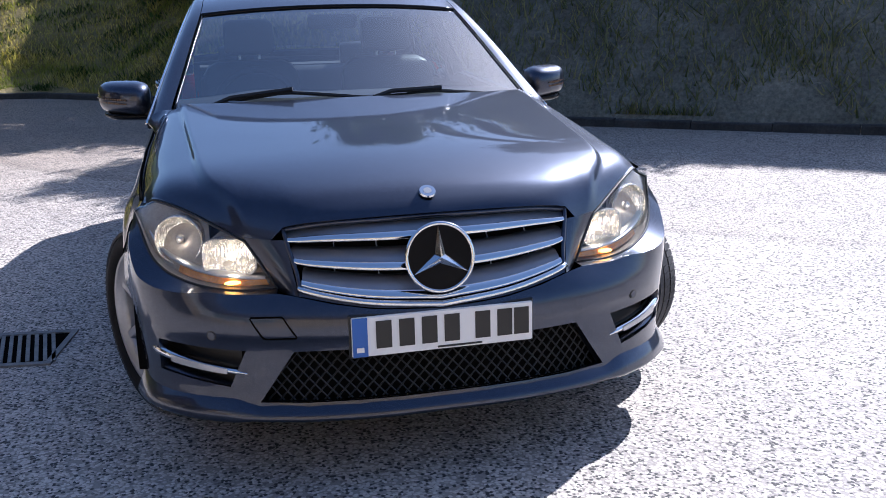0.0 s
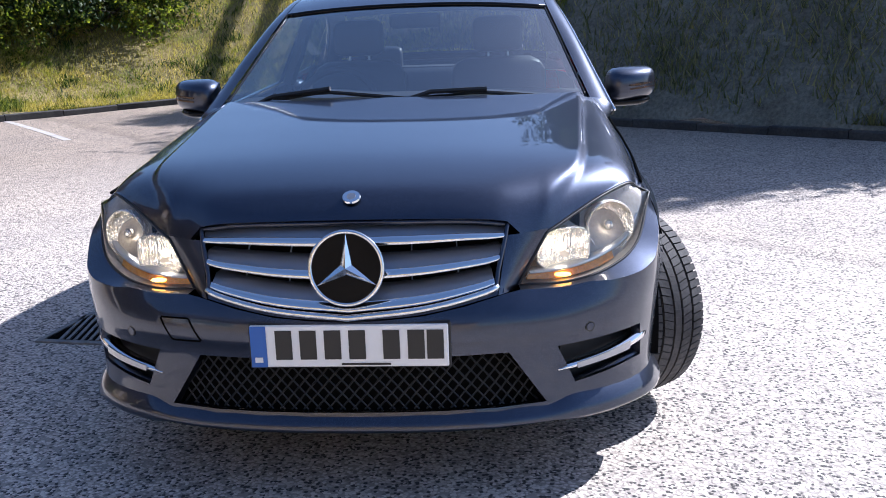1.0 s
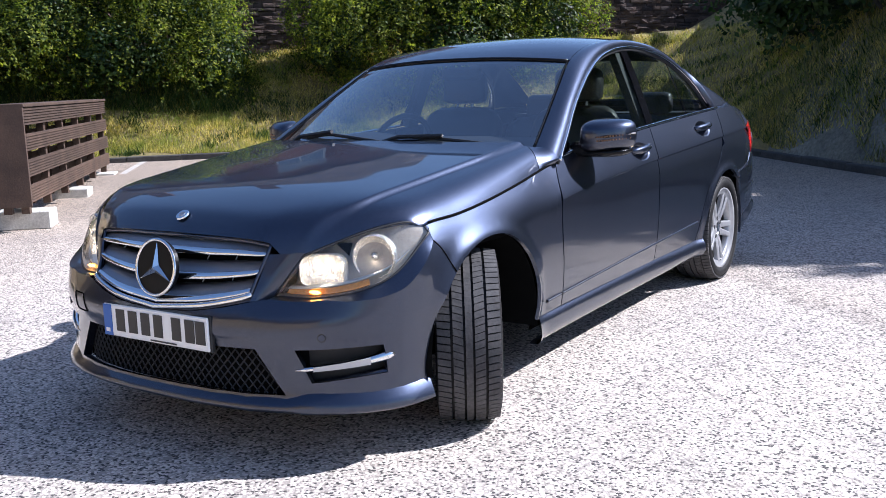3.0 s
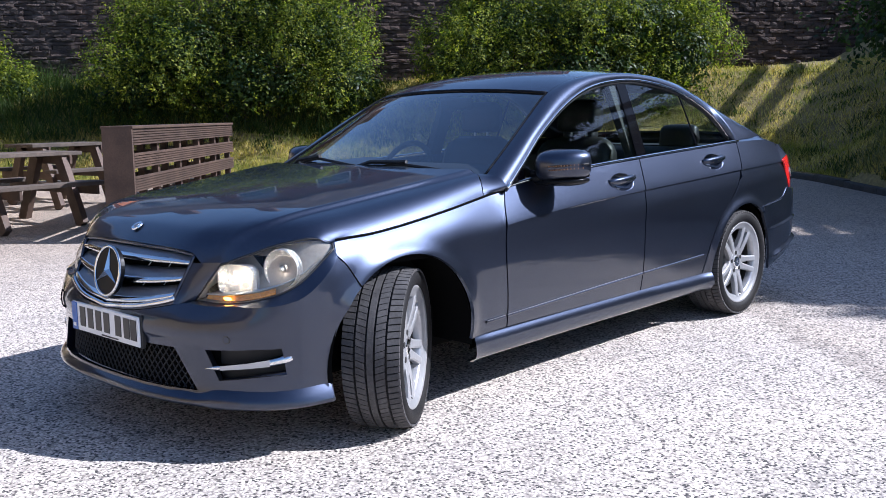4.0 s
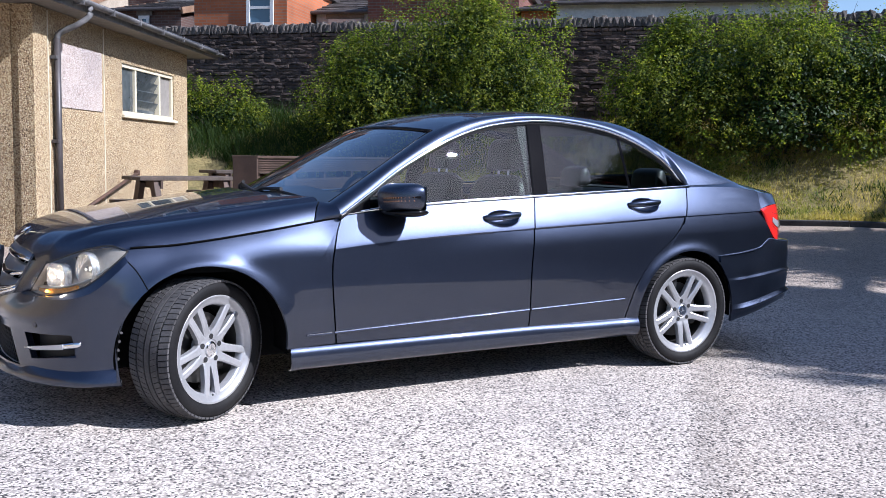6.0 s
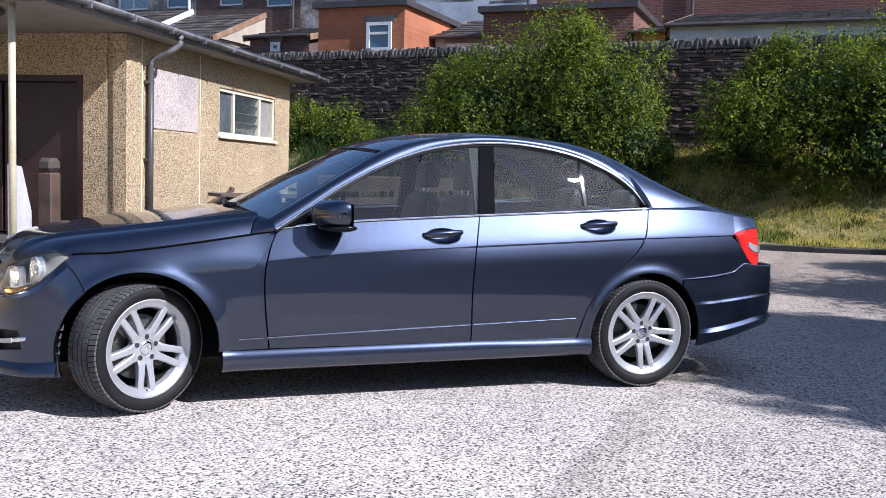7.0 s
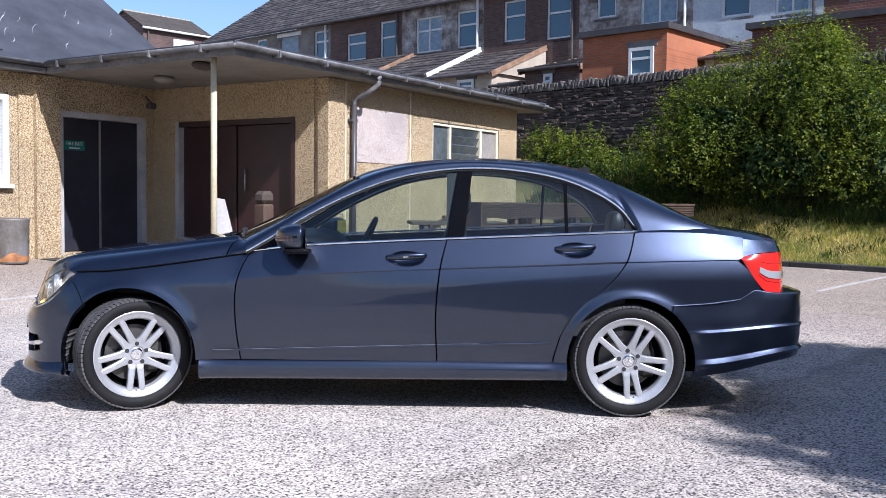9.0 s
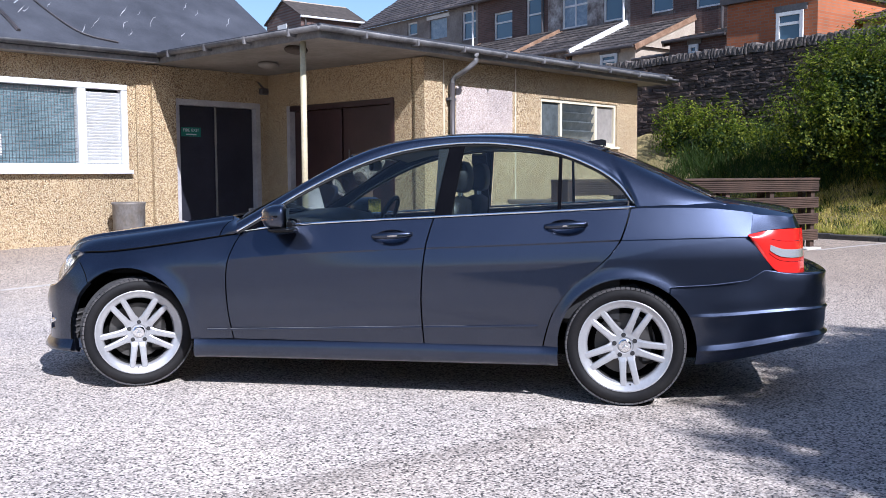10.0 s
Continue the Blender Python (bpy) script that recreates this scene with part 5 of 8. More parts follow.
nose_s = np.r_[0, np.cumsum(np.linalg.norm(np.diff(NOSE, axis=0), axis=1))]
lean_f = curve([(0.16, 0.05), (0.185, 0.022), (0.21, 0.0), (0.25, 0.010), (0.40, 0.016), (0.45, 0.004), (0.50, 0.010), (0.56, 0.045), (0.62, 0.075), (0.72, 0.115), (0.80, 0.16)])
lean_s = curve([(0.16, 0.06), (0.185, 0.035), (0.205, 0.012), (0.25, 0.022), (0.45, 0.006), (0.58, 0.0), (0.70, 0.012), (0.80, 0.05)])


def nose_point(a, z, inset=0.0):
    """The front's skin, a metres round from the middle, at height z."""
    sg = 1 if a >= 0 else -1
    a = min(abs(a), nose_s[-1] - 1e-4)
    x, y = np.interp(a, nose_s, NOSE[:, 0]), np.interp(a, nose_s, NOSE[:, 1])
    x2, y2 = np.interp(a + 0.01, nose_s, NOSE[:, 0]), np.interp(a + 0.01, nose_s, NOSE[:, 1])
    d = Vector((x2 - x, y2 - y, 0)).normalized() if a < nose_s[-1] - 0.02 else Vector((0.03, 1, 0))
    w = smooth01((a - 0.5) / 0.45)
    o = float(lean_f(z)) * (1 - w) + float(lean_s(z)) * w + inset
    return (sg * (x - d.y * o), y + d.x * o, z)


def nose_a_of_x(x):
    return float(np.interp(x, NOSE[:, 0], nose_s))


def a_end(z):
    y = -FY - math.sqrt(max(FR**2 - (z - WZ) ** 2, 0))
    return float(np.interp(y, NOSE[:, 1], nose_s))


bump_top = curve([(0, 0.500), (0.2, 0.513), (0.4, 0.548), (0.455, 0.560), (0.60, 0.556), (0.74, 0.572), (0.90, 0.612), (1.02, 0.672), (1.09, 0.70), (1.25, 0.585)])
AE = a_end(0.33)
side_top = curve([(-2.10, 0.556), (-1.985, 0.566), (-1.89, 0.601), (-1.785, 0.690), (-1.752, 0.718), (-1.715, 0.670), (-1.678, 0.602), (-1.60, 0.53)])
# columns: place at the upper and lower edge of the openings
cols = [(0.0, 0.0), (0.10, 0.125), (0.20, 0.25), (0.31, 0.39), (0.425, 0.53), (0.47, 0.57), (0.52, 0.605), (0.565, 0.635), (0.62, 0.68), (0.68, 0.73), (0.74, 0.78), (0.80, 0.83), (0.86, 0.88), (0.925, 0.925), *[(0.925 + (AE - 0.925) * f, 0.925 + (AE - 0.925) * f) for f in np.linspace(0.1, 1.0, 10)]]
zrow = [0.185, 0.20, 0.215, 0.25, 0.285, 0.32, 0.36, 0.40, 0.425, 0.45, 0.475, 0.50, 0.53, 0.57, 0.61, 0.66, 0.70]


def bumper_grid(s):
    rows = []
    for k, z in enumerate(zrow):
        row = []
        for at, ab in cols:
            f = min(max((0.40 - z) / 0.15, 0), 1)
            a = at + (ab - at) * f
            if at > 0.926:
                low_z = z if z < 0.43 else 0.425 + (z - 0.425) * (0.602 - 0.425) / (0.70 - 0.425)
                a = 0.925 + (a_end(low_z) - 0.925) * (at - 0.925) / (AE - 0.925)
            zz = z
            if z > 0.43:
                a_top = a if at <= 0.926 else 0.925 + (a_end(0.602) - 0.925) * (at - 0.925) / (AE - 0.925)
                top = float(bump_top(a)) if a < 0.70 else float(side_top(np.interp(a_top, nose_s, NOSE[:, 1])))
                zz = 0.425 + (z - 0.425) * (top - 0.425) / (0.70 - 0.425)
            elif 0.25 <= z <= 0.41 and a > 0.5:
                zz = z + 0.030 * smooth01((a - 0.5) / 0.4) * min(1.0, (0.425 - z) / 0.06)
            p = Vector(nose_point(s * a, zz))
            w_ = smooth01((p.y + 1.87) / 0.12) * smooth01((zz - 0.47) / 0.08)
            p.x += (s * side_x(p.y, zz) - p.x) * w_
            row.append(tuple(p))
        rows.append(row)
    return rows


full = [[*[p for p in reversed(l[1:])], *r] for l, r in zip(bumper_grid(-1), bumper_grid(1))]
nc = len(cols)


def bumper_mask(i, j):
    c = j - (nc - 1)
    c = c if c >= 0 else -c - 1
    z = zrow[i]
    if c < 4 and 0.25 <= z < 0.40:
        return False
    if 7 <= c < 12 and 0.285 <= z < 0.40:
        return False
    return True


BUMPER = skin("front_bumper", full, PAINT, mask=bumper_mask, depth=0.03, centre=(0, -1.4, 0.45))
# lip along the foot of the bumper
def lip_point(a, z, o):
    w_ = smooth01((abs(a) - 0.52) / 0.10)
    up = (z - 0.205) * (1 + 0.75 * w_) + 0.205 - 0.010 * w_ + 0.010 * smooth01((abs(a) - 0.8) / 0.3)
    return nose_point(a, up, o * (1 + 0.35 * w_))


rows = [[lip_point(a, z, o) for a in np.linspace(-AE, AE, 101)] for z, o in ((0.244, 0.003), (0.238, -0.004), (0.226, -0.013), (0.212, -0.017), (0.204, -0.017), (0.199, -0.008), (0.197, 0.02))]
skin("front_lip", rows, PAINT, BUMPER, depth=0.0, centre=(0, -1.4, 0.45))
# dark boxes behind the openings, meshes in them
rows = [[nose_point(a, z, 0.05) for a in np.linspace(-0.60, 0.60, 25)] for z in np.linspace(0.235, 0.42, 5)]
skin("intake_back", rows, DARK_VOID, BUMPER, depth=0.0)
bm = bmesh.new()
for k in range(-26, 27):
    for sl in (1, -1):
        x0 = k * 0.034
        pts = [nose_point(x0 + sl * 0.075 * (f - 0.5) * 2, 0.245 + 0.165 * f, 0.035) for f in np.linspace(0, 1, 6) if abs(x0 + sl * 0.075 * (f - 0.5) * 2) < 0.55]
        if len(pts) > 2:
            tube(bm, pts, 0.0030, 4)
part("intake_mesh", bm, MESH_BLACK, BUMPER, "black diamond mesh")
for s in (1, -1):
    rows = [[nose_point(s * a, z, 0.055) for a in np.linspace(0.52, 0.95, 14)] for z in np.linspace(0.27, 0.46, 5)]
    skin("fog_recess", rows, BLACK_PLASTIC, BUMPER, depth=0.0)
    # daytime lamp: a bright bar with a clear middle
    bar = []
    bm = bmesh.new()
    for f in np.linspace(0, 1, 22):
        a = 0.565 + 0.335 * f
        z = 0.333 + 0.030 * f + 0.012 * f**3
        h = (0.010 + 0.010 * f**2) * (1 if 0.05 < f < 0.97 else 0.5)
        bar.append([bm.verts.new(nose_point(s * a, z + dz * h, ins)) for dz, ins in ((-1, 0.03), (-1, 0.010), (-0.4, -0.002), (0.4, -0.002), (1, 0.010), (1, 0.03))])
    for a, b in zip(bar, bar[1:]):
        for k in range(6):
            bm.faces.new((a[k], b[k], b[(k + 1) % 6], a[(k + 1) % 6]))
    bm.faces.new(bar[0])
    bm.faces.new(bar[-1])
    bmesh.ops.recalc_face_normals(bm, faces=bm.faces)
    drl = part("daytime_lamp", bm, CHROME, BUMPER, "bright chrome daytime lamp bar", True)
    rows = [[nose_point(s * (0.625 + 0.19 * f), 0.338 + 0.022 * f + dz * (0.0075 + 0.004 * f), -0.0045) for f in np.linspace(0, 1, 12)] for dz in (-1, 0, 1)]
    skin("lamp_lens", rows, CLEAR_LENS, BUMPER, depth=0.004)
    # lower blade in the side opening
    rows = [[nose_point(s * (0.62 + 0.28 * f), 0.285 + 0.035 * f + dz, 0.01 + 0.02 * k) for f in np.linspace(0, 1, 10)] for k, dz in ((0, -0.012), (0, 0.004), (1, 0.008))]
    skin("blade", rows, PAINT, BUMPER, depth=0.0)
    # parking sensors, towing cover
    for a, z in ((0.66, 0.445), (1.08, 0.50)):
        p, q = Vector(nose_point(s * a, z, 0.004)), Vector(nose_point(s * a, z, -0.002))
        part("parking_sensor", rod(bmesh.new(), p, q, 0.0125, 0.011, 16), PAINT, BUMPER)
        p2, q2 = Vector(nose_point(s * a, z, 0.004)), Vector(nose_point(s * a, z, -0.0008))
        part("sensor_ring", rod(bmesh.new(), p2, q2, 0.0145, 0.0145, 16), BLACK_PLASTIC, BUMPER)
quad = [(-0.545, 0.500), (-0.450, 0.503), (-0.410, 0.443), (-0.505, 0.440)]
pts = [nose_point(a0 + (a1 - a0) * f, z0 + (z1 - z0) * f, -0.0005) for (a0, z0), (a1, z1) in zip(quad, quad[1:] + quad[:1]) for f in np.linspace(0.04, 0.96, 9)]
part("towing_cover_gap", tube(bmesh.new(), pts, 0.0026, 4, True), DARK_VOID, BUMPER)

# ---- grille ----
g_top = curve([(0, 0.742), (0.3, 0.738), (0.455, 0.724)])
g_bot = curve([(0, 0.512), (0.2, 0.530), (0.33, 0.553), (0.40, 0.572), (0.455, 0.60)])


def grille_point(x, f, inset=0.0):
    z0, z1 = float(g_bot(abs(x))), float(g_top(abs(x)))
    z = z0 + (z1 - z0) * f
    lim = 0.405 + 0.05 * f
    return nose_point(np.sign(x) * nose_a_of_x(min(abs(x), lim)), z, inset)


rows = [[grille_point(x, f, 0.06) for x in np.linspace(-0.455, 0.455, 31)] for f in np.linspace(0, 1, 6)]
GRILLE = skin("grille", rows, DARK_VOID, CAR, "silver-louvred radiator grille", depth=0.0)


def slat(name, f0, f1, x0, x1, mat, out, mat_edge=None):
    """A louvre: a sloping face and a bright lower lip."""
    rows = []
    xs_ = np.linspace(x0, x1, 18)
    for f, ins in ((f1, 0.045), (f1 - 0.02, 0.018), (f0 + 0.05, out + 0.004), (f0 + 0.03, out)):
        rows.append([grille_point(x, f, ins) for x in xs_])
    skin(name, rows, mat, GRILLE, depth=0.0, centre=(0, -1.4, 0.6))
    rows = [[grille_point(x, f, ins) for x in xs_] for f, ins in ((f0 + 0.060, out + 0.001), (f0 + 0.050, out - 0.003), (f0 + 0.0, out - 0.006), (f0 - 0.035, out - 0.004), (f0 - 0.042, out + 0.0), (f0 - 0.044, out + 0.02))]
    skin("slat_edge", rows, mat_edge or CHROME, GRILLE, depth=0.0, centre=(0, -1.4, 0.6))


for s in (1, -1):
    for f0, f1 in ((0.79, 1.03), (0.42, 0.63), (0.09, 0.29)):
        slat("louvre", f0, f1, s * 0.0, s * (0.452 if f0 > 0.7 else 0.432 if f0 > 0.3 else 0.395), GREY_SLAT, 0.0)
    for xg in (0.17, 0.30):
        for f in (0.36, 0.70):
            part("louvre_pin", rod(bmesh.new(), grille_point(s * xg, f - 0.04, 0.02), grille_point(s * xg, f + 0.04, 0.03), 0.002, seg=6), SATIN, GRILLE)
# surround: painted frame and bright lower lip
pts = [grille_point(x, 0, -0.004) for x in np.linspace(-0.405, 0.405, 41)]
part("lower_lip", tube(bmesh.new(), pts, 0.009, 8), CHROME, GRILLE, "chrome lower lip", True)
ring = [grille_point(x, 0.0, 0.0) for x in np.linspace(-0.40, 0.40, 31)] + [grille_point(0.455, f, 0.0) for f in np.linspace(0.05, 1, 10)] + [grille_point(x, 1.0, 0.006) for x in np.linspace(0.45, -0.45, 31)] + [grille_point(-0.455, f, 0.0) for f in np.linspace(1, 0.05, 10)]
part("grille_frame", tube(bmesh.new(), ring, 0.007, 6, True), PAINT, GRILLE, smooth=True)
# painted filler between the grille, lamps and bumper
for s in (1, -1):
    rows = []
    for f in np.linspace(-0.06, 1.04, 10):
        p = np.array(nose_point(nose_a_of_x(0.404 + 0.043 * f), 0.560 + 0.132 * f, -0.001))
        q = np.array((0.444, -2.096, 0.562)) * (1 - f) + np.array((0.524, -2.038, 0.697)) * f
        rows.append([(p * (1 - g) + q * g + np.array((0.0, -0.006, 0)) * 4 * g * (1 - g)) * np.array((s, 1, 1)) for g in np.linspace(0, 1.0, 7)])
    skin("grille_cheek", rows, PAINT, GRILLE, depth=0.02, centre=(0, -1.4, 0.6))
rows = [[nose_point(np.sign(x) * nose_a_of_x(abs(x)), (float(g_bot(abs(x))) - 0.008) * (1 - f) + (float(bump_top(nose_a_of_x(abs(x)))) + 0.003) * f, 0.004) for x in np.linspace(-0.42, 0.42, 33)] for f in np.linspace(0, 1, 3)]
skin("grille_chin", rows, PAINT, GRILLE, depth=0.0, centre=(0, -1.4, 0.6))
# round badge: a dark disc, a bright ring and three tapering arms
c = Vector((0, -2.192, 0.640))
tilt = Matrix.Translation(c) @ Matrix.Rotation(radians(90 - 10), 4, "X")
bm = bmesh.new()
bmesh.ops.create_cone(bm, cap_ends=True, segments=40, radius1=0.094, radius2=0.092, depth=0.02, matrix=tilt)
disc = part("badge_disc", bm, BADGE_BLACK, GRILLE)
bm = tube(bmesh.new(), [tilt @ Vector((0.095 * math.cos(a), 0.095 * math.sin(a), 0.012)) for a in np.linspace(0, 2 * math.pi, 48, endpoint=False)], 0.006, 8, True)
part("badge_ring", bm, CHROME, GRILLE, smooth=True)
bm = bmesh.new()
top = bm.verts.new(tilt @ Vector((0, 0, 0.026)))
rim = []
for k in range(3):
    a = radians(90 + 120 * k)
    rim.append(bm.verts.new(tilt @ Vector((0.090 * math.cos(a), 0.090 * math.sin(a), 0.012))))
    b_ = a + radians(60)
    rim.append(bm.verts.new(tilt @ Vector((0.017 * math.cos(b_), 0.017 * math.sin(b_), 0.012))))
for k in range(6):
    bm.faces.new((top, rim[k], rim[(k + 1) % 6]))
part("badge_mark", bm, CHROME, GRILLE)
c = Vector((0, -2.068, 0.806))
bm = bmesh.new()
bmesh.ops.create_cone(bm, cap_ends=True, segments=28, radius1=0.0255, radius2=0.0235, depth=0.005, matrix=Matrix.Translation(c) @ Matrix.Rotation(radians(32), 4, "X"))
part("bonnet_badge", bm, CHROME, CAR, "small round bright bonnet badge")
bm = bmesh.new()
bmesh.ops.create_cone(bm, cap_ends=True, segments=28, radius1=0.013, radius2=0.012, depth=0.007, matrix=Matrix.Translation(c) @ Matrix.Rotation(radians(32), 4, "X"))
part("bonnet_badge_centre", bm, GREY_SLAT, CAR)

# ---- headlamps ----
LT = np.array([(x, float(bon_front(x)) - 0.004, float(bon_edge_z(x)) - 0.006) for x in np.linspace(0.524, 0.800, 24)])
LB = spline([(0.445, -2.098, 0.563), (0.58, -2.060, 0.560), (0.70, -1.985, 0.580), (0.785, -1.890, 0.630), (0.833, -1.762, 0.748)], 24)


def sq(v, e):
    return math.copysign(abs(v) ** (0.55 if e > 1 else 1.0), v)


for s in (1, -1):
    S = np.array((s, 1, 1))
    G = ruled(LB, LT, 14)
    for i in range(14):
        bul = 0.020 * 4 * (i / 13) * (1 - i / 13)
        for j in range(24):
            G[i, j] += np.array((0.55, -0.85, 0.1)) * bul
    HL = skin("headlamp", G * S, LAMP_GLASS, CAR, "clear headlamp, lit, with an amber strip", depth=0.0, centre=(0, -1.4, 0.6))
    back = ruled(LB, LT, 8)
    deep = np.array([(-0.035, 0.085, 0.0)]) * np.linspace(1.0, 0.12, 24)[:, None] ** np.array((1.0, 1.3, 1.0))
    back = back + deep
    skin("housing", back * S, LAMP_HOUSE, HL, depth=0.0, centre=(0, -1.4, 0.6))
    skin("housing_edge", np.stack([LB * S, (LB + deep) * S]), LAMP_HOUSE, HL, depth=0.0)
    skin("housing_edge", np.stack([LT * S, (LT + deep) * S]), LAMP_HOUSE, HL, depth=0.0)
    for j in (0, -1):
        E_ = np.stack([LB[j], LT[j]])
        skin("housing_end", np.stack([E_ * S, (E_ + deep[j]) * S]), LAMP_HOUSE, HL, depth=0.0)
    # painted returns from the lamp to the bumper and the wing
    edge_ = [p for p in bumper_grid(1)[-1] if p[0] > 0.44 and p[1] < -1.745]
    skin("lamp_return", ruled(LB, spline(edge_, 24), 3) * S, PAINT, CAR, depth=0.0, centre=(0, -1.4, 0.6))
    wing_ = np.array([(side_x(-1.750, 0.716), -1.750, 0.716), (side_x(-1.738, 0.770), -1.738, 0.770)])
    skin("lamp_return", ruled(np.stack([LB[-1], LT[-1]]), wing_, 3) * S, PAINT, CAR, depth=0.0, centre=(0, -1.4, 0.6))
    part("lamp_gasket", tube(bmesh.new(), np.vstack([LB, LT[::-1]]) * S, 0.004, 6, True), BLACK_PLASTIC, HL, smooth=True)
    # two bowls: a round outer one and a squarish inner one, each with a bulb
    for nm, c, r, lit, e in (("outer_bowl", (0.708, -1.905, 0.680), 0.067, 0.085, 1.0), ("inner_bowl", (0.570, -2.004, 0.640), 0.052, 0.075, 1.42)):
        c = Vector(c)
        ax = Vector((0.34, -0.94, 0.02)).normalized()
        rot = ax.to_track_quat("Z", "Y").to_matrix().to_4x4()
        m = Matrix.Diagonal((s, 1, 1, 1)) @ Matrix.Translation(c) @ rot
        bm = bmesh.new()
        prof = [(math.sin(t) * r, -math.cos(t) * r * 0.8) for t in np.linspace(0.12, math.pi / 2, 8)] + [(r * 1.06, 0.004), (r * 1.10, -0.004), (r * 1.10, -0.03)]
        rings = [[bm.verts.new(m @ Vector((rr_ * sq(math.cos(a), e) * e, rr_ * sq(math.sin(a), e), h))) for a in np.linspace(0, 2 * math.pi, 28, endpoint=False)] for rr_, h in prof]
        for a, b in zip(rings, rings[1:]):
            for k in range(28):
                bm.faces.new((a[k], b[k], b[(k + 1) % 28], a[(k + 1) % 28]))
        bm.faces.new(rings[0])
        part(nm, bm, REFLECT, HL, "chromed lamp bowl", True)
        bm = bmesh.new()
        bmesh.ops.create_uvsphere(bm, u_segments=12, v_segments=8, radius=0.013 if nm == "inner_bowl" else 0.011, matrix=m @ Matrix.Translation((0, 0, -r * 0.45)))
        part("bulb", bm, BULB, HL, smooth=True)
        glow = new("headlamp_light", bpy.data.lights.new("headlamp_light", "POINT"))
        glow.data.energy, glow.data.shadow_soft_size, glow.data.color = lit, 0.012, (1.0, 0.80, 0.55)
        glow.matrix_basis = m @ Matrix.Translation((0, 0, 0.012 if nm == "inner_bowl" else -0.005))
        if nm == "outer_bowl":
            part("bulb_cap", rod(bmesh.new(), m @ Vector((0, 0, -r * 0.2)), m @ Vector((0, 0, -r * 0.05)), 0.015, 0.008, 16), REFLECT, HL, smooth=True)
    amb = [[tuple((LB[j] * (1 - f) + LT[j] * f + np.array((0.02, -0.02, 0.004)) * 0.3 + np.array((-0.012, 0.03, 0))) * S) for j in range(1, 13)] for f in (0.035, 0.09, 0.145)]
    strip = skin("indicator_strip", amb, AMBER, HL, "amber indicator strip", depth=0.01)
    ledge = [[tuple((LB[j] * (1 - f) + LT[j] * f + np.array((-0.006, 0.012, 0)) + np.array((-0.02, 0.05, 0)) * g) * S) for j in range(1, 20)] for f, g in ((0.165, 1.0), (0.17, 0.0), (0.20, 0.0), (0.21, 1.0))]
    skin("chrome_ledge", ledge, SATIN, HL, depth=0.0, centre=(0, -1.4, 0.6))
    mid = Vector(amb[1][4]) + Vector((0.0, -0.008, 0))
    bm = bmesh.new()
    bmesh.ops.create_uvsphere(bm, u_segments=10, v_segments=6, radius=0.008, matrix=Matrix.Translation(mid) @ Matrix.Diagonal((3.0, 1, 0.8, 1)))
    part("indicator_bulb", bm, AMBER_ON, HL, smooth=True)

# ---- tail lamps and rear bumper ----
for s in (1, -1):
    S = np.array((s, 1, 1))
    top_e = spline([(0.835, 1.990, 0.903), (0.819, 2.085, 0.923), (0.794, 2.165, 0.930), (0.742, 2.230, 0.931), (0.640, 2.283, 0.930)], 20)
    bot_e = spline([(0.841, 1.997, 0.890), (0.836, 2.115, 0.735), (0.808, 2.185, 0.705), (0.747, 2.250, 0.700), (0.640, 2.300, 0.700)], 20)
    G = ruled(bot_e, top_e, 12)
    for i in range(12):
        G[i, :, 0] += 0.012 * 4 * (i / 11) * (1 - i / 11)
    TL = skin("tail_lamp", G * S, RED_LENS, CAR, "glossy red tail lamp with a clear insert", depth=0.012, centre=(0, 1.6, 0.7))
    skin("clear_insert", (G[4:7, 6:19] + (0.004, 0.003, 0)) * S, CLEAR_LENS, TL, "bright clear reflector", depth=0.004, centre=(0, 1.6, 0.7))
    skin("insert_cover", (G[4:7, 6:19] + (0.007, 0.005, 0)) * S, LAMP_GLASS, TL, depth=0.0, centre=(0, 1.6, 0.7))
    for k in (3, 8):
        part("lens_rib", tube(bmesh.new(), [p for p in (G[k, 6:19] + (0.0005, 0.0, 0)) * S], 0.0016, 4), RED_RIB, TL)
TAIL = spline([(0.886, 1.60), (0.882, 1.75), (0.870, 1.92), (0.852, 2.08), (0.820, 2.225), (0.762, 2.340), (0.61, 2.418), (0.3, 2.452), (0, 2.460)], 200)
tail_s = np.r_[0, np.cumsum(np.linalg.norm(np.diff(TAIL, axis=0), axis=1))]


def tail_point(a, z, o):
    x, y = np.interp(a, tail_s, TAIL[:, 0]), np.interp(a, tail_s, TAIL[:, 1])
    x2, y2 = np.interp(min(a + 0.01, tail_s[-1]), tail_s, TAIL[:, 0]), np.interp(min(a + 0.01, tail_s[-1]), tail_s, TAIL[:, 1])
    d = Vector((x2 - x, y2 - y, 0))
    d = d.normalized() if d.length > 1e-6 else Vector((-1, 0, 0))
    return x + d.y * o, y - d.x * o, z


prof = [(0.0, -0.03), (0.04, -0.010), (0.10, -0.004), (0.145, 0.004), (0.155, 0.010), (0.163, 0.011), (0.171, 0.009), (0.222, -0.006), (0.230, -0.007), (0.245, -0.006), (0.37, -0.001), (0.53, 0.002), (0.562, 0.007), (0.570, 0.007), (0.577, 0.006), (0.602, -0.001), (0.610, -0.002), (0.65, -0.002), (0.80, 0.000), (0.90, -0.004), (0.99, -0.004), (1.0, -0.006), (1.003, -0.07), (1.004, -0.16)]
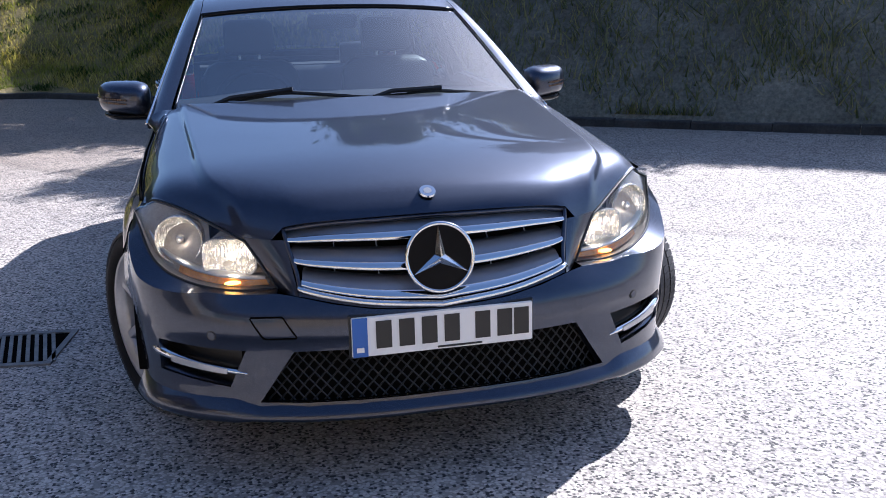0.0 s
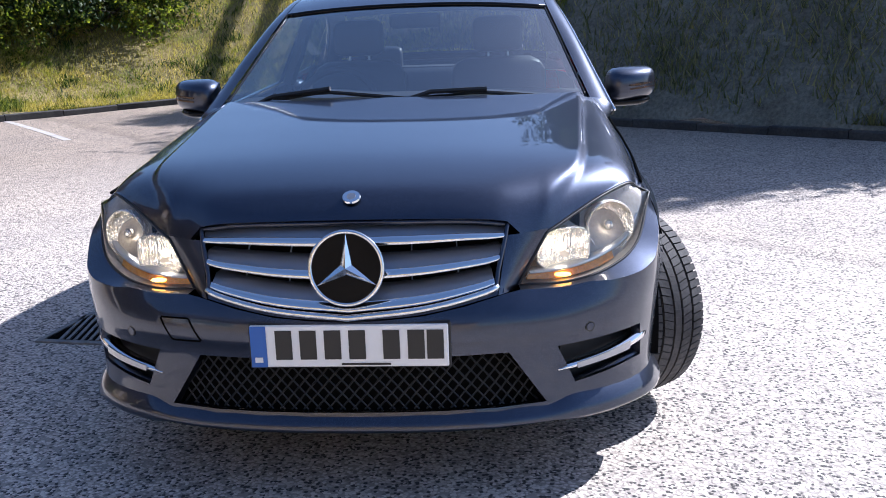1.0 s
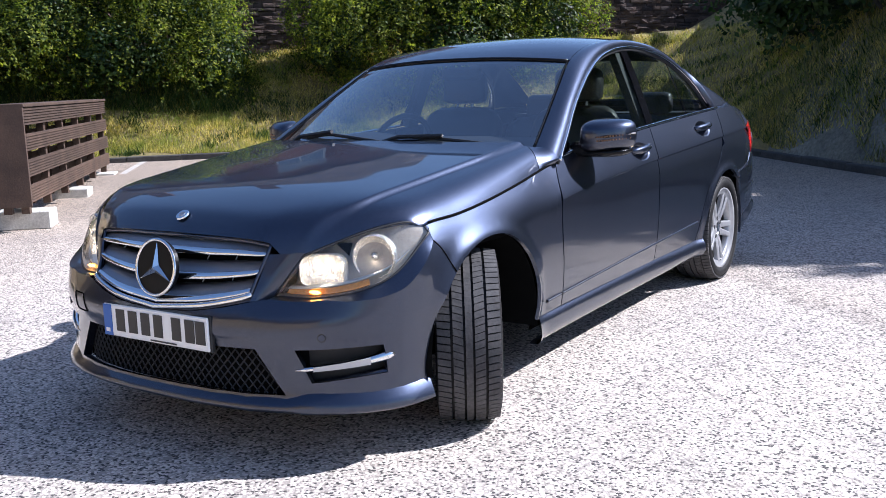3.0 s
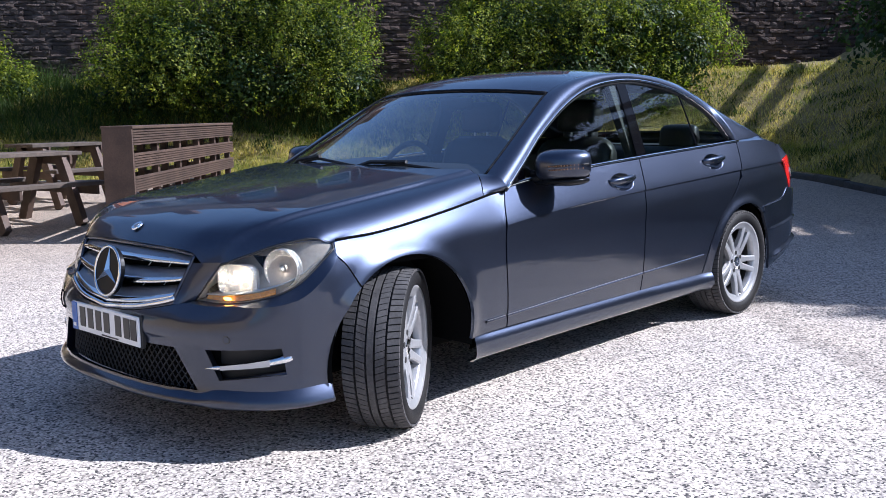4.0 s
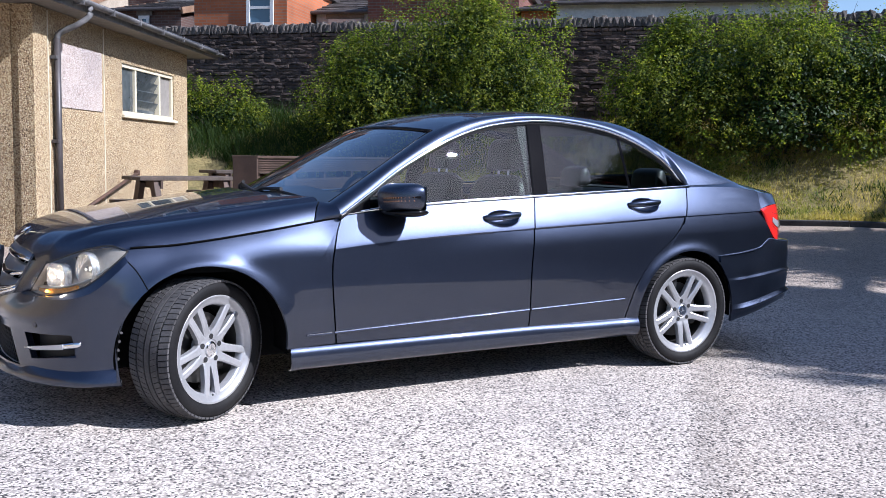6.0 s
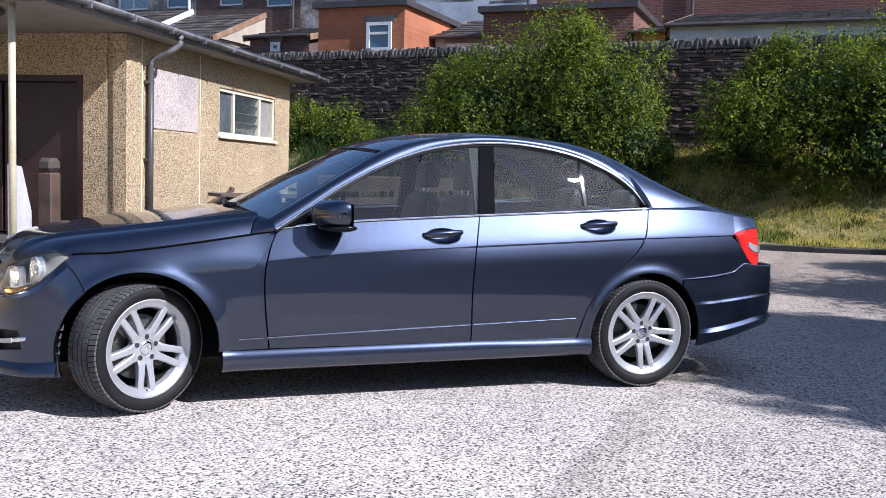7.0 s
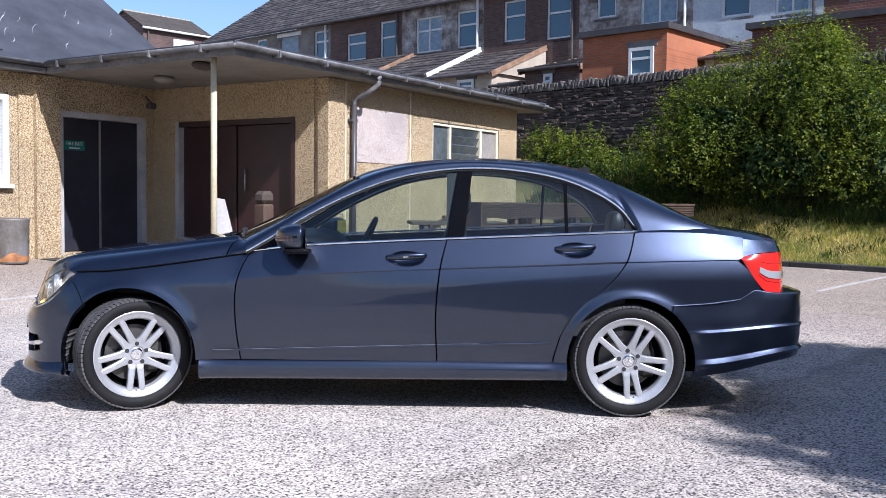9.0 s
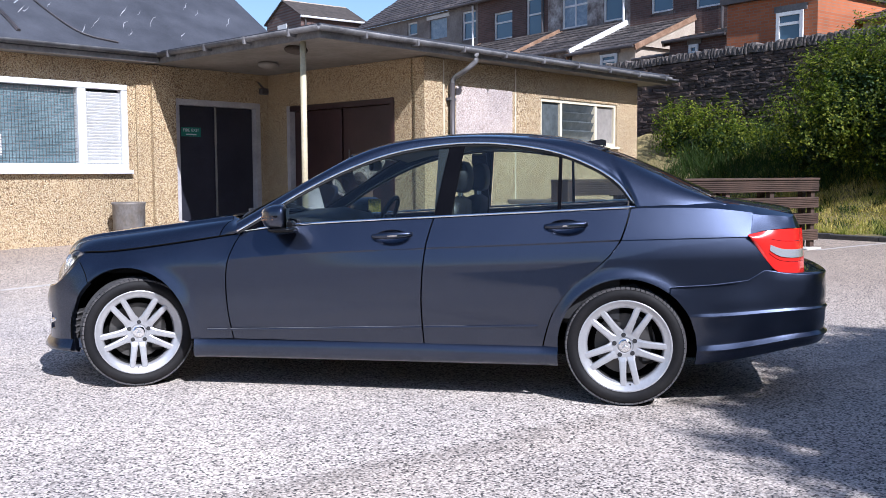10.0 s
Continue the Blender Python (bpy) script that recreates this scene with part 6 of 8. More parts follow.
for s in (1, -1):
    rows = []
    for f, o in prof:
        row = []
        for q in np.linspace(0, 1, 40):
            z0 = 0.235 + 0.095 * smooth01(q * 2.2)
            yq = float(np.interp(tail_s[0] + 0.05 + (tail_s[-1] - 0.05) * q, tail_s, TAIL[:, 1]))
            z1 = float(np.interp(yq, (1.62, 1.85, 2.03, 2.115, 2.19, 2.30), (0.634, 0.648, 0.672, 0.728, 0.712, 0.702)))
            z = z0 + (0.665 - z0) * f if f < 0.72 else z0 + (0.665 - z0) * 0.72 + (z1 - z0 - (0.665 - z0) * 0.72) * (f - 0.72) / 0.28
            ya = WY + math.sqrt(max(WR**2 - (z - WZ) ** 2, 0.0)) + 0.002
            a0 = float(np.interp(ya, TAIL[:120, 1], tail_s[:120]))
            a = a0 + (tail_s[-1] - a0) * q
            x, y, z = tail_point(a, z, o * smooth01(q * 14))
            if f <= 1.0:
                x += (side_x(y, z) + 0.002 - x) * smooth01((f - 0.70) / 0.22) * smooth01((2.15 - y) / 0.10)
            row.append((s * x, y, z))
        rows.append(row)
    skin("rear_bumper", rows, PAINT, centre=(0, 1.6, 0.45), depth=0.015)

# ---- number plate: plain bars in place of its characters ----
PLATE = part("number_plate", nbox(-0.262, 0.262, -2.232, -2.222, 0.382, 0.497, bevel=0.003), PLATE_WHITE, CAR, "white number plate with a blue band")
part("plate_holder", nbox(-0.268, 0.268, -2.2215, -2.205, 0.376, 0.502, bevel=0.003), BLACK_PLASTIC, PLATE)
part("blue_band", nbox(-0.2605, -0.218, -2.2345, -2.2325, 0.3835, 0.4955), PLATE_BLUE, PLATE)
part("band_mark", nbox(-0.250, -0.229, -2.2365, -2.235, 0.397, 0.411), PLATE_WHITE, PLATE)
for x, wd in ((-0.172, 0.05), (-0.107, 0.05), (-0.042, 0.05), (0.023, 0.05), (0.113, 0.05), (0.178, 0.05), (0.228, 0.05)):
    part("plate_bar", nbox(x - wd / 2 + 0.003, x + wd / 2 - 0.003, -2.2345, -2.2325, 0.404, 0.483), PLATE_BLACK, PLATE)
part("plate_bar", nbox(-0.02, 0.11, -2.2345, -2.2325, 0.388, 0.393), PLATE_BLACK, PLATE)

# ---- wheels: axle along local x, outer face towards +x ----
def lathe(bm, prof, seg, close=False):
    rings = [[bm.verts.new((x, r * math.cos(t), r * math.sin(t))) for t in np.linspace(0, 2 * math.pi, seg, endpoint=False)] for x, r in prof]
    pairs = list(zip(rings, rings[1:])) + ([(rings[-1], rings[0])] if close else [])
    for a, b in pairs:
        for k in range(seg):
            bm.faces.new((a[k], b[k], b[(k + 1) % seg], a[(k + 1) % seg]))
    return rings


def make_wheel(m):
    W = new("wheel")
    W.parent = CAR
    W.matrix_basis = m
    W["label"] = "silver five-twin-spoke alloy wheel"
    bm = bmesh.new()
    tw, R = 0.111, 0.318
    tread = [(-tw, 0.294), (-tw + 0.010, 0.303), (-0.06, 0.3085), (0.06, 0.3085)]
    tread += [(tw - 0.010, 0.303), (tw, 0.294)]
    profl = [(-0.092, 0.236), (-0.110, 0.250), (-0.116, 0.272)] + tread + [(0.116, 0.272), (0.111, 0.256), (0.106, 0.250), (0.100, 0.240), (0.090, 0.235)]
    lathe(bm, profl, 72)
    tyre = part("tyre", bm, RUBBER, W, "black tyre with grooved tread", True)
    # tread blocks at both shoulders and between the grooves
    bm = bmesh.new()
    for k in range(76):
        a = 2 * math.pi * k / 76
        for x0, x1, sk, gp in ((-0.109, -0.064, 0.35, 0.0340), (0.064, 0.109, -0.35, 0.0340), (-0.055, -0.020, 0.6, 0.0365), (0.020, 0.055, -0.6, 0.0365), (-0.012, 0.012, 0.2, 0.0405)):
            vs = []
            for xx, da in ((x0, -gp), (x1, -gp + sk * 0.06), (x1, gp + sk * 0.06), (x0, gp)):
                for rr_ in (0.300, R - (0.009 if abs(xx) > 0.1 else 0.002 * (abs(xx) / 0.06) ** 2)):
                    vs.append(bm.verts.new((xx, rr_ * math.cos(a + da), rr_ * math.sin(a + da))))
            bm.faces.new((vs[1], vs[3], vs[5], vs[7]))
            for i0, i1 in ((0, 2), (2, 4), (4, 6), (6, 0)):
                bm.faces.new((vs[i0], vs[i1], vs[i1 + 1], vs[i0 + 1]))
    part("tread", bm, TREAD, tyre)["kind"] = "stuff"
    bm = bmesh.new()
    lathe(bm, [(0.05, 0.196), (0.076, 0.199), (0.084, 0.203), (0.088, 0.212), (0.092, 0.226), (0.099, 0.234), (0.104, 0.243), (0.097, 0.2455), (0.088, 0.242)], 64)
    rim = part("rim", bm, ALLOY, W, smooth=True)
    bm = bmesh.new()
    lathe(bm, [(-0.095, 0.238), (-0.09, 0.225), (-0.04, 0.200), (0.0505, 0.1965)], 48)
    part("barrel", bm, DISC, W, smooth=True)
    # five pairs of spokes
    for k in range(5):
        a = radians(90 + 72 * k + 36)
        for side in (-1, 1):
            bm = bmesh.new()
            rings = []
            for r, off, wd, x0, th in ((0.048, 0.018, 0.026, 0.066, 0.03), (0.085, 0.0225, 0.0165, 0.076, 0.030), (0.14, 0.0285, 0.0145, 0.084, 0.028), (0.195, 0.0345, 0.0145, 0.088, 0.026), (0.226, 0.0385, 0.018, 0.089, 0.025)):
                ring_ = []
                for u, dx in ((-1, -0.004), (-0.62, 0.0), (0.62, 0.0), (1, -0.004), (1.0, -th), (-1.0, -th)):
                    t = side * off + u * wd * 1.16
                    ring_.append(bm.verts.new((x0 + dx, r * math.cos(a) - t * math.sin(a), r * math.sin(a) + t * math.cos(a))))
                rings.append(ring_)
            for p, q in zip(rings, rings[1:]):
                for j in range(6):
                    bm.faces.new((p[j], q[j], q[(j + 1) % 6], p[(j + 1) % 6]))
            bm.faces.new(rings[0])
            bm.faces.new(rings[-1])
            bmesh.ops.recalc_face_normals(bm, faces=bm.faces)
            part("spoke", bm, ALLOY, W)
    bm = bmesh.new()
    rings = lathe(bm, [(0.02, 0.074), (0.062, 0.074), (0.070, 0.066), (0.071, 0.045), (0.066, 0.040), (0.067, 0.034)], 36)
    bm.faces.new(rings[-1])
    part("hub", bm, ALLOY, W, smooth=False)
    bm = bmesh.new()
    rings = lathe(bm, [(0.06, 0.0335), (0.074, 0.033), (0.077, 0.028), (0.0775, 0.024)], 30)
    bm.faces.new(rings[-1])
    cap = part("hub_cap", bm, CHROME, W)
    bm = bmesh.new()
    for k in range(3):
        a = radians(90 + 120 * k)
        vs = [bm.verts.new(p) for p in ((0.0785, 0.021 * math.cos(a), 0.021 * math.sin(a)), (0.0785, 0.004 * math.cos(a + 1.05), 0.004 * math.sin(a + 1.05)), (0.080, 0, 0), (0.0785, 0.004 * math.cos(a - 1.05), 0.004 * math.sin(a - 1.05)))]
        bm.faces.new(vs)
    part("cap_mark", bm, SATIN, W)
    for k in range(5):
        a = radians(90 + 72 * k)
        p = Vector((0.055, 0.056 * math.cos(a), 0.056 * math.sin(a)))
        part("wheel_bolt", rod(bmesh.new(), p, p + Vector((0.0175, 0, 0)), 0.0125, seg=10), BLACK_PLASTIC, W)
    bm = bmesh.new()
    rings = lathe(bm, [(-0.02, 0.160), (0.005, 0.160), (0.005, 0.075)], 48)
    bm.faces.new(rings[0])
    part("brake_disc", bm, DISC, W)
    bm = bmesh.new()
    rings = lathe(bm, [(-0.03, 0.232), (-0.035, 0.01)], 40)
    part("inner_barrel", bm, DARK_VOID, W)
    part("brake_caliper", nbox(-0.04, 0.03, 0.06, 0.15, -0.12, 0.10, bevel=0.02), DISC, W)
    part("tyre_valve", rod(bmesh.new(), (0.07, 0.0, -0.212), (0.088, 0.0, -0.206), 0.005, seg=8), BLACK_PLASTIC, W)
    return W


def place(x, y, steer, spin):
    s = 1 if x > 0 else -1
    turn = Matrix.Rotation(radians(steer), 4, "Z") @ (Matrix.Identity(4) if s > 0 else Matrix.Rotation(math.pi, 4, "Z"))
    return Matrix.Translation((x, y, 0.317)) @ turn @ Matrix.Rotation(radians(spin), 4, "X")


make_wheel(place(0.768, -1.435, 33, -2))
make_wheel(place(0.772, 1.38, 0, 8))
make_wheel(place(-0.768, -1.435, 27, 20))
make_wheel(place(-0.772, 1.38, 0, 5))

# ---- underside, arch liners, cabin ----
bm = nbox(-0.62, 0.62, -1.90, 1.95, 0.22, 0.30)
part("floor_pan", bm, DARK_VOID, CAR)
for s in (1, -1):
    for wy, wr in ((-FY, FR), (WY, WR)):
        rows = []
        for x in (0.862, 0.80, 0.50):
            rows.append([(s * x, y, z) for y, z in arc(wy, 188, -8, 30, wr + (0.004 if x > 0.85 else 0.02))])
        skin("arch_liner", rows, DARK_VOID, CAR, depth=0.0)
        part("arch_wall", nbox(s * 0.50, s * 0.48, wy - 0.40, wy + 0.40, 0.20, 0.72), DARK_VOID, CAR)
    flap = arc(-FY, 188, 160, 12, FR - 0.012)
    skin("liner_flap", [[(s * x, y, z) for y, z in flap] for x in (0.828, 0.80, 0.70)], TREAD, CAR, "black plastic liner flap with ribs", depth=0.0)
    for y, z in arc(-FY, 182, 164, 4, FR - 0.014):
        part("flap_rib", rod(bmesh.new(), (s * 0.70, y, z), (s * 0.832, y, z), 0.006, seg=6), TREAD, CAR)
    # inner side shells close the gaps of the panels
    rows = [[(s * (side_x(y, z) - 0.045), y, z) for y in np.linspace(-0.98, 1.00, 20)] for z in np.linspace(0.22, 0.88, 8)]
    skin("inner_side", rows, DARK_VOID, CAR, depth=0.0)
    rows = [[(s * (side_x(y, z) - 0.05), y, z) for y in np.linspace(-1.74, -0.9, 16)] for z in np.linspace(0.66, 0.76, 4)]
    skin("wing_inner", rows, DARK_VOID, CAR, depth=0.0)
    rows = [[(s * (side_x(y, z) - 0.05), y, z) for y in np.linspace(1.0, 2.2, 16)] for z in np.linspace(0.70, 0.93, 4)]
    skin("quarter_inner", rows, DARK_VOID, CAR, depth=0.0)
part("engine_bay", nbox(-0.62, 0.62, -1.92, -0.9, 0.30, 0.72), DARK_VOID, CAR)
part("boot_well", nbox(-0.60, 0.60, 1.45, 2.2, 0.30, 0.98), DARK_VOID, CAR)
part("front_beam", nbox(-0.45, 0.45, -2.04, -1.95, 0.25, 0.66), DARK_VOID, CAR)
# dashboard with its rounded top
rows = []
for y, z in ((-0.86, 0.955), (-0.70, 0.975), (-0.50, 0.985), (-0.40, 0.96), (-0.36, 0.90), (-0.38, 0.70), (-0.42, 0.45)):
    rows.append([(x, y, z + (0.02 * math.exp(-(((x + 0.36) / 0.16) ** 2)) if -0.75 < y < -0.37 else 0) - 0.03 * abs(x) ** 3) for x in np.linspace(-0.71, 0.71, 31)])
skin("dashboard", rows, CABIN, CAR, depth=0.0)
wheel_m = Matrix.Translation((-0.37, -0.22, 0.90)) @ Matrix.Rotation(radians(65), 4, "X")
sw = part("steering_wheel", tube(bmesh.new(), [wheel_m @ Vector((0.185 * math.cos(a), 0.185 * math.sin(a), 0)) for a in np.linspace(0, 2 * math.pi, 36, endpoint=False)], 0.016, 8, True), CABIN, CAR, "black steering wheel on the right-hand side", True)
bm = nbox(-0.06, 0.06, -0.05, 0.05, -0.03, 0.02, m=wheel_m, bevel=0.015)
for a in (0, math.pi, -math.pi / 2):
    rod(bm, wheel_m @ Vector((0.05 * math.cos(a), 0.05 * math.sin(a), 0)), wheel_m @ Vector((0.18 * math.cos(a), 0.18 * math.sin(a), 0)), 0.018, 0.014, 8)
part("wheel_boss", bm, CABIN, sw)


def soft_block(x0, x1, pts, depth, name, parent, label=""):
    """A padded block: a side outline (y, z) carried across with rounded flanks."""
    bm = bmesh.new()
    rings = []
    o = spline(pts + pts[:1], 28)[:-1]
    c = o.mean(0)
    for f, k in ((0, 0.80), (0.06, 0.93), (0.16, 1.0), (0.5, 1.01), (0.84, 1.0), (0.94, 0.93), (1, 0.80)):
        rings.append([bm.verts.new((x0 + (x1 - x0) * f, c[0] + (y - c[0]) * k, c[1] + (z - c[1]) * k)) for y, z in o])
    for a, b in zip(rings, rings[1:]):
        for j in range(len(o)):
            bm.faces.new((a[j], b[j], b[(j + 1) % len(o)], a[(j + 1) % len(o)]))
    bm.faces.new(rings[0])
    bm.faces.new(rings[-1])
    bmesh.ops.recalc_face_normals(bm, faces=bm.faces)
    return part(name, bm, SEAT_CLOTH, parent, label, True)


for xc in (-0.36, 0.36):
    seat = soft_block(xc - 0.25, xc + 0.25, [(-0.26, 0.40), (0.24, 0.36), (0.30, 0.50), (-0.06, 0.55), (-0.26, 0.52)], 0.1, "front_seat", CAR, "black front seat")
    soft_block(xc - 0.24, xc + 0.24, [(0.18, 0.50), (0.32, 0.48), (0.46, 0.98), (0.44, 1.08), (0.36, 1.06), (0.28, 0.80)], 0.1, "seat_back", seat)
    soft_block(xc - 0.125, xc + 0.125, [(0.38, 1.12), (0.40, 1.27), (0.46, 1.29), (0.49, 1.22), (0.47, 1.12)], 0.1, "head_rest", seat)
    for dx in (-0.05, 0.05):
        part("rest_stalk", rod(bmesh.new(), (xc + dx, 0.42, 1.04), (xc + dx, 0.43, 1.14), 0.007, seg=8), SATIN, seat)
bench = soft_block(-0.62, 0.62, [(0.85, 0.40), (1.30, 0.36), (1.36, 0.50), (0.95, 0.56)], 0.1, "rear_bench", CAR, "black rear bench")
soft_block(-0.62, 0.62, [(1.22, 0.50), (1.34, 0.48), (1.52, 0.94), (1.48, 1.00), (1.38, 0.95)], 0.1, "bench_back", bench)
for xc in (-0.38, 0.38):
    soft_block(xc - 0.12, xc + 0.12, [(1.44, 1.00), (1.46, 1.12), (1.52, 1.13), (1.54, 1.02)], 0.1, "rear_head_rest", bench)
part("parcel_shelf", nbox(-0.62, 0.62, 1.50, 1.80, 0.99, 1.01), CABIN, CAR)
rows = []
for f in np.linspace(0, 1, 10):
    y = -0.10 + 1.28 * f
    e = edge_at(y) - (0.03, 0, 0.045)
    rows.append(cross(y, e, 0, 0.02, 13, 2.4))
skin("headlining", rows, CABIN, CAR, depth=0.0)
for s in (1, -1):
    rows = [[(s * (side_x(y, z) - 0.06), y, z) for y in np.linspace(-0.75, 1.35, 24)] for z in (0.45, 0.70, 0.86, 0.93)]
    skin("door_lining", rows, CABIN, CAR, depth=0.0, centre=(s * 2, None, 0.6))
    lin = [(glass_x(z, y) - 0.045, y, z) for y, z in ((0.36, 0.99), (0.42, 1.36))]
    part("pillar_lining", nbox(-0.02, 0.02, -0.05, 0.05, 0, 0.40, m=Matrix.Translation((s * lin[0][0], 0.395, 0.985)) @ Matrix.Rotation(radians(-22 * s), 4, "Y")), CABIN, CAR)
# inner mirror
part("inner_mirror", nbox(-0.115, 0.115, -0.20, -0.17, 1.245, 1.31, bevel=0.012), CABIN, CAR)
# wipers
for x0, x1, y0 in ((-0.62, 0.03, -0.955), (0.02, 0.60, -0.965)):
    pts = []
    for f in np.linspace(0, 1, 12):
        x = x0 + (x1 - x0) * f
        y = -0.955 + 0.16 * abs(x / 0.74) ** 2.2 + (0.02 + 0.03 * (1 - f))
        z = 0.985 + (0.035 if x0 < 0 else 0.018) * (1 - abs(2 * f - 1)) - 0.03 * abs(x / 0.74) ** 2.2
        pts.append((x, y, z))
    wp = part("wiper", tube(bmesh.new(), pts, 0.008, 6), BLACK_PLASTIC, CAR, "black windscreen wiper")
    part("wiper_arm", tube(bmesh.new(), [Vector(pts[6]) + Vector((0, -0.005, 0.014)), Vector(pts[2]) + Vector((0, -0.02, 0.016)), Vector(pts[0]) + Vector((0.03, -0.035, 0.0))], 0.010, 6), BLACK_PLASTIC, wp)

# ---- outside mirrors ----
for s in (1, -1):
    bm = bmesh.new()
    bmesh.ops.create_uvsphere(bm, u_segments=28, v_segments=18, radius=1.0)
    for v in bm.verts:
        x, y, z = v.co
        sx = math.copysign(abs(x) ** 0.55, x)
        sz = math.copysign(abs(z) ** 0.60, z)
        yy = y * (1.0 if y < 0 else 0.28)
        taper = 1 - 0.16 * (sx + 1) / 2
        v.co = (s * (0.926 + 0.109 * sx), -0.475 + 0.116 * yy * (1 - 0.20 * max(sx, 0)) + 0.034 * sx, 0.990 + 0.078 * sz * taper + 0.006 * sx)
    bmesh.ops.recalc_face_normals(bm, faces=bm.faces)
    MIR = part("wing_mirror", bm, PAINT, CAR, "body-coloured wing mirror with a black foot", True)
    bm = bmesh.new()
    bmesh.ops.create_uvsphere(bm, u_segments=24, v_segments=10, radius=1.0)
    for v in bm.verts:
        x, y, z = v.co
        v.co = (s * (0.906 + 0.110 * math.copysign(abs(x) ** 0.6, x)), -0.475 + 0.085 * y + 0.030 * x, 0.917 + 0.022 * z + 0.006 * x)
    bmesh.ops.recalc_face_normals(bm, faces=bm.faces)
    part("mirror_foot", bm, GLOSS_BLACK, MIR, smooth=True)
    part("mirror_arm", nbox(s * 0.772, s * 0.862, -0.560, -0.440, 0.902, 0.966, bevel=0.014), GLOSS_BLACK, MIR)
    part("mirror_glass", nbox(-0.090, 0.090, -0.001, 0.001, -0.055, 0.055, m=Matrix.Translation((s * 0.924, -0.4395, 0.990)) @ Matrix.Rotation(s * 0.262, 4, "Z")), MIRROR, MIR)
    pts = [(s * (0.892 + 0.146 * f), -0.597 + 0.052 * f + 0.100 * f**4, 0.985 + 0.012 * f) for f in np.linspace(0.12, 0.97, 14)]
    lens = part("mirror_indicator", tube(bmesh.new(), pts, 0.0065, 6), GLOSS_BLACK, MIR, "slim dark indicator strip")
    for p in pts[1:-1]:
        for dz in (-0.016, 0.0):
            part("indicator_dot", nbox(-0.0035, 0.0035, -0.0085, -0.002, -0.003, 0.003, m=Matrix.Translation(Vector(p) + Vector((0, 0, dz)))), INDICATOR_DIM, lens)
# roof aerial fin
bm = bmesh.new()
vs = [bm.verts.new(p) for p in ((-0.016, 1.14, 1.415), (0.016, 1.14, 1.415), (0.016, 1.26, 1.385), (-0.016, 1.26, 1.385), (-0.004, 1.235, 1.428), (0.004, 1.235, 1.428), (0.004, 1.26, 1.420), (-0.004, 1.26, 1.420))]
for f in ((0, 1, 5, 4), (1, 2, 6, 5), (2, 3, 7, 6), (3, 0, 4, 7), (4, 5, 6, 7)):
    bm.faces.new([vs[i] for i in f])
part("roof_aerial", bm, GLOSS_BLACK, CAR)


# ---- stone wall on the bank ----
rng = np.random.default_rng(7)
W0 = KA + Vector((-DA.y, DA.x, 0)) * 3.6
WM = Matrix.Translation((W0.x, W0.y, 0)) @ Matrix.Rotation(math.atan2(DA.y, DA.x), 4, "Z")
WALL = thing("stone_wall", WM, "tall dark drystone retaining wall with upright coping stones", "wall", kind="structure")
part("core", nbox(-16, 13, 0.05, 0.5, 0.2, 3.82), MORTAR, WALL)


def rough_block(seed):
    g = np.random.default_rng(seed)
    v = [(x + g.uniform(-0.06, 0.06), y + g.uniform(-0.05, 0.05), z + g.uniform(-0.09, 0.09)) for x in (-0.5, 0.5) for y in (-0.5, 0.5) for z in (-0.5, 0.5)]
    c = [(0.0 + g.uniform(-0.1, 0.1), -0.545 + g.uniform(-0.03, 0.03), g.uniform(-0.1, 0.1))]
    f = [(0, 1, 3, 2), (4, 6, 7, 5), (0, 2, 6, 4), (1, 5, 7, 3), (2, 3, 7, 6), (0, 4, 8), (4, 5, 8), (5, 1, 8), (1, 0, 8)]
    return v + c, f


BLOCKS = [rough_block(i) for i in range(14)]
block_mesh = []
for i, (v, f) in enumerate(BLOCKS):
    me = bpy.data.meshes.new("stone")
    me.from_pydata(v, [], f)
    me.materials.append(STONE)
    block_mesh.append(me)
bulk_v, bulk_f = [], []
z, single = 1.25, 0
while z < 3.78:
    h = rng.uniform(0.040, 0.090)
    x = -15.5 + rng.uniform(0, 0.3)
    while x < 11.5:
        L = rng.uniform(0.09, 0.26) if h > 0.07 else rng.uniform(0.12, 0.36)
        k = int(rng.integers(14))
        d = 0.16 + rng.uniform(0, 0.05)
        m = Matrix.Translation((x + L / 2, 0.05 - 0.02 - rng.uniform(0, 0.035) + 0.05, min(z + h / 2, 3.80))) @ Matrix.Rotation(rng.uniform(-0.05, 0.05), 4, "Y") @ Matrix.Diagonal((L - 0.008, d, h - 0.007, 1))
        if -8.4 < x < -6.0 and z > 2.0 and single < 290:
            ob = new("stone", block_mesh[k])
            ob.parent = WALL
            ob.matrix_basis = m
            single += 1
        else:
            o = len(bulk_v)
            bulk_v += [m @ Vector(p) for p in BLOCKS[k][0]]
            bulk_f += [tuple(o + i for i in f) for f in BLOCKS[k][1]]
        x += L
    z += h
ST2 = surface("wall_stone_joined", (0.062, 0.044, 0.036), (0.135, 0.098, 0.080), 2.2, 45, 0.4, 0.9, 0.05, bump=0.7, bump_scale=35, depth=0.02)
shade_by_island(ST2, [(0, (0.55, 0.54, 0.56)), (0.8, (1.15, 1.08, 1.02)), (1, (1.75, 1.65, 1.55))])
pieces("stones", bulk_v, bulk_f, ST2, WALL, "stuff")
cop_mesh = []
for i in range(8):
    v, f = rough_block(40 + i)
    me = bpy.data.meshes.new("coping_stone")
    me.from_pydata(v, [], f)
    me.materials.append(COPING)
    cop_mesh.append(me)
x = -12.0
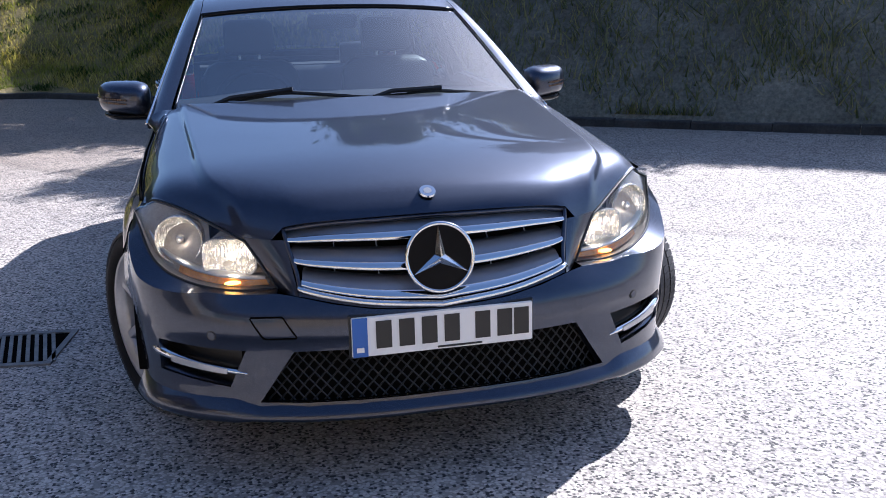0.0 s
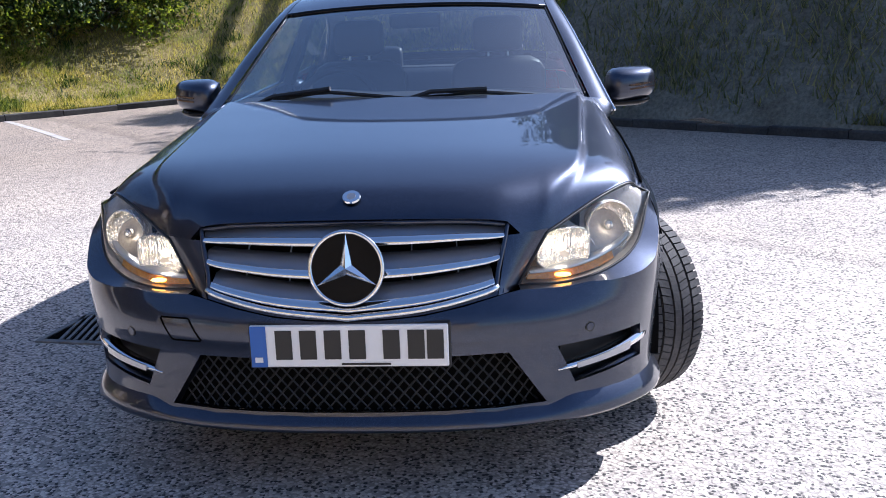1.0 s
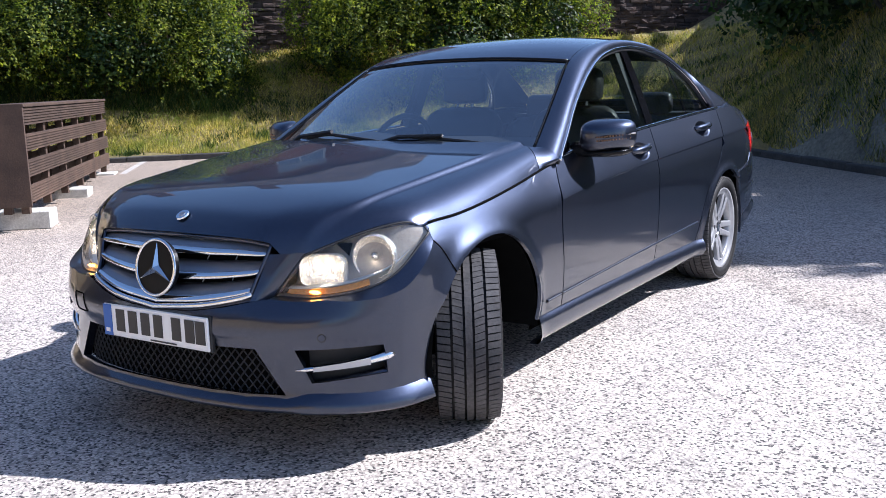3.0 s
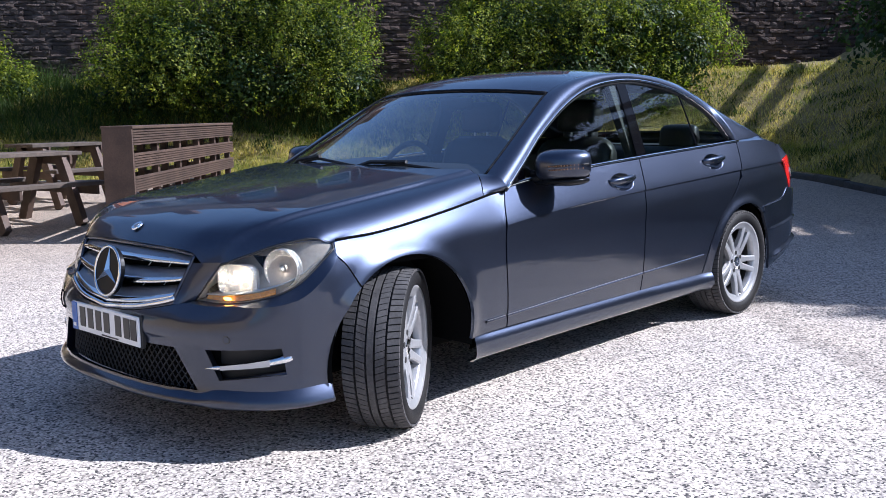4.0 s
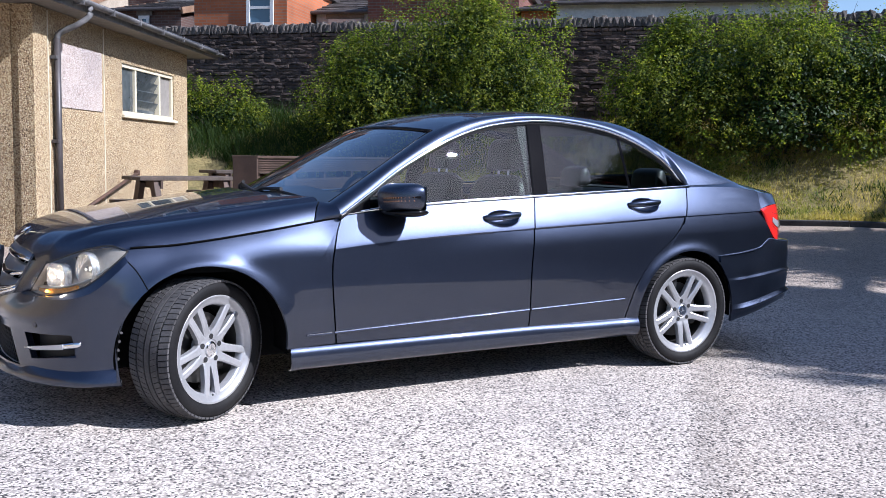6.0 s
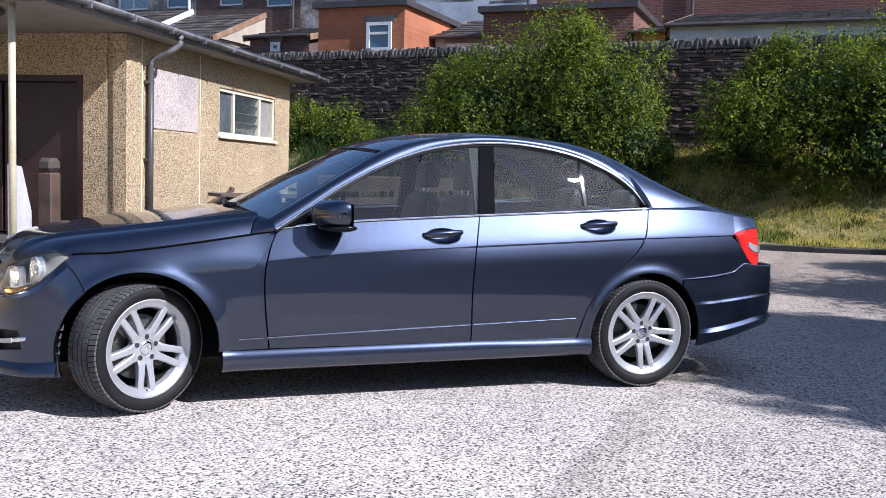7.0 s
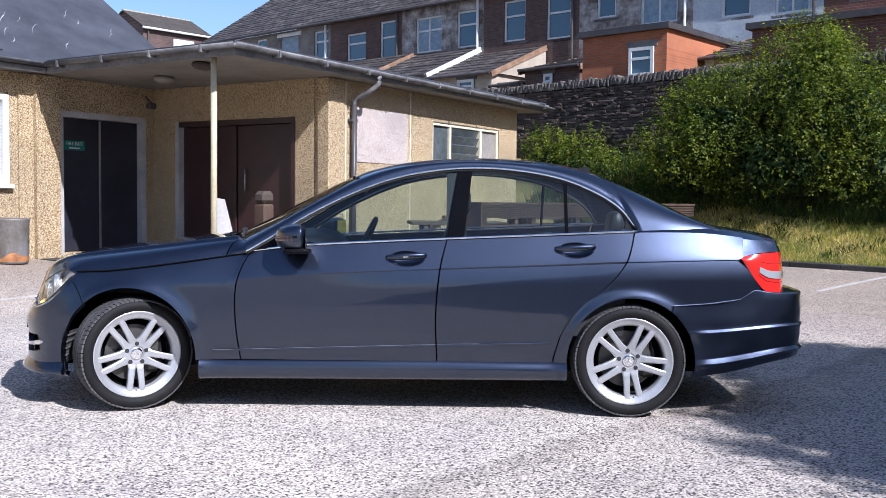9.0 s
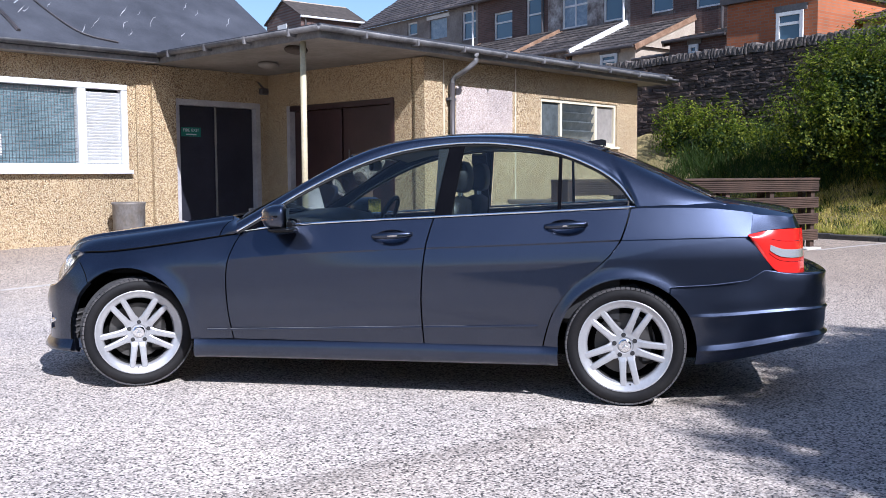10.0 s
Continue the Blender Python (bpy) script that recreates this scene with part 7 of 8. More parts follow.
while x < 9.5:
    wd = rng.uniform(0.06, 0.13)
    h = rng.uniform(0.16, 0.21)
    ob = new("coping_stone", cop_mesh[int(rng.integers(8))])
    ob.parent = WALL
    ob.matrix_basis = Matrix.Translation((x + wd / 2, 0.17, 3.81 + h / 2)) @ Matrix.Rotation(rng.uniform(-0.05, 0.14), 4, "Y") @ Matrix.Diagonal((wd, 0.42, h, 1))
    x += wd * 1.02

# ---- shrubs, trees, grass ----
def crown_points(rng, lobes, n, fill=0.35):
    """Points and outward ways of leaves, gathered near the skins of several overlapping lobes."""
    c = np.array([l[:3] for l in lobes], float)
    r = np.array([l[3:6] for l in lobes], float)
    w = np.prod(r, 1) ** 0.5
    pick = rng.choice(len(lobes), n, p=w / w.sum())
    d = rng.normal(size=(n, 3))
    d /= np.linalg.norm(d, axis=1, keepdims=True)
    # twig clumps: leaves drawn towards nearby centres
    q = 1 - fill * rng.random(n) ** 2
    lump = 1 + 0.24 * np.sin(d[:, 0] * 7 + pick) * np.sin(d[:, 1] * 6 + 2 * pick) + 0.15 * np.sin(d[:, 2] * 11 + d[:, 0] * 9)
    p = c[pick] + d * r[pick] * (q * lump)[:, None]
    cl = p + rng.normal(size=(n, 3)) * 0.02
    nr = d * 0.9 + rng.normal(size=(n, 3)) * 0.40 + np.array((0, 0, 0.35))
    return cl, nr / np.linalg.norm(nr, axis=1, keepdims=True)


def make_shrub(name, m, lobes, n, size, mat, label, cat, seed, trunk=0.0, shoots=72):
    rng = np.random.default_rng(seed)
    T = thing(name, m, label, cat)
    # shoots that break the outline
    tips = []
    for _ in range(shoots):
        l = lobes[int(rng.integers(len(lobes)))]
        d = rng.normal(size=3) + np.array((0, 0, 0.7))
        d /= np.linalg.norm(d)
        c_ = np.array(l[:3]) + d * np.array(l[3:6]) * rng.uniform(0.85, 1.1)
        r_ = rng.uniform(0.16, 0.40) * min(1.3, np.mean(l[3:6]) + 0.3)
        tips.append((*c_, r_, r_, r_ * 1.35))
    heart = lobes
    lobes = [*lobes, *tips]
    # sprigs: each carries a handful of leaves
    base, nr = crown_points(rng, lobes, n // 7)
    tip = nr * 0.5 + rng.normal(size=nr.shape) * 0.4 + np.array((0, 0, 0.45))
    tip /= np.linalg.norm(tip, axis=1, keepdims=True)
    k = 7
    t = np.tile(np.linspace(0, 1, k), len(base))[:, None]
    L = np.repeat(rng.uniform(0.5, 1.5, len(base)), k)[:, None] * size * 2.6
    P = np.repeat(base, k, 0) + np.repeat(tip, k, 0) * t * L + rng.normal(size=(len(base) * k, 3)) * size * 0.45
    Nn = np.repeat(nr, k, 0) * 0.95 + rng.normal(size=(len(P), 3)) * 0.36 + np.array((0, 0, 0.35))
    Nn /= np.linalg.norm(Nn, axis=1, keepdims=True)
    leaves("crown", P, Nn, size * rng.uniform(0.6, 1.25, len(P)), mat, T, rng)
    # dense leaves within, coloured dark for the crown's inner shade, then the stems
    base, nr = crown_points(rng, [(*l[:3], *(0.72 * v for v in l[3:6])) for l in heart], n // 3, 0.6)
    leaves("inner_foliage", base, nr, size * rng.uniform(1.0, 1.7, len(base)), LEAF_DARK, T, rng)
    bm = bmesh.new()
    for l in heart:
        a = Vector((l[0] * 0.25, l[1] * 0.25, trunk if trunk else 0.0))
        b = Vector(l[:3])
        mid = (a + b) / 2 + Vector((rng.uniform(-0.2, 0.2), rng.uniform(-0.2, 0.2), 0.1))
        rr_ = 0.028 if not trunk else 0.07
        rod(bm, a, mid, rr_, rr_ * 0.8, 7)
        rod(bm, mid, b, rr_ * 0.8, rr_ * 0.35, 7)
        for _ in range(6):
            e = b + Vector(rng.normal(size=3)) * 0.5 * np.mean(l[3:6])
            rod(bm, mid.lerp(b, rng.uniform(0.2, 0.9)), e, rr_ * 0.35, rr_ * 0.1, 5)
    part("branch_work", bm, BARK, T)
    if trunk:
        bm = bmesh.new()
        rod(bm, (0, 0, -0.3), (0.03, 0, trunk * 0.5), 0.17, 0.13, 12)
        rod(bm, (0.03, 0, trunk * 0.5), (0, 0, trunk + 0.1), 0.13, 0.09, 12)
        part("trunk", bm, BARK, T)
    return T


def on_bank(k, s):
    """A place on the bank: k metres along the stone wall's kerb, s behind it."""
    p = KA + DA * k + Vector((-DA.y, DA.x, 0)) * s
    return Matrix.Translation((p.x, p.y, ground_z(p.x, p.y) - 0.12 + bank_z(s, 0)))


def on_bank_b(k, s):
    p = CORNER + DB * k + Vector((-DB.y, DB.x, 0)) * s
    return Matrix.Translation((p.x, p.y, ground_z(p.x, p.y) - 0.15 + max(bank_z(s, 0, rise_at(42 + (k - 2.4) / 0.4)), crest_z(p.x, p.y) - ground_z(p.x, p.y))))


RW = Matrix.Rotation(math.atan2(DA.y, DA.x), 4, "Z")
make_shrub("shrub", on_bank(-2.4, 2.15) @ RW, [(-1.9, 0, 0.75, 0.95, 0.9, 0.9), (-0.9, -0.2, 1.35, 1.1, 1.0, 0.95), (0.3, 0.1, 1.9, 1.15, 0.95, 1.0), (1.3, 0.0, 1.55, 1.05, 0.95, 1.0), (1.9, 0, 0.75, 0.75, 0.9, 0.85), (0.3, -0.5, 0.8, 1.6, 0.8, 0.8), (-1.6, 0.2, 1.5, 0.75, 0.7, 0.6), (0.75, 0.1, 2.55, 0.45, 0.4, 0.4)], 62000, 0.058, LEAF, "large rounded green shrub on the grass bank", "shrub", 21)
make_shrub("shrub", on_bank(3.6, 2.3) @ RW, [(-1.9, 0, 0.8, 0.95, 0.9, 0.8), (-1.0, 0.1, 1.5, 1.0, 0.9, 0.75), (0.2, 0, 1.55, 1.1, 1.0, 0.85), (1.3, 0.1, 1.6, 1.05, 0.9, 0.8), (2.1, 0, 1.0, 0.85, 0.9, 0.85), (0.2, -0.4, 0.7, 1.8, 0.8, 0.7), (-1.65, 0.1, 1.85, 0.35, 0.3, 0.45)], 62000, 0.058, LEAF, "broad green shrub against the stone wall", "shrub", 22)
make_shrub("shrub", on_bank(-7.6, 3.0) @ RW, [(-0.7, 0, 0.35, 0.75, 0.45, 0.5), (0.2, 0, 0.3, 0.7, 0.5, 0.45), (0.8, 0, 0.15, 0.4, 0.4, 0.3)], 8000, 0.065, LEAF, "low green shrub below the stone wall", "shrub", 23)
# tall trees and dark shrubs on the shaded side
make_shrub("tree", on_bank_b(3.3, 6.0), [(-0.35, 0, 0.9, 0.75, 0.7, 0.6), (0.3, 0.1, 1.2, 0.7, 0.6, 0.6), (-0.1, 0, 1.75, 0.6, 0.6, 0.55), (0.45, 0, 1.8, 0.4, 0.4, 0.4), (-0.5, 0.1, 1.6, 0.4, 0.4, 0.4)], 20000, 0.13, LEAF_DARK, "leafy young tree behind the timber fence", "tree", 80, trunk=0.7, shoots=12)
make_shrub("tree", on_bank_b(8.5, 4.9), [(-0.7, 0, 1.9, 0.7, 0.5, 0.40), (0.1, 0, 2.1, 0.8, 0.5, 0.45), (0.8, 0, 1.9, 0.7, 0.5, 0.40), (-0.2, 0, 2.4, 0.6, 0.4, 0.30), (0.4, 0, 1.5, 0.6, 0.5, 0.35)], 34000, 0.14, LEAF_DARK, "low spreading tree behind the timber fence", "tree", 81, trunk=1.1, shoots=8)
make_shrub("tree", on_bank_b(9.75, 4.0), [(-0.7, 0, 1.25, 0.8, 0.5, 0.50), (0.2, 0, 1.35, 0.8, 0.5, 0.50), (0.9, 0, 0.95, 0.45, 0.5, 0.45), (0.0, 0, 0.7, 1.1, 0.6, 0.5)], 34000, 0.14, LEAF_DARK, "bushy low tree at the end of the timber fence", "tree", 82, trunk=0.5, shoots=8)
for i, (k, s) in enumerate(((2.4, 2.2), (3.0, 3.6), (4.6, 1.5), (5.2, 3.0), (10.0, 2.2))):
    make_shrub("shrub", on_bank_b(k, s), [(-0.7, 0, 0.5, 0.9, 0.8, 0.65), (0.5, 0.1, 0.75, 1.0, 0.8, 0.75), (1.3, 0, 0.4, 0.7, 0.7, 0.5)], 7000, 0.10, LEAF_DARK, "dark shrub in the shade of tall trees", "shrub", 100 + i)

make_shrub("sapling", on_bank_b(10.95, 3.45), [(0, 0, 0.45, 0.10, 0.10, 0.35), (0.03, 0, 0.95, 0.09, 0.09, 0.35), (0, 0.02, 1.40, 0.06, 0.06, 0.25)], 900, 0.07, LEAF_DARK, "slender sapling on the shaded bank", "sapling", 131)

# two-board timber fence on the upper crest
FENCE_DIR = Vector((0.630, -0.776, 0))
FM = Matrix.Translation((-0.93, 15.94, CREST_Z)) @ Matrix.Rotation(math.atan2(FENCE_DIR.y, FENCE_DIR.x), 4, "Z")
FENCE = thing("timber_fence", FM, "weathered two-board timber fence on top of the shaded bank", "fence")
for u in np.arange(-2.0, 10.1, 4.0):
    part("post", nbox(u - 0.06, u + 0.06, -0.02, 0.10, -0.45, 1.05, bevel=0.01), GREY_WOOD, FENCE)
for h in (0.33, 0.82):
    for u in np.arange(-6.0, 7, 4.0):
        part("board", nbox(u + 0.004, u + 3.996, -0.06, -0.022, h - 0.105, h + 0.105, bevel=0.006), GREY_WOOD, FENCE)


def grass_blades(name, count, place, mat, seed, h0, h1, width):
    g = np.random.default_rng(seed)
    P = place(g, count)
    a = g.uniform(0, 2 * math.pi, count)
    h = g.uniform(h0, h1, count) * (0.55 + 0.9 * g.random(count) ** 2)
    side = np.stack([np.cos(a), np.sin(a), np.zeros(count)], 1) * width * g.uniform(0.6, 1.4, count)[:, None]
    lean = np.stack([g.normal(size=count) * 0.45, g.normal(size=count) * 0.45, np.ones(count)], 1)
    tip = P + lean * h[:, None]
    v = np.stack([P - side, P + side, tip], 1).reshape(-1, 3)
    me = bpy.data.meshes.new(name)
    me.vertices.add(3 * count)
    me.vertices.foreach_set("co", v.ravel())
    me.loops.add(3 * count)
    me.loops.foreach_set("vertex_index", np.arange(3 * count))
    me.polygons.add(count)
    me.polygons.foreach_set("loop_start", np.arange(0, 3 * count, 3))
    me.update()
    me.validate()
    me.materials.append(mat)
    return new(name, me)


nkw = len(kerb_way)


def bank_places(lo, hi, s0, s1):
    def f(g, n):
        i = g.uniform(lo, hi, n)
        s = g.uniform(s0, s1, n)
        cl = np.sin(i * 1.3 + s * 3) + np.sin(i * 0.7 - s * 2.1)
        s = np.clip(s + 0.12 * cl, s0, s1)
        out = []
        for a, b in zip(i, s):
            j = int(min(a, nkw - 2))
            p, q = bank_point(j, b), bank_point(j + 1, b)
            out.append(p.lerp(q, a - j))
        return np.array([tuple(p) for p in out])
    return f


G1 = grass_blades("bank_grass", 170000, bank_places(8, 50, 0.12, 4.2), GRASS, 5, 0.03, 0.115, 0.006)
tagged(G1, "dry yellow-green grass on the bank", "grass", kind="stuff")
# blades where the bank lies in shade, darkened by colour as well
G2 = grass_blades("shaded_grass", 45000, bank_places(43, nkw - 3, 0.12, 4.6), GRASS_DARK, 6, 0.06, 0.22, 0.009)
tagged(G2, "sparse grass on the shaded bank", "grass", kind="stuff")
WEED = leaf_mat("weeds", [(0.014, 0.034, 0.006), (0.034, 0.062, 0.012), (0.075, 0.105, 0.026)], 0.6, 0.35)


def strip_places(a, b, wd):
    def f(g, n):
        t = g.random(n)
        p = np.outer(1 - t, a) + np.outer(t, b) + g.normal(size=(n, 2)) * wd
        return np.array([(x, y, ground_z(x, y) - 0.01) for x, y in p])
    return f


p0, p1 = B @ Vector((5.4, WA - 0.1, 0)), B @ Vector((6.6, WA - 0.12, 0))
W1 = grass_blades("wall_weeds", 1500, strip_places((p0.x, p0.y), (p1.x, p1.y), 0.07), WEED, 8, 0.08, 0.34, 0.008)
tagged(W1, "green weeds at the foot of the wall", "weeds", kind="stuff")
def clump_places(lo, hi, s0, s1, per):
    def f(g, n):
        m_ = n // per + 1
        i, s = np.repeat(g.uniform(lo, hi, m_), per)[:n], np.repeat(g.uniform(s0, s1, m_), per)[:n]
        i, s = np.clip(i + g.normal(size=n) * 0.22, lo, hi), np.clip(s + g.normal(size=n) * 0.075, s0, s1)
        out = []
        for a, b in zip(i, s):
            j = int(min(a, nkw - 2))
            out.append(tuple(bank_point(j, b).lerp(bank_point(j + 1, b), a - j)))
        return np.array(out)
    return f


W3 = grass_blades("weed_clumps", 22000, clump_places(8, 50, 0.15, 3.6, 70), WEED, 12, 0.03, 0.13, 0.010)
tagged(W3, "low dark green weed clumps in dry grass", "weeds", kind="stuff")
W2 = grass_blades("bank_weeds", 16000, bank_places(5, 25, 1.7, 3.7), WEED, 9, 0.12, 0.5, 0.008)
tagged(W2, "tall green weeds below the stone wall", "weeds", kind="stuff")


# ---- terrace above the wall; own axes: x along the terrace, y away from the car ----
TM = Matrix.Rotation(radians(48.5), 4, "Z")


def brick_mat(name, a, b, mortar):
    m, nt, bs_ = node_mat(name)
    co = nt.nodes.new("ShaderNodeTexCoord").outputs["Object"]
    mp = nt.nodes.new("ShaderNodeMapping")
    mp.inputs["Rotation"].default_value = (radians(90), 0, 0)
    nt.links.new(co, mp.inputs[0])
    br = nt.nodes.new("ShaderNodeTexBrick")
    br.inputs["Scale"].default_value = 1.0
    br.inputs["Brick Width"].default_value, br.inputs["Row Height"].default_value, br.inputs["Mortar Size"].default_value = 0.225, 0.075, 0.008
    br.inputs["Color1"].default_value, br.inputs["Color2"].default_value, br.inputs["Mortar"].default_value = (*a, 1), (*b, 1), (*mortar, 1)
    nt.links.new(mp.outputs[0], br.inputs["Vector"])
    wear = ramp_node(nt, noise_node(nt, co, 0.8, 6), [(0.3, (0.7, 0.7, 0.72)), (0.7, (1.15, 1.12, 1.1))])
    nt.links.new(mix_node(nt, 1.0, br.outputs[0], wear, "MULTIPLY"), bs_.inputs["Base Color"])
    bs_.inputs["Roughness"].default_value = 0.9
    return m


BR_DARK = brick_mat("sooty_brick", (0.075, 0.042, 0.034), (0.12, 0.068, 0.055), (0.115, 0.10, 0.095))
BR_RED = brick_mat("dark_red_brick", (0.13, 0.042, 0.028), (0.17, 0.066, 0.047), (0.15, 0.13, 0.115))
BR_ORANGE = brick_mat("orange_brick", (0.34, 0.10, 0.034), (0.40, 0.13, 0.05), (0.25, 0.165, 0.115))
RENDER_GREY = surface("grey_render", (0.14, 0.125, 0.115), (0.24, 0.225, 0.21), 1.2, 15, 0.3, 0.9, 0.05, bump=0.2, bump_scale=20)
RENDER_PEEL = surface("peeling_render", (0.10, 0.07, 0.06), (0.46, 0.44, 0.42), 2.2, 9, 0.5, 0.9, 0.05, bump=0.3, bump_scale=12)
RENDER_WHITE = surface("pale_render", (0.38, 0.41, 0.46), (0.52, 0.55, 0.58), 1.5, 15, 0.2, 0.85, 0.05)
RENDER_CREAM = surface("cream_render", (0.32, 0.265, 0.20), (0.43, 0.365, 0.29), 1.5, 15, 0.2, 0.85, 0.05)
SLATE = surface("roof_slate", (0.038, 0.032, 0.030), (0.115, 0.098, 0.088), 3, 14, 0.5, 0.6, 0.15, bump=0.4, bump_scale=14)
shade_by_island(SLATE, [(0, (0.55, 0.53, 0.52)), (0.8, (1.15, 1.12, 1.08)), (1, (1.9, 1.85, 1.8))])
HOUSE_PANE = plain("reflecting_pane", (0.06, 0.11, 0.16), 0.06, 0.0, 0.6)
BLIND = surface("pale_curtain", (0.16, 0.24, 0.32), (0.30, 0.38, 0.45), 6, 30, 0.3, 0.5, 0.1)
VERGE_BROWN = surface("old_brown_verge", (0.16, 0.085, 0.045), (0.30, 0.19, 0.12), 3, 20, 0.3, 0.8, 0.1)
FAC, EAVE_Z = 23.5, 8.78


def slate_roof(parent, x0, x1, y0, z0, y1, z1, rows_, name="roof"):
    """A slope with its courses lapped one over the other."""
    bm = bmesh.new()
    for r in range(rows_):
        f0, f1 = r / rows_, (r + 1.12) / rows_
        a, b = (y0 + (y1 - y0) * f0, z0 + (z1 - z0) * f0 + 0.03), (y0 + (y1 - y0) * min(f1, 1), z0 + (z1 - z0) * min(f1, 1))
        n = max(2, int((x1 - x0) / 0.3))
        for i in range(n):
            xa, xb = x0 + (x1 - x0) * i / n, x0 + (x1 - x0) * (i + 1) / n - 0.012
            dz = 0.006 * math.sin(i * 12.9 + r * 4.1)
            vs = [bm.verts.new(p) for p in ((xa, a[0], a[1] + dz), (xb, a[0], a[1] + dz), (xb, b[0], b[1] + dz), (xa, b[0], b[1] + dz), (xa, a[0], a[1] - 0.025), (xb, a[0], a[1] - 0.025))]
            bm.faces.new(vs[:4])
            bm.faces.new((vs[4], vs[5], vs[1], vs[0]))
    ob = part(name, bm, SLATE, parent)
    ob["kind"] = "stuff"
    part("roof_deck", nbox(x0, x1, 0, math.hypot(y1 - y0, z1 - z0), -0.06, -0.03, m=Matrix.Translation((0, y0, z0)) @ Matrix.Rotation(math.atan2(z1 - z0, y1 - y0), 4, "X")), MORTAR, parent)
    return ob


def house_window(parent, x0, x1, z0, z1, y, bars=1, curtain=False, ajar=False):
    win = part("window", nbox(x0, x1, y - 0.02, y + 0.02, z0, z1), BLIND if curtain else HOUSE_PANE, parent)
    t = 0.07
    for a, b, c, d in ((x0 - 0.02, x1 + 0.02, z1 - t, z1 + 0.02), (x0 - 0.02, x1 + 0.02, z0 - 0.02, z0 + t), (x0 - 0.02, x0 + t, z0 + t, z1 - t), (x1 - t, x1 + 0.02, z0 + t, z1 - t)):
        part("frame", nbox(a, b, y - 0.07, y - 0.022, c, d), WHITE_PAINT, win)
    if bars >= 1:
        zm = z0 + (z1 - z0) * 0.62
        part("glazing_bar", nbox(x0 + t, x1 - t, y - 0.06, y - 0.022, zm - 0.035, zm + 0.035), WHITE_PAINT, win)
    if bars >= 2:
        xm = (x0 + x1) / 2
        part("glazing_bar", nbox(xm - 0.03, xm + 0.03, y - 0.065, y - 0.024, z0 + t, z1 - t), WHITE_PAINT, win)
    part("sill", nbox(x0 - 0.1, x1 + 0.1, y - 0.14, y - 0.0, z0 - 0.12, z0 - 0.03), RENDER_GREY, win)
    part("lintel", nbox(x0 - 0.1, x1 + 0.1, y - 0.035, y - 0.0, z1 + 0.03, z1 + 0.19), RENDER_GREY, win)


TERRACE = [(-37.2, -27.4, RENDER_GREY, [(-32.7, -31.9, 8.0, 8.6, 0), (-30.9, -29.6, 7.6, 8.5, 9), (-28.5, -27.55, 7.3, 8.55, 1)]),
           (-27.4, -23.0, BR_DARK, [(-26.35, -25.15, 7.05, 8.2, 1), (-24.3, -23.25, 6.75, 8.5, 1)]),
           (-23.0, -18.7, RENDER_PEEL, [(-22.25, -20.85, 7.0, 8.4, 2), (-20.05, -19.05, 7.0, 8.4, 1)]),
           (-18.7, -14.4, BR_DARK, [(-17.75, -16.75, 7.0, 8.5, 1), (-15.8, -14.75, 6.9, 8.4, 1)]),
           (-14.4, -10.1, RENDER_PEEL, [(-13.7, -12.95, 7.4, 8.4, 0), (-12.0, -10.65, 6.98, 8.4, 7)]),
           (-10.1, -6.0, RENDER_WHITE, [(-9.15, -8.2, 6.9, 8.3, 1), (-7.45, -6.4, 6.8, 8.2, 7)]),
           (-6.0, -1.0, BR_RED, [(-5.2, -3.9, 7.0, 8.3, 1), (-2.6, -1.5, 7.0, 8.3, 1)]),
           (-1.0, 6.0, BR_RED, [(0.4, 2.0, 6.9, 8.2, 2), (3.4, 4.6, 6.9, 8.2, 1)])]
names = {"grey_render": "grey rendered", "sooty_brick": "sooty dark brick", "peeling_render": "peeling grey rendered", "pale_render": "pale rendered", "dark_red_brick": "dark red brick"}
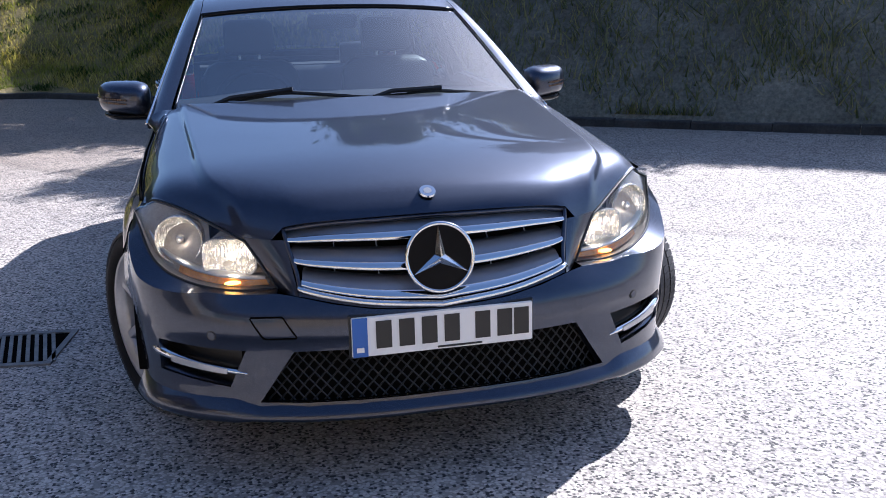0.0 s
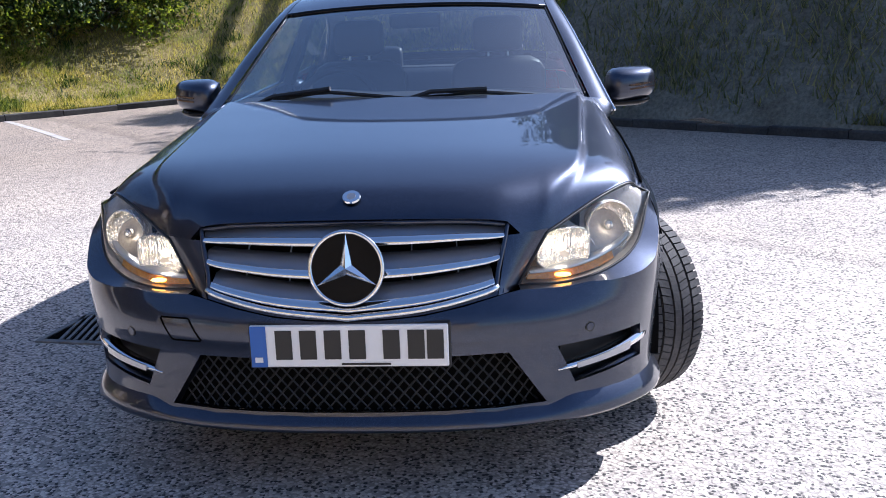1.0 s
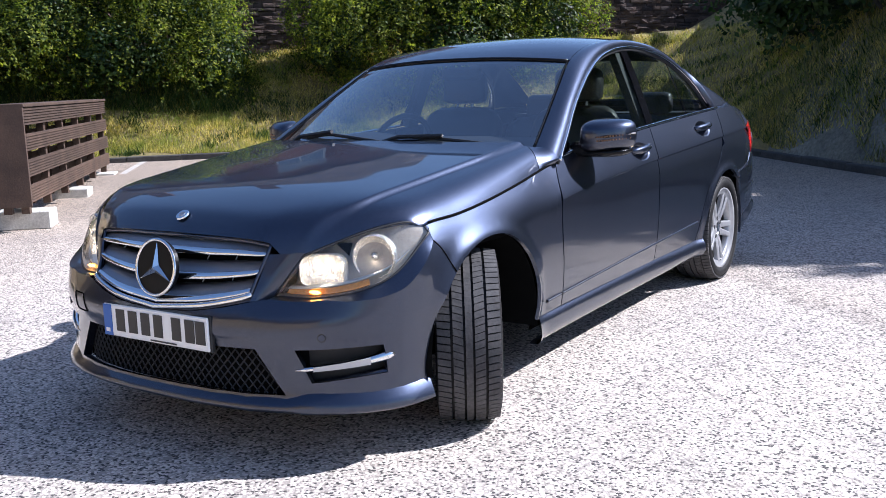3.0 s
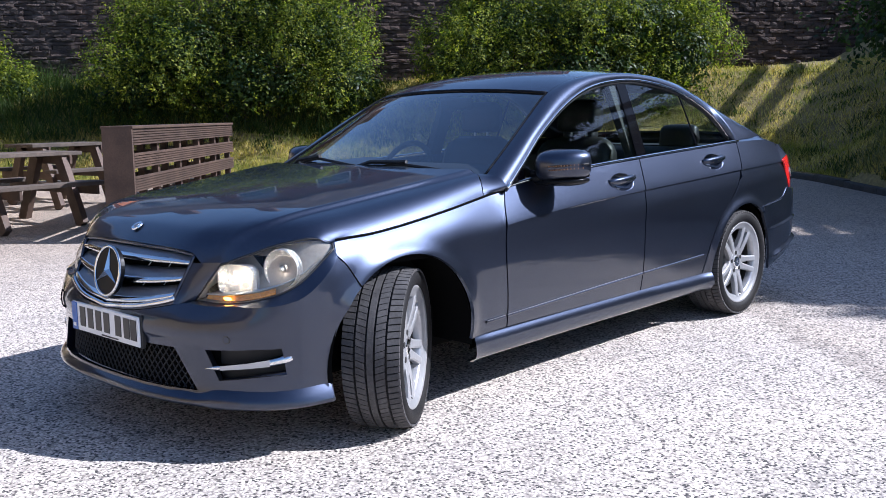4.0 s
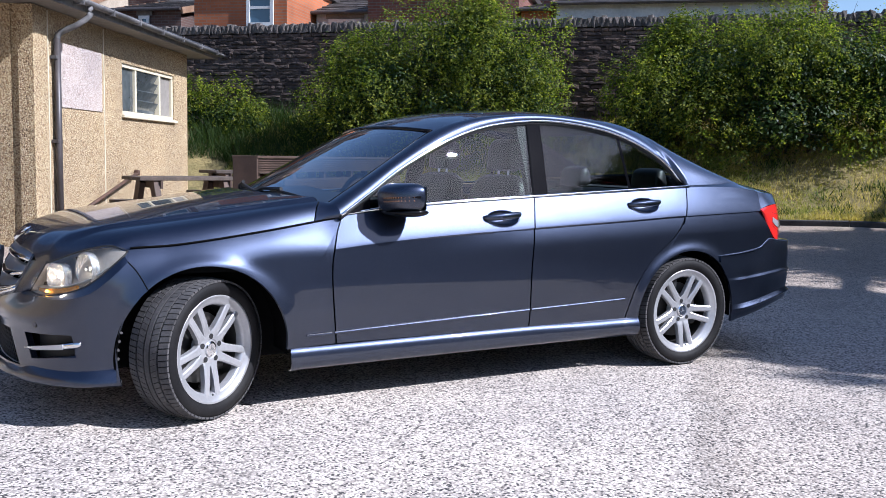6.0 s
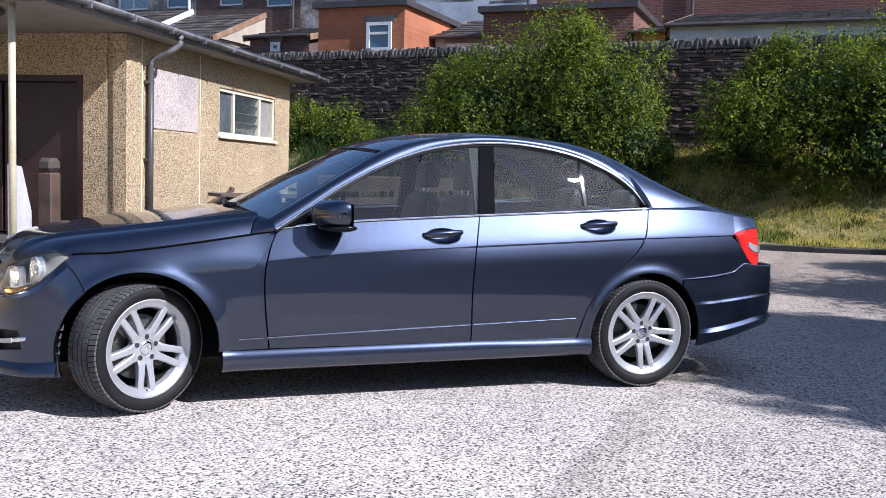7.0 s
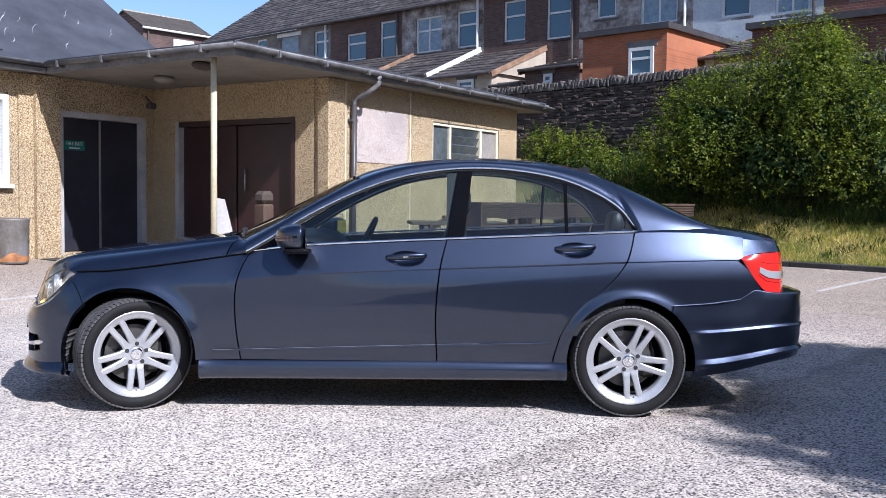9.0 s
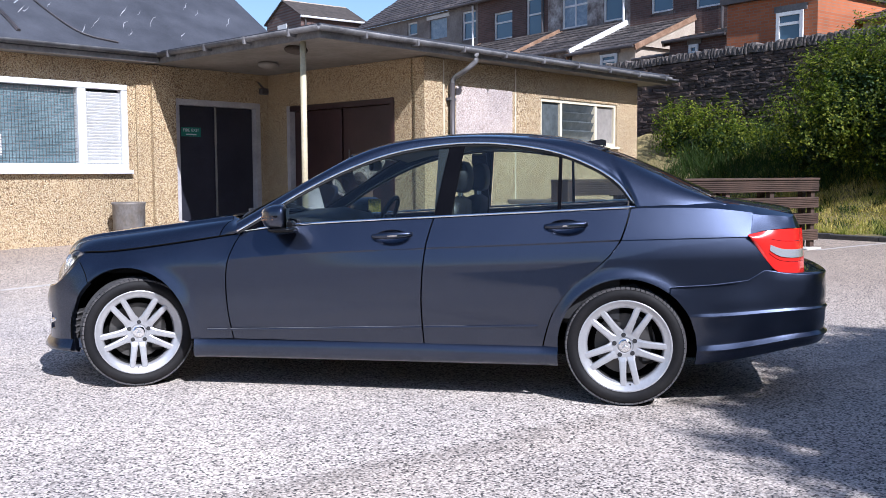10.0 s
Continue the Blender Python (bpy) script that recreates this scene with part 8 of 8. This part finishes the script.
for x0, x1, wall_m, wins in TERRACE:
    H = thing("terraced_house", TM, "two-storey %s terraced house with a slate roof" % names[wall_m.name], "house", group="terrace above the wall")
    xs_ = sorted({x0, x1, *[v for w_ in wins for v in w_[:2]]})
    bm = bmesh.new()
    for a, b in zip(xs_, xs_[1:]):
        hole = [w_ for w_ in wins if w_[0] <= a + 1e-6 and w_[1] >= b - 1e-6]
        if hole:
            box(bm, a, b, FAC, FAC + 0.3, 2.5, hole[0][2])
            box(bm, a, b, FAC, FAC + 0.3, hole[0][3], EAVE_Z)
        else:
            box(bm, a, b, FAC, FAC + 0.3, 2.5, EAVE_Z)
    bmesh.ops.remove_doubles(bm, verts=bm.verts, dist=1e-5)
    part("wall", bm, wall_m, H)
    part("back_wall", nbox(x0, x1, FAC + 8, FAC + 8.3, 2.5, EAVE_Z), wall_m, H)
    for w_ in wins:
        if w_[4] == 9:
            part("boarded_window", nbox(w_[0], w_[1], FAC + 0.08, FAC + 0.12, w_[2], w_[3]), BLIND, H)
            part("lintel", nbox(w_[0] - 0.2, w_[1] + 0.2, FAC - 0.04, FAC - 0.002, w_[3] + 0.02, w_[3] + 0.18), WHITE_PAINT, H)
        else:
            house_window(H, *w_[:4], FAC + 0.14, w_[4] if w_[4] < 3 else 2, w_[4] in (7, 2))
    slate_roof(H, x0, x1, FAC - 0.25, EAVE_Z, FAC + 4.2, EAVE_Z + 2.9, 18)
    slate_roof(H, x0, x1, FAC + 8.6, EAVE_Z, FAC + 4.2, EAVE_Z + 2.9, 6, "back_roof")
    part("gutter", tube(bmesh.new(), [(x0, FAC - 0.28, EAVE_Z), (x1, FAC - 0.28, EAVE_Z)], 0.06, 8), DARK_PIPE, H)
    part("downpipe", rod(bmesh.new(), (x1 - 0.25, FAC - 0.08, EAVE_Z - 0.05), (x1 - 0.25, FAC - 0.08, 4.0), 0.05, seg=8), WHITE_PAINT if wall_m in (RENDER_PEEL, RENDER_GREY) else DARK_PIPE, H)
    if x0 > -37:
        part("chimney", nbox(x0 + 0.1, x0 + 1.0, FAC + 3.6, FAC + 4.8, EAVE_Z + 2.2, EAVE_Z + 4.0), BR_DARK, H)


def extension(label, x0, x1, y0, y1, ztop, wall_m, roof, rise=0.0, wins=()):
    X = thing("house_extension", TM, label, "extension", group="rear extensions")
    bm = bmesh.new()
    box(bm, x0, x1, y0, y0 + 0.22, 2.5, ztop)
    box(bm, x1 - 0.22, x1, y0 + 0.22, y1, 2.5, ztop)
    box(bm, x0, x0 + 0.22, y0 + 0.22, y1, 2.5, ztop)
    part("wall", bm, wall_m, X)
    if roof == "flat":
        part("flat_roof", nbox(x0 - 0.12, x1 + 0.12, y0 - 0.15, y1, ztop, ztop + 0.16), DARK_PIPE, X)
    else:
        slate_roof(X, x0 - 0.1, x1 + 0.1, y0 - 0.2, ztop, y1, ztop + rise, 8)
        part("gutter", tube(bmesh.new(), [(x0 - 0.1, y0 - 0.24, ztop - 0.02), (x1 + 0.1, y0 - 0.24, ztop - 0.02)], 0.05, 8), DARK_PIPE, X)
        for xx in (x0 - 0.12, x1 + 0.12):
            part("bargeboard", nbox(xx - 0.03, xx + 0.03, 0, math.hypot(y1 - y0 + 0.2, rise), -0.16, 0.02, m=Matrix.Translation((0, y0 - 0.2, ztop)) @ Matrix.Rotation(math.atan2(rise, y1 - y0 + 0.2), 4, "X")), WHITE_PAINT if wall_m is RENDER_PEEL and xx > x0 else VERGE_BROWN, X)
            bm = bmesh.new()
            vs = [bm.verts.new(p) for p in ((xx, y0, ztop), (xx, y1, ztop), (xx, y1, ztop + rise - 0.05))]
            bm.faces.new(vs)
            part("gable", bm, wall_m, X)
    for w_ in wins:
        house_window(X, *w_[:4], y0 - 0.012, w_[4])
    return X


extension("flat-roofed orange brick extension with a white window", -10.7, -8.08, 18.2, 23.4, 5.72, BR_ORANGE, "flat", 0, [(-9.16, -8.45, 4.55, 5.28, 1)])
extension("low extension with slate lean-to roof and white gutter", -8.0, -6.25, 20.2, 23.4, 5.15, RENDER_WHITE, "lean", 1.0, [(-7.6, -6.7, 4.3, 4.95, 1)])
extension("flat-roofed red brick extension", -6.2, -2.15, 19.2, 23.4, 5.62, BR_RED, "flat")
extension("small brick outbuilding with a white verge", -2.0, -1.25, 18.6, 23.4, 4.9, BR_ORANGE, "lean", 0.9)
extension("brick extension with a dark tiled roof", -1.1, 4.8, 18.4, 23.4, 5.0, RENDER_WHITE, "lean", 1.1)
extension("cream rendered extension with an old slate roof", -18.7, -15.85, 20.5, 23.4, 5.42, RENDER_CREAM, "lean", 1.25, [(-17.3, -16.6, 4.7, 5.25, 1)])
extension("rendered house extension with a white roof", -22.0, -18.9, 20.6, 23.4, 5.6, RENDER_PEEL, "lean", 1.3, [(-20.9, -20.0, 4.7, 5.3, 1)])
extension("dark stone outhouse with a slate roof", -14.3, -12.2, 20.3, 23.4, 5.35, BR_DARK, "lean", 0.75, [(-13.5, -13.2, 4.9, 5.15, 0)])
extension("white glazed conservatory porch behind a house", -15.6, -14.5, 20.4, 23.4, 4.95, RENDER_WHITE, "lean", 0.6, [(-15.4, -14.7, 4.3, 4.85, 2)])
extension("rendered extension with a slate roof", -27.0, -22.4, 20.6, 23.4, 5.7, RENDER_GREY, "lean", 1.3)
# brick rear wing at the terrace's far end, its gable towards the yard
WING = TM @ Matrix.Translation((-40.1, 20.8, 0)) @ Matrix.Rotation(radians(-90), 4, "Z")
FH = thing("brick_wing", WING, "dark brick gabled wing behind the terrace with tiled roof", "house")
bm = nbox(-3.9, 0.0, -1.85, 1.85, 2.5, 9.5)
vs = [bm.verts.new(p) for p in ((0.0, -1.85, 9.5), (0.0, 1.85, 9.5), (0.0, 0.0, 10.42))]
bm.faces.new(vs)
part("wall", bm, BR_DARK, FH)
slate_roof(FH, -3.9, 0.12, 2.0, 9.45, 0.0, 10.46, 9)
slate_roof(FH, -3.9, 0.12, -2.0, 9.45, 0.0, 10.46, 9, "far_roof")
for k in range(13):
    part("ridge_tile", nbox(-3.85 + 0.3 * k, -3.57 + 0.3 * k, -0.09, 0.09, 10.45, 10.54, bevel=0.03), RENDER_CREAM, FH)
part("gutter", rod(bmesh.new(), (-3.9, 2.04, 9.42), (0.12, 2.04, 9.42), 0.06, seg=8), WHITE_PAINT, FH)
part("downpipe", rod(bmesh.new(), (-0.25, 1.92, 9.4), (-0.25, 1.92, 4.0), 0.05, seg=8), DARK_PIPE, FH)
part("window", nbox(-2.9, -1.7, 1.84, 1.87, 8.2, 9.1), WHITE_PAINT, FH)
part("window", nbox(-0.01, 0.03, -0.6, 0.4, 8.4, 9.25), WHITE_PAINT, FH)
part("chimney", nbox(-0.7, -0.25, -2.05, -1.6, 9.0, 9.95), BR_DARK, FH)


# ---- slatted screen, picnic tables, markings, drain ----
S0, S1 = Vector((-5.35, 0.53, 0)), Vector((-8.58, 3.89, 0))
SM = Matrix.Translation((S0.x, S0.y, 0.15)) @ Matrix.Rotation(math.atan2(S1.y - S0.y, S1.x - S0.x), 4, "Z")
SL = (S1 - S0).length
SCREEN = thing("slatted_screen", SM, "brown ribbed-board timber screen standing on pale blocks", "screen")


def ribbed(bm, x0, x1, y, z0, z1, face):
    """A board whose face is ribbed along its length."""
    n = 6
    pr = []
    for i in range(n):
        a, b = z0 + (z1 - z0) * i / n, z0 + (z1 - z0) * (i + 1) / n
        pr += [(0.0, a + 0.001), (0.0, a + (b - a) * 0.62), (0.011, a + (b - a) * 0.66), (0.011, b - 0.001)]
    rows_ = [[bm.verts.new((x, y + face * d, zz)) for d, zz in pr] + [bm.verts.new((x, y + face * 0.034, z1)), bm.verts.new((x, y + face * 0.034, z0))] for x in (x0, x1)]
    k = len(rows_[0])
    for j in range(k):
        bm.faces.new((rows_[0][j], rows_[0][(j + 1) % k], rows_[1][(j + 1) % k], rows_[1][j]))
    bm.faces.new(rows_[0][::-1])
    bm.faces.new(rows_[1])
    bmesh.ops.recalc_face_normals(bm, faces=bm.faces)
    return bm


for z0, z1 in ((0.14, 0.29), (0.37, 0.52), (0.60, 0.75), (0.83, 0.985)):
    for y, face in ((0.0, 1), (-0.30, -1)):
        part("board", ribbed(bmesh.new(), 0.03, SL, y, z0, z1, -face), BROWN_WOOD, SCREEN)
part("end_board", nbox(0.0, 0.03, -0.30, 0.0, 0.10, 1.0, bevel=0.004), BROWN_WOOD, SCREEN)
part("cap_board", nbox(0.0, SL + 0.01, -0.31, 0.01, 0.99, 1.02, bevel=0.004), BROWN_WOOD, SCREEN)
for x in np.linspace(0.1, SL - 0.08, 6):
    for y in (-0.075, -0.225):
        part("post", nbox(x - 0.04, x + 0.04, y - 0.035, y + 0.035, 0.035, 0.985), BROWN_WOOD, SCREEN)
for x in (0.37, 2.4, 4.45):
    for nm in ("foot_block",):
        part(nm, nbox(x - 0.16, x + 0.16, -0.40, 0.12, -0.13, 0.04, bevel=0.012), PALE_BLOCK, SCREEN, "pale concrete foot")


def picnic_table(m, tag):
    T = thing("picnic_table", m, tag, "table", group="picnic tables")
    for i in range(5):
        y = -0.36 + i * 0.145
        part("top_plank", nbox(-0.85, 0.85, y, y + 0.135, 0.70, 0.74, bevel=0.004), GREY_WOOD, T)
    for s in (-1, 1):
        for j in range(2):
            y = s * (0.62 + j * 0.14)
            part("seat_plank", nbox(-0.85, 0.85, min(y, y + s * 0.13), max(y, y + s * 0.13), 0.41, 0.45, bevel=0.004), GREY_WOOD, T)
    for x in (-0.58, 0.58):
        for s in (-1, 1):
            bm = bmesh.new()
            a, b = Vector((x, s * 0.24, 0.70)), Vector((x, s * 0.62, 0.0))
            d = (b - a)
            mm = Matrix.Translation((a + b) / 2) @ Matrix.Rotation(math.atan2(d.y, -d.z), 4, "X")
            box(bm, -0.045, 0.045, -0.075, 0.075, -d.length / 2, d.length / 2, m=mm)
            part("leg", bm, BROWN_WOOD, T)
        part("seat_beam", nbox(x + 0.047, x + 0.09, -0.88, 0.88, 0.32, 0.41, bevel=0.004), BROWN_WOOD, T)
        part("top_beam", nbox(x + 0.047, x + 0.09, -0.38, 0.38, 0.61, 0.70, bevel=0.004), BROWN_WOOD, T)
    return T


def at_ground(x, y, rz):
    return Matrix.Translation((x, y, ground_z(x, y))) @ Matrix.Rotation(radians(rz), 4, "Z")


T1 = picnic_table(at_ground(-7.34, 0.46, 98) @ Matrix.Diagonal((0.79, 0.95, 1.12, 1)), "weathered wooden picnic table beside the screen")
T2 = copy_thing(T1, at_ground(-8.95, 1.75, 98) @ Matrix.Diagonal((0.84, 0.95, 0.98, 1)))
T2["label"] = "weathered wooden picnic table behind the screen"

# worn white lines of the parking bays, laid just above the ground
LINE = surface("worn_white_line", (0.40, 0.37, 0.335), (0.56, 0.52, 0.48), 6, 70, 0.4, 0.8, 0.1)


def marking(a, b, wd):
    n = max(2, int((Vector(b) - Vector(a)).length / 0.5))
    bm = bmesh.new()
    d = (Vector(b) - Vector(a)).normalized()
    s_ = Vector((-d.y, d.x)) * wd / 2
    rows_ = []
    for i in range(n + 1):
        p = Vector(a).lerp(Vector(b), i / n)
        rows_.append([bm.verts.new((p.x + k * s_.x, p.y + k * s_.y, ground_z(p.x + k * s_.x, p.y + k * s_.y) + 0.004)) for k in (-1, 1)])
    for p, q in zip(rows_, rows_[1:]):
        bm.faces.new((p[0], q[0], q[1], p[1]))
    return bm


MK = tagged(new("bay_lines"), "worn white parking bay lines on asphalt", "marking", kind="structure")
for a, b in (((-4.7, 6.0), (-6.6, 8.1)), ((-5.5, 4.9), (-7.6, 7.0)), ((-8.0, 4.0), (-9.3, 5.5)), ((-6.5, -2.6), (-3.0, -5.2)), ((-5.4, -1.2), (-2.4, -3.4))):
    part("line", marking(a, b, 0.09), LINE, MK)
# gully grate
DR = thing("gully_grate", Matrix.Translation((-1.41, -0.69, ground_z(-1.4, -0.7))) @ Matrix.Rotation(radians(-8), 4, "Z") @ Matrix.Diagonal((0.62, 0.78, 1, 1)), "cast-iron gully grate set in the asphalt", "drain")
IRON = surface("cast_iron", (0.16, 0.15, 0.145), (0.28, 0.265, 0.25), 8, 60, 0.3, 0.6, 0.1, metal=0.4)
part("well", nbox(-0.23, 0.23, -0.23, 0.23, -0.12, 0.002), DARK_VOID, DR)
for a, b, c, d in ((-0.27, 0.27, -0.27, -0.23), (-0.27, 0.27, 0.23, 0.27), (-0.27, -0.23, -0.23, 0.23), (0.23, 0.27, -0.23, 0.23)):
    part("rim", nbox(a, b, c, d, -0.05, 0.008), IRON, DR)
for x in np.arange(-0.19, 0.2, 0.055):
    part("bar", nbox(-0.012, 0.012, -0.235, 0.235, -0.03, 0.008, m=Matrix.Translation((x, 0, 0)) @ Matrix.Rotation(radians(20), 4, "Z")), IRON, DR)
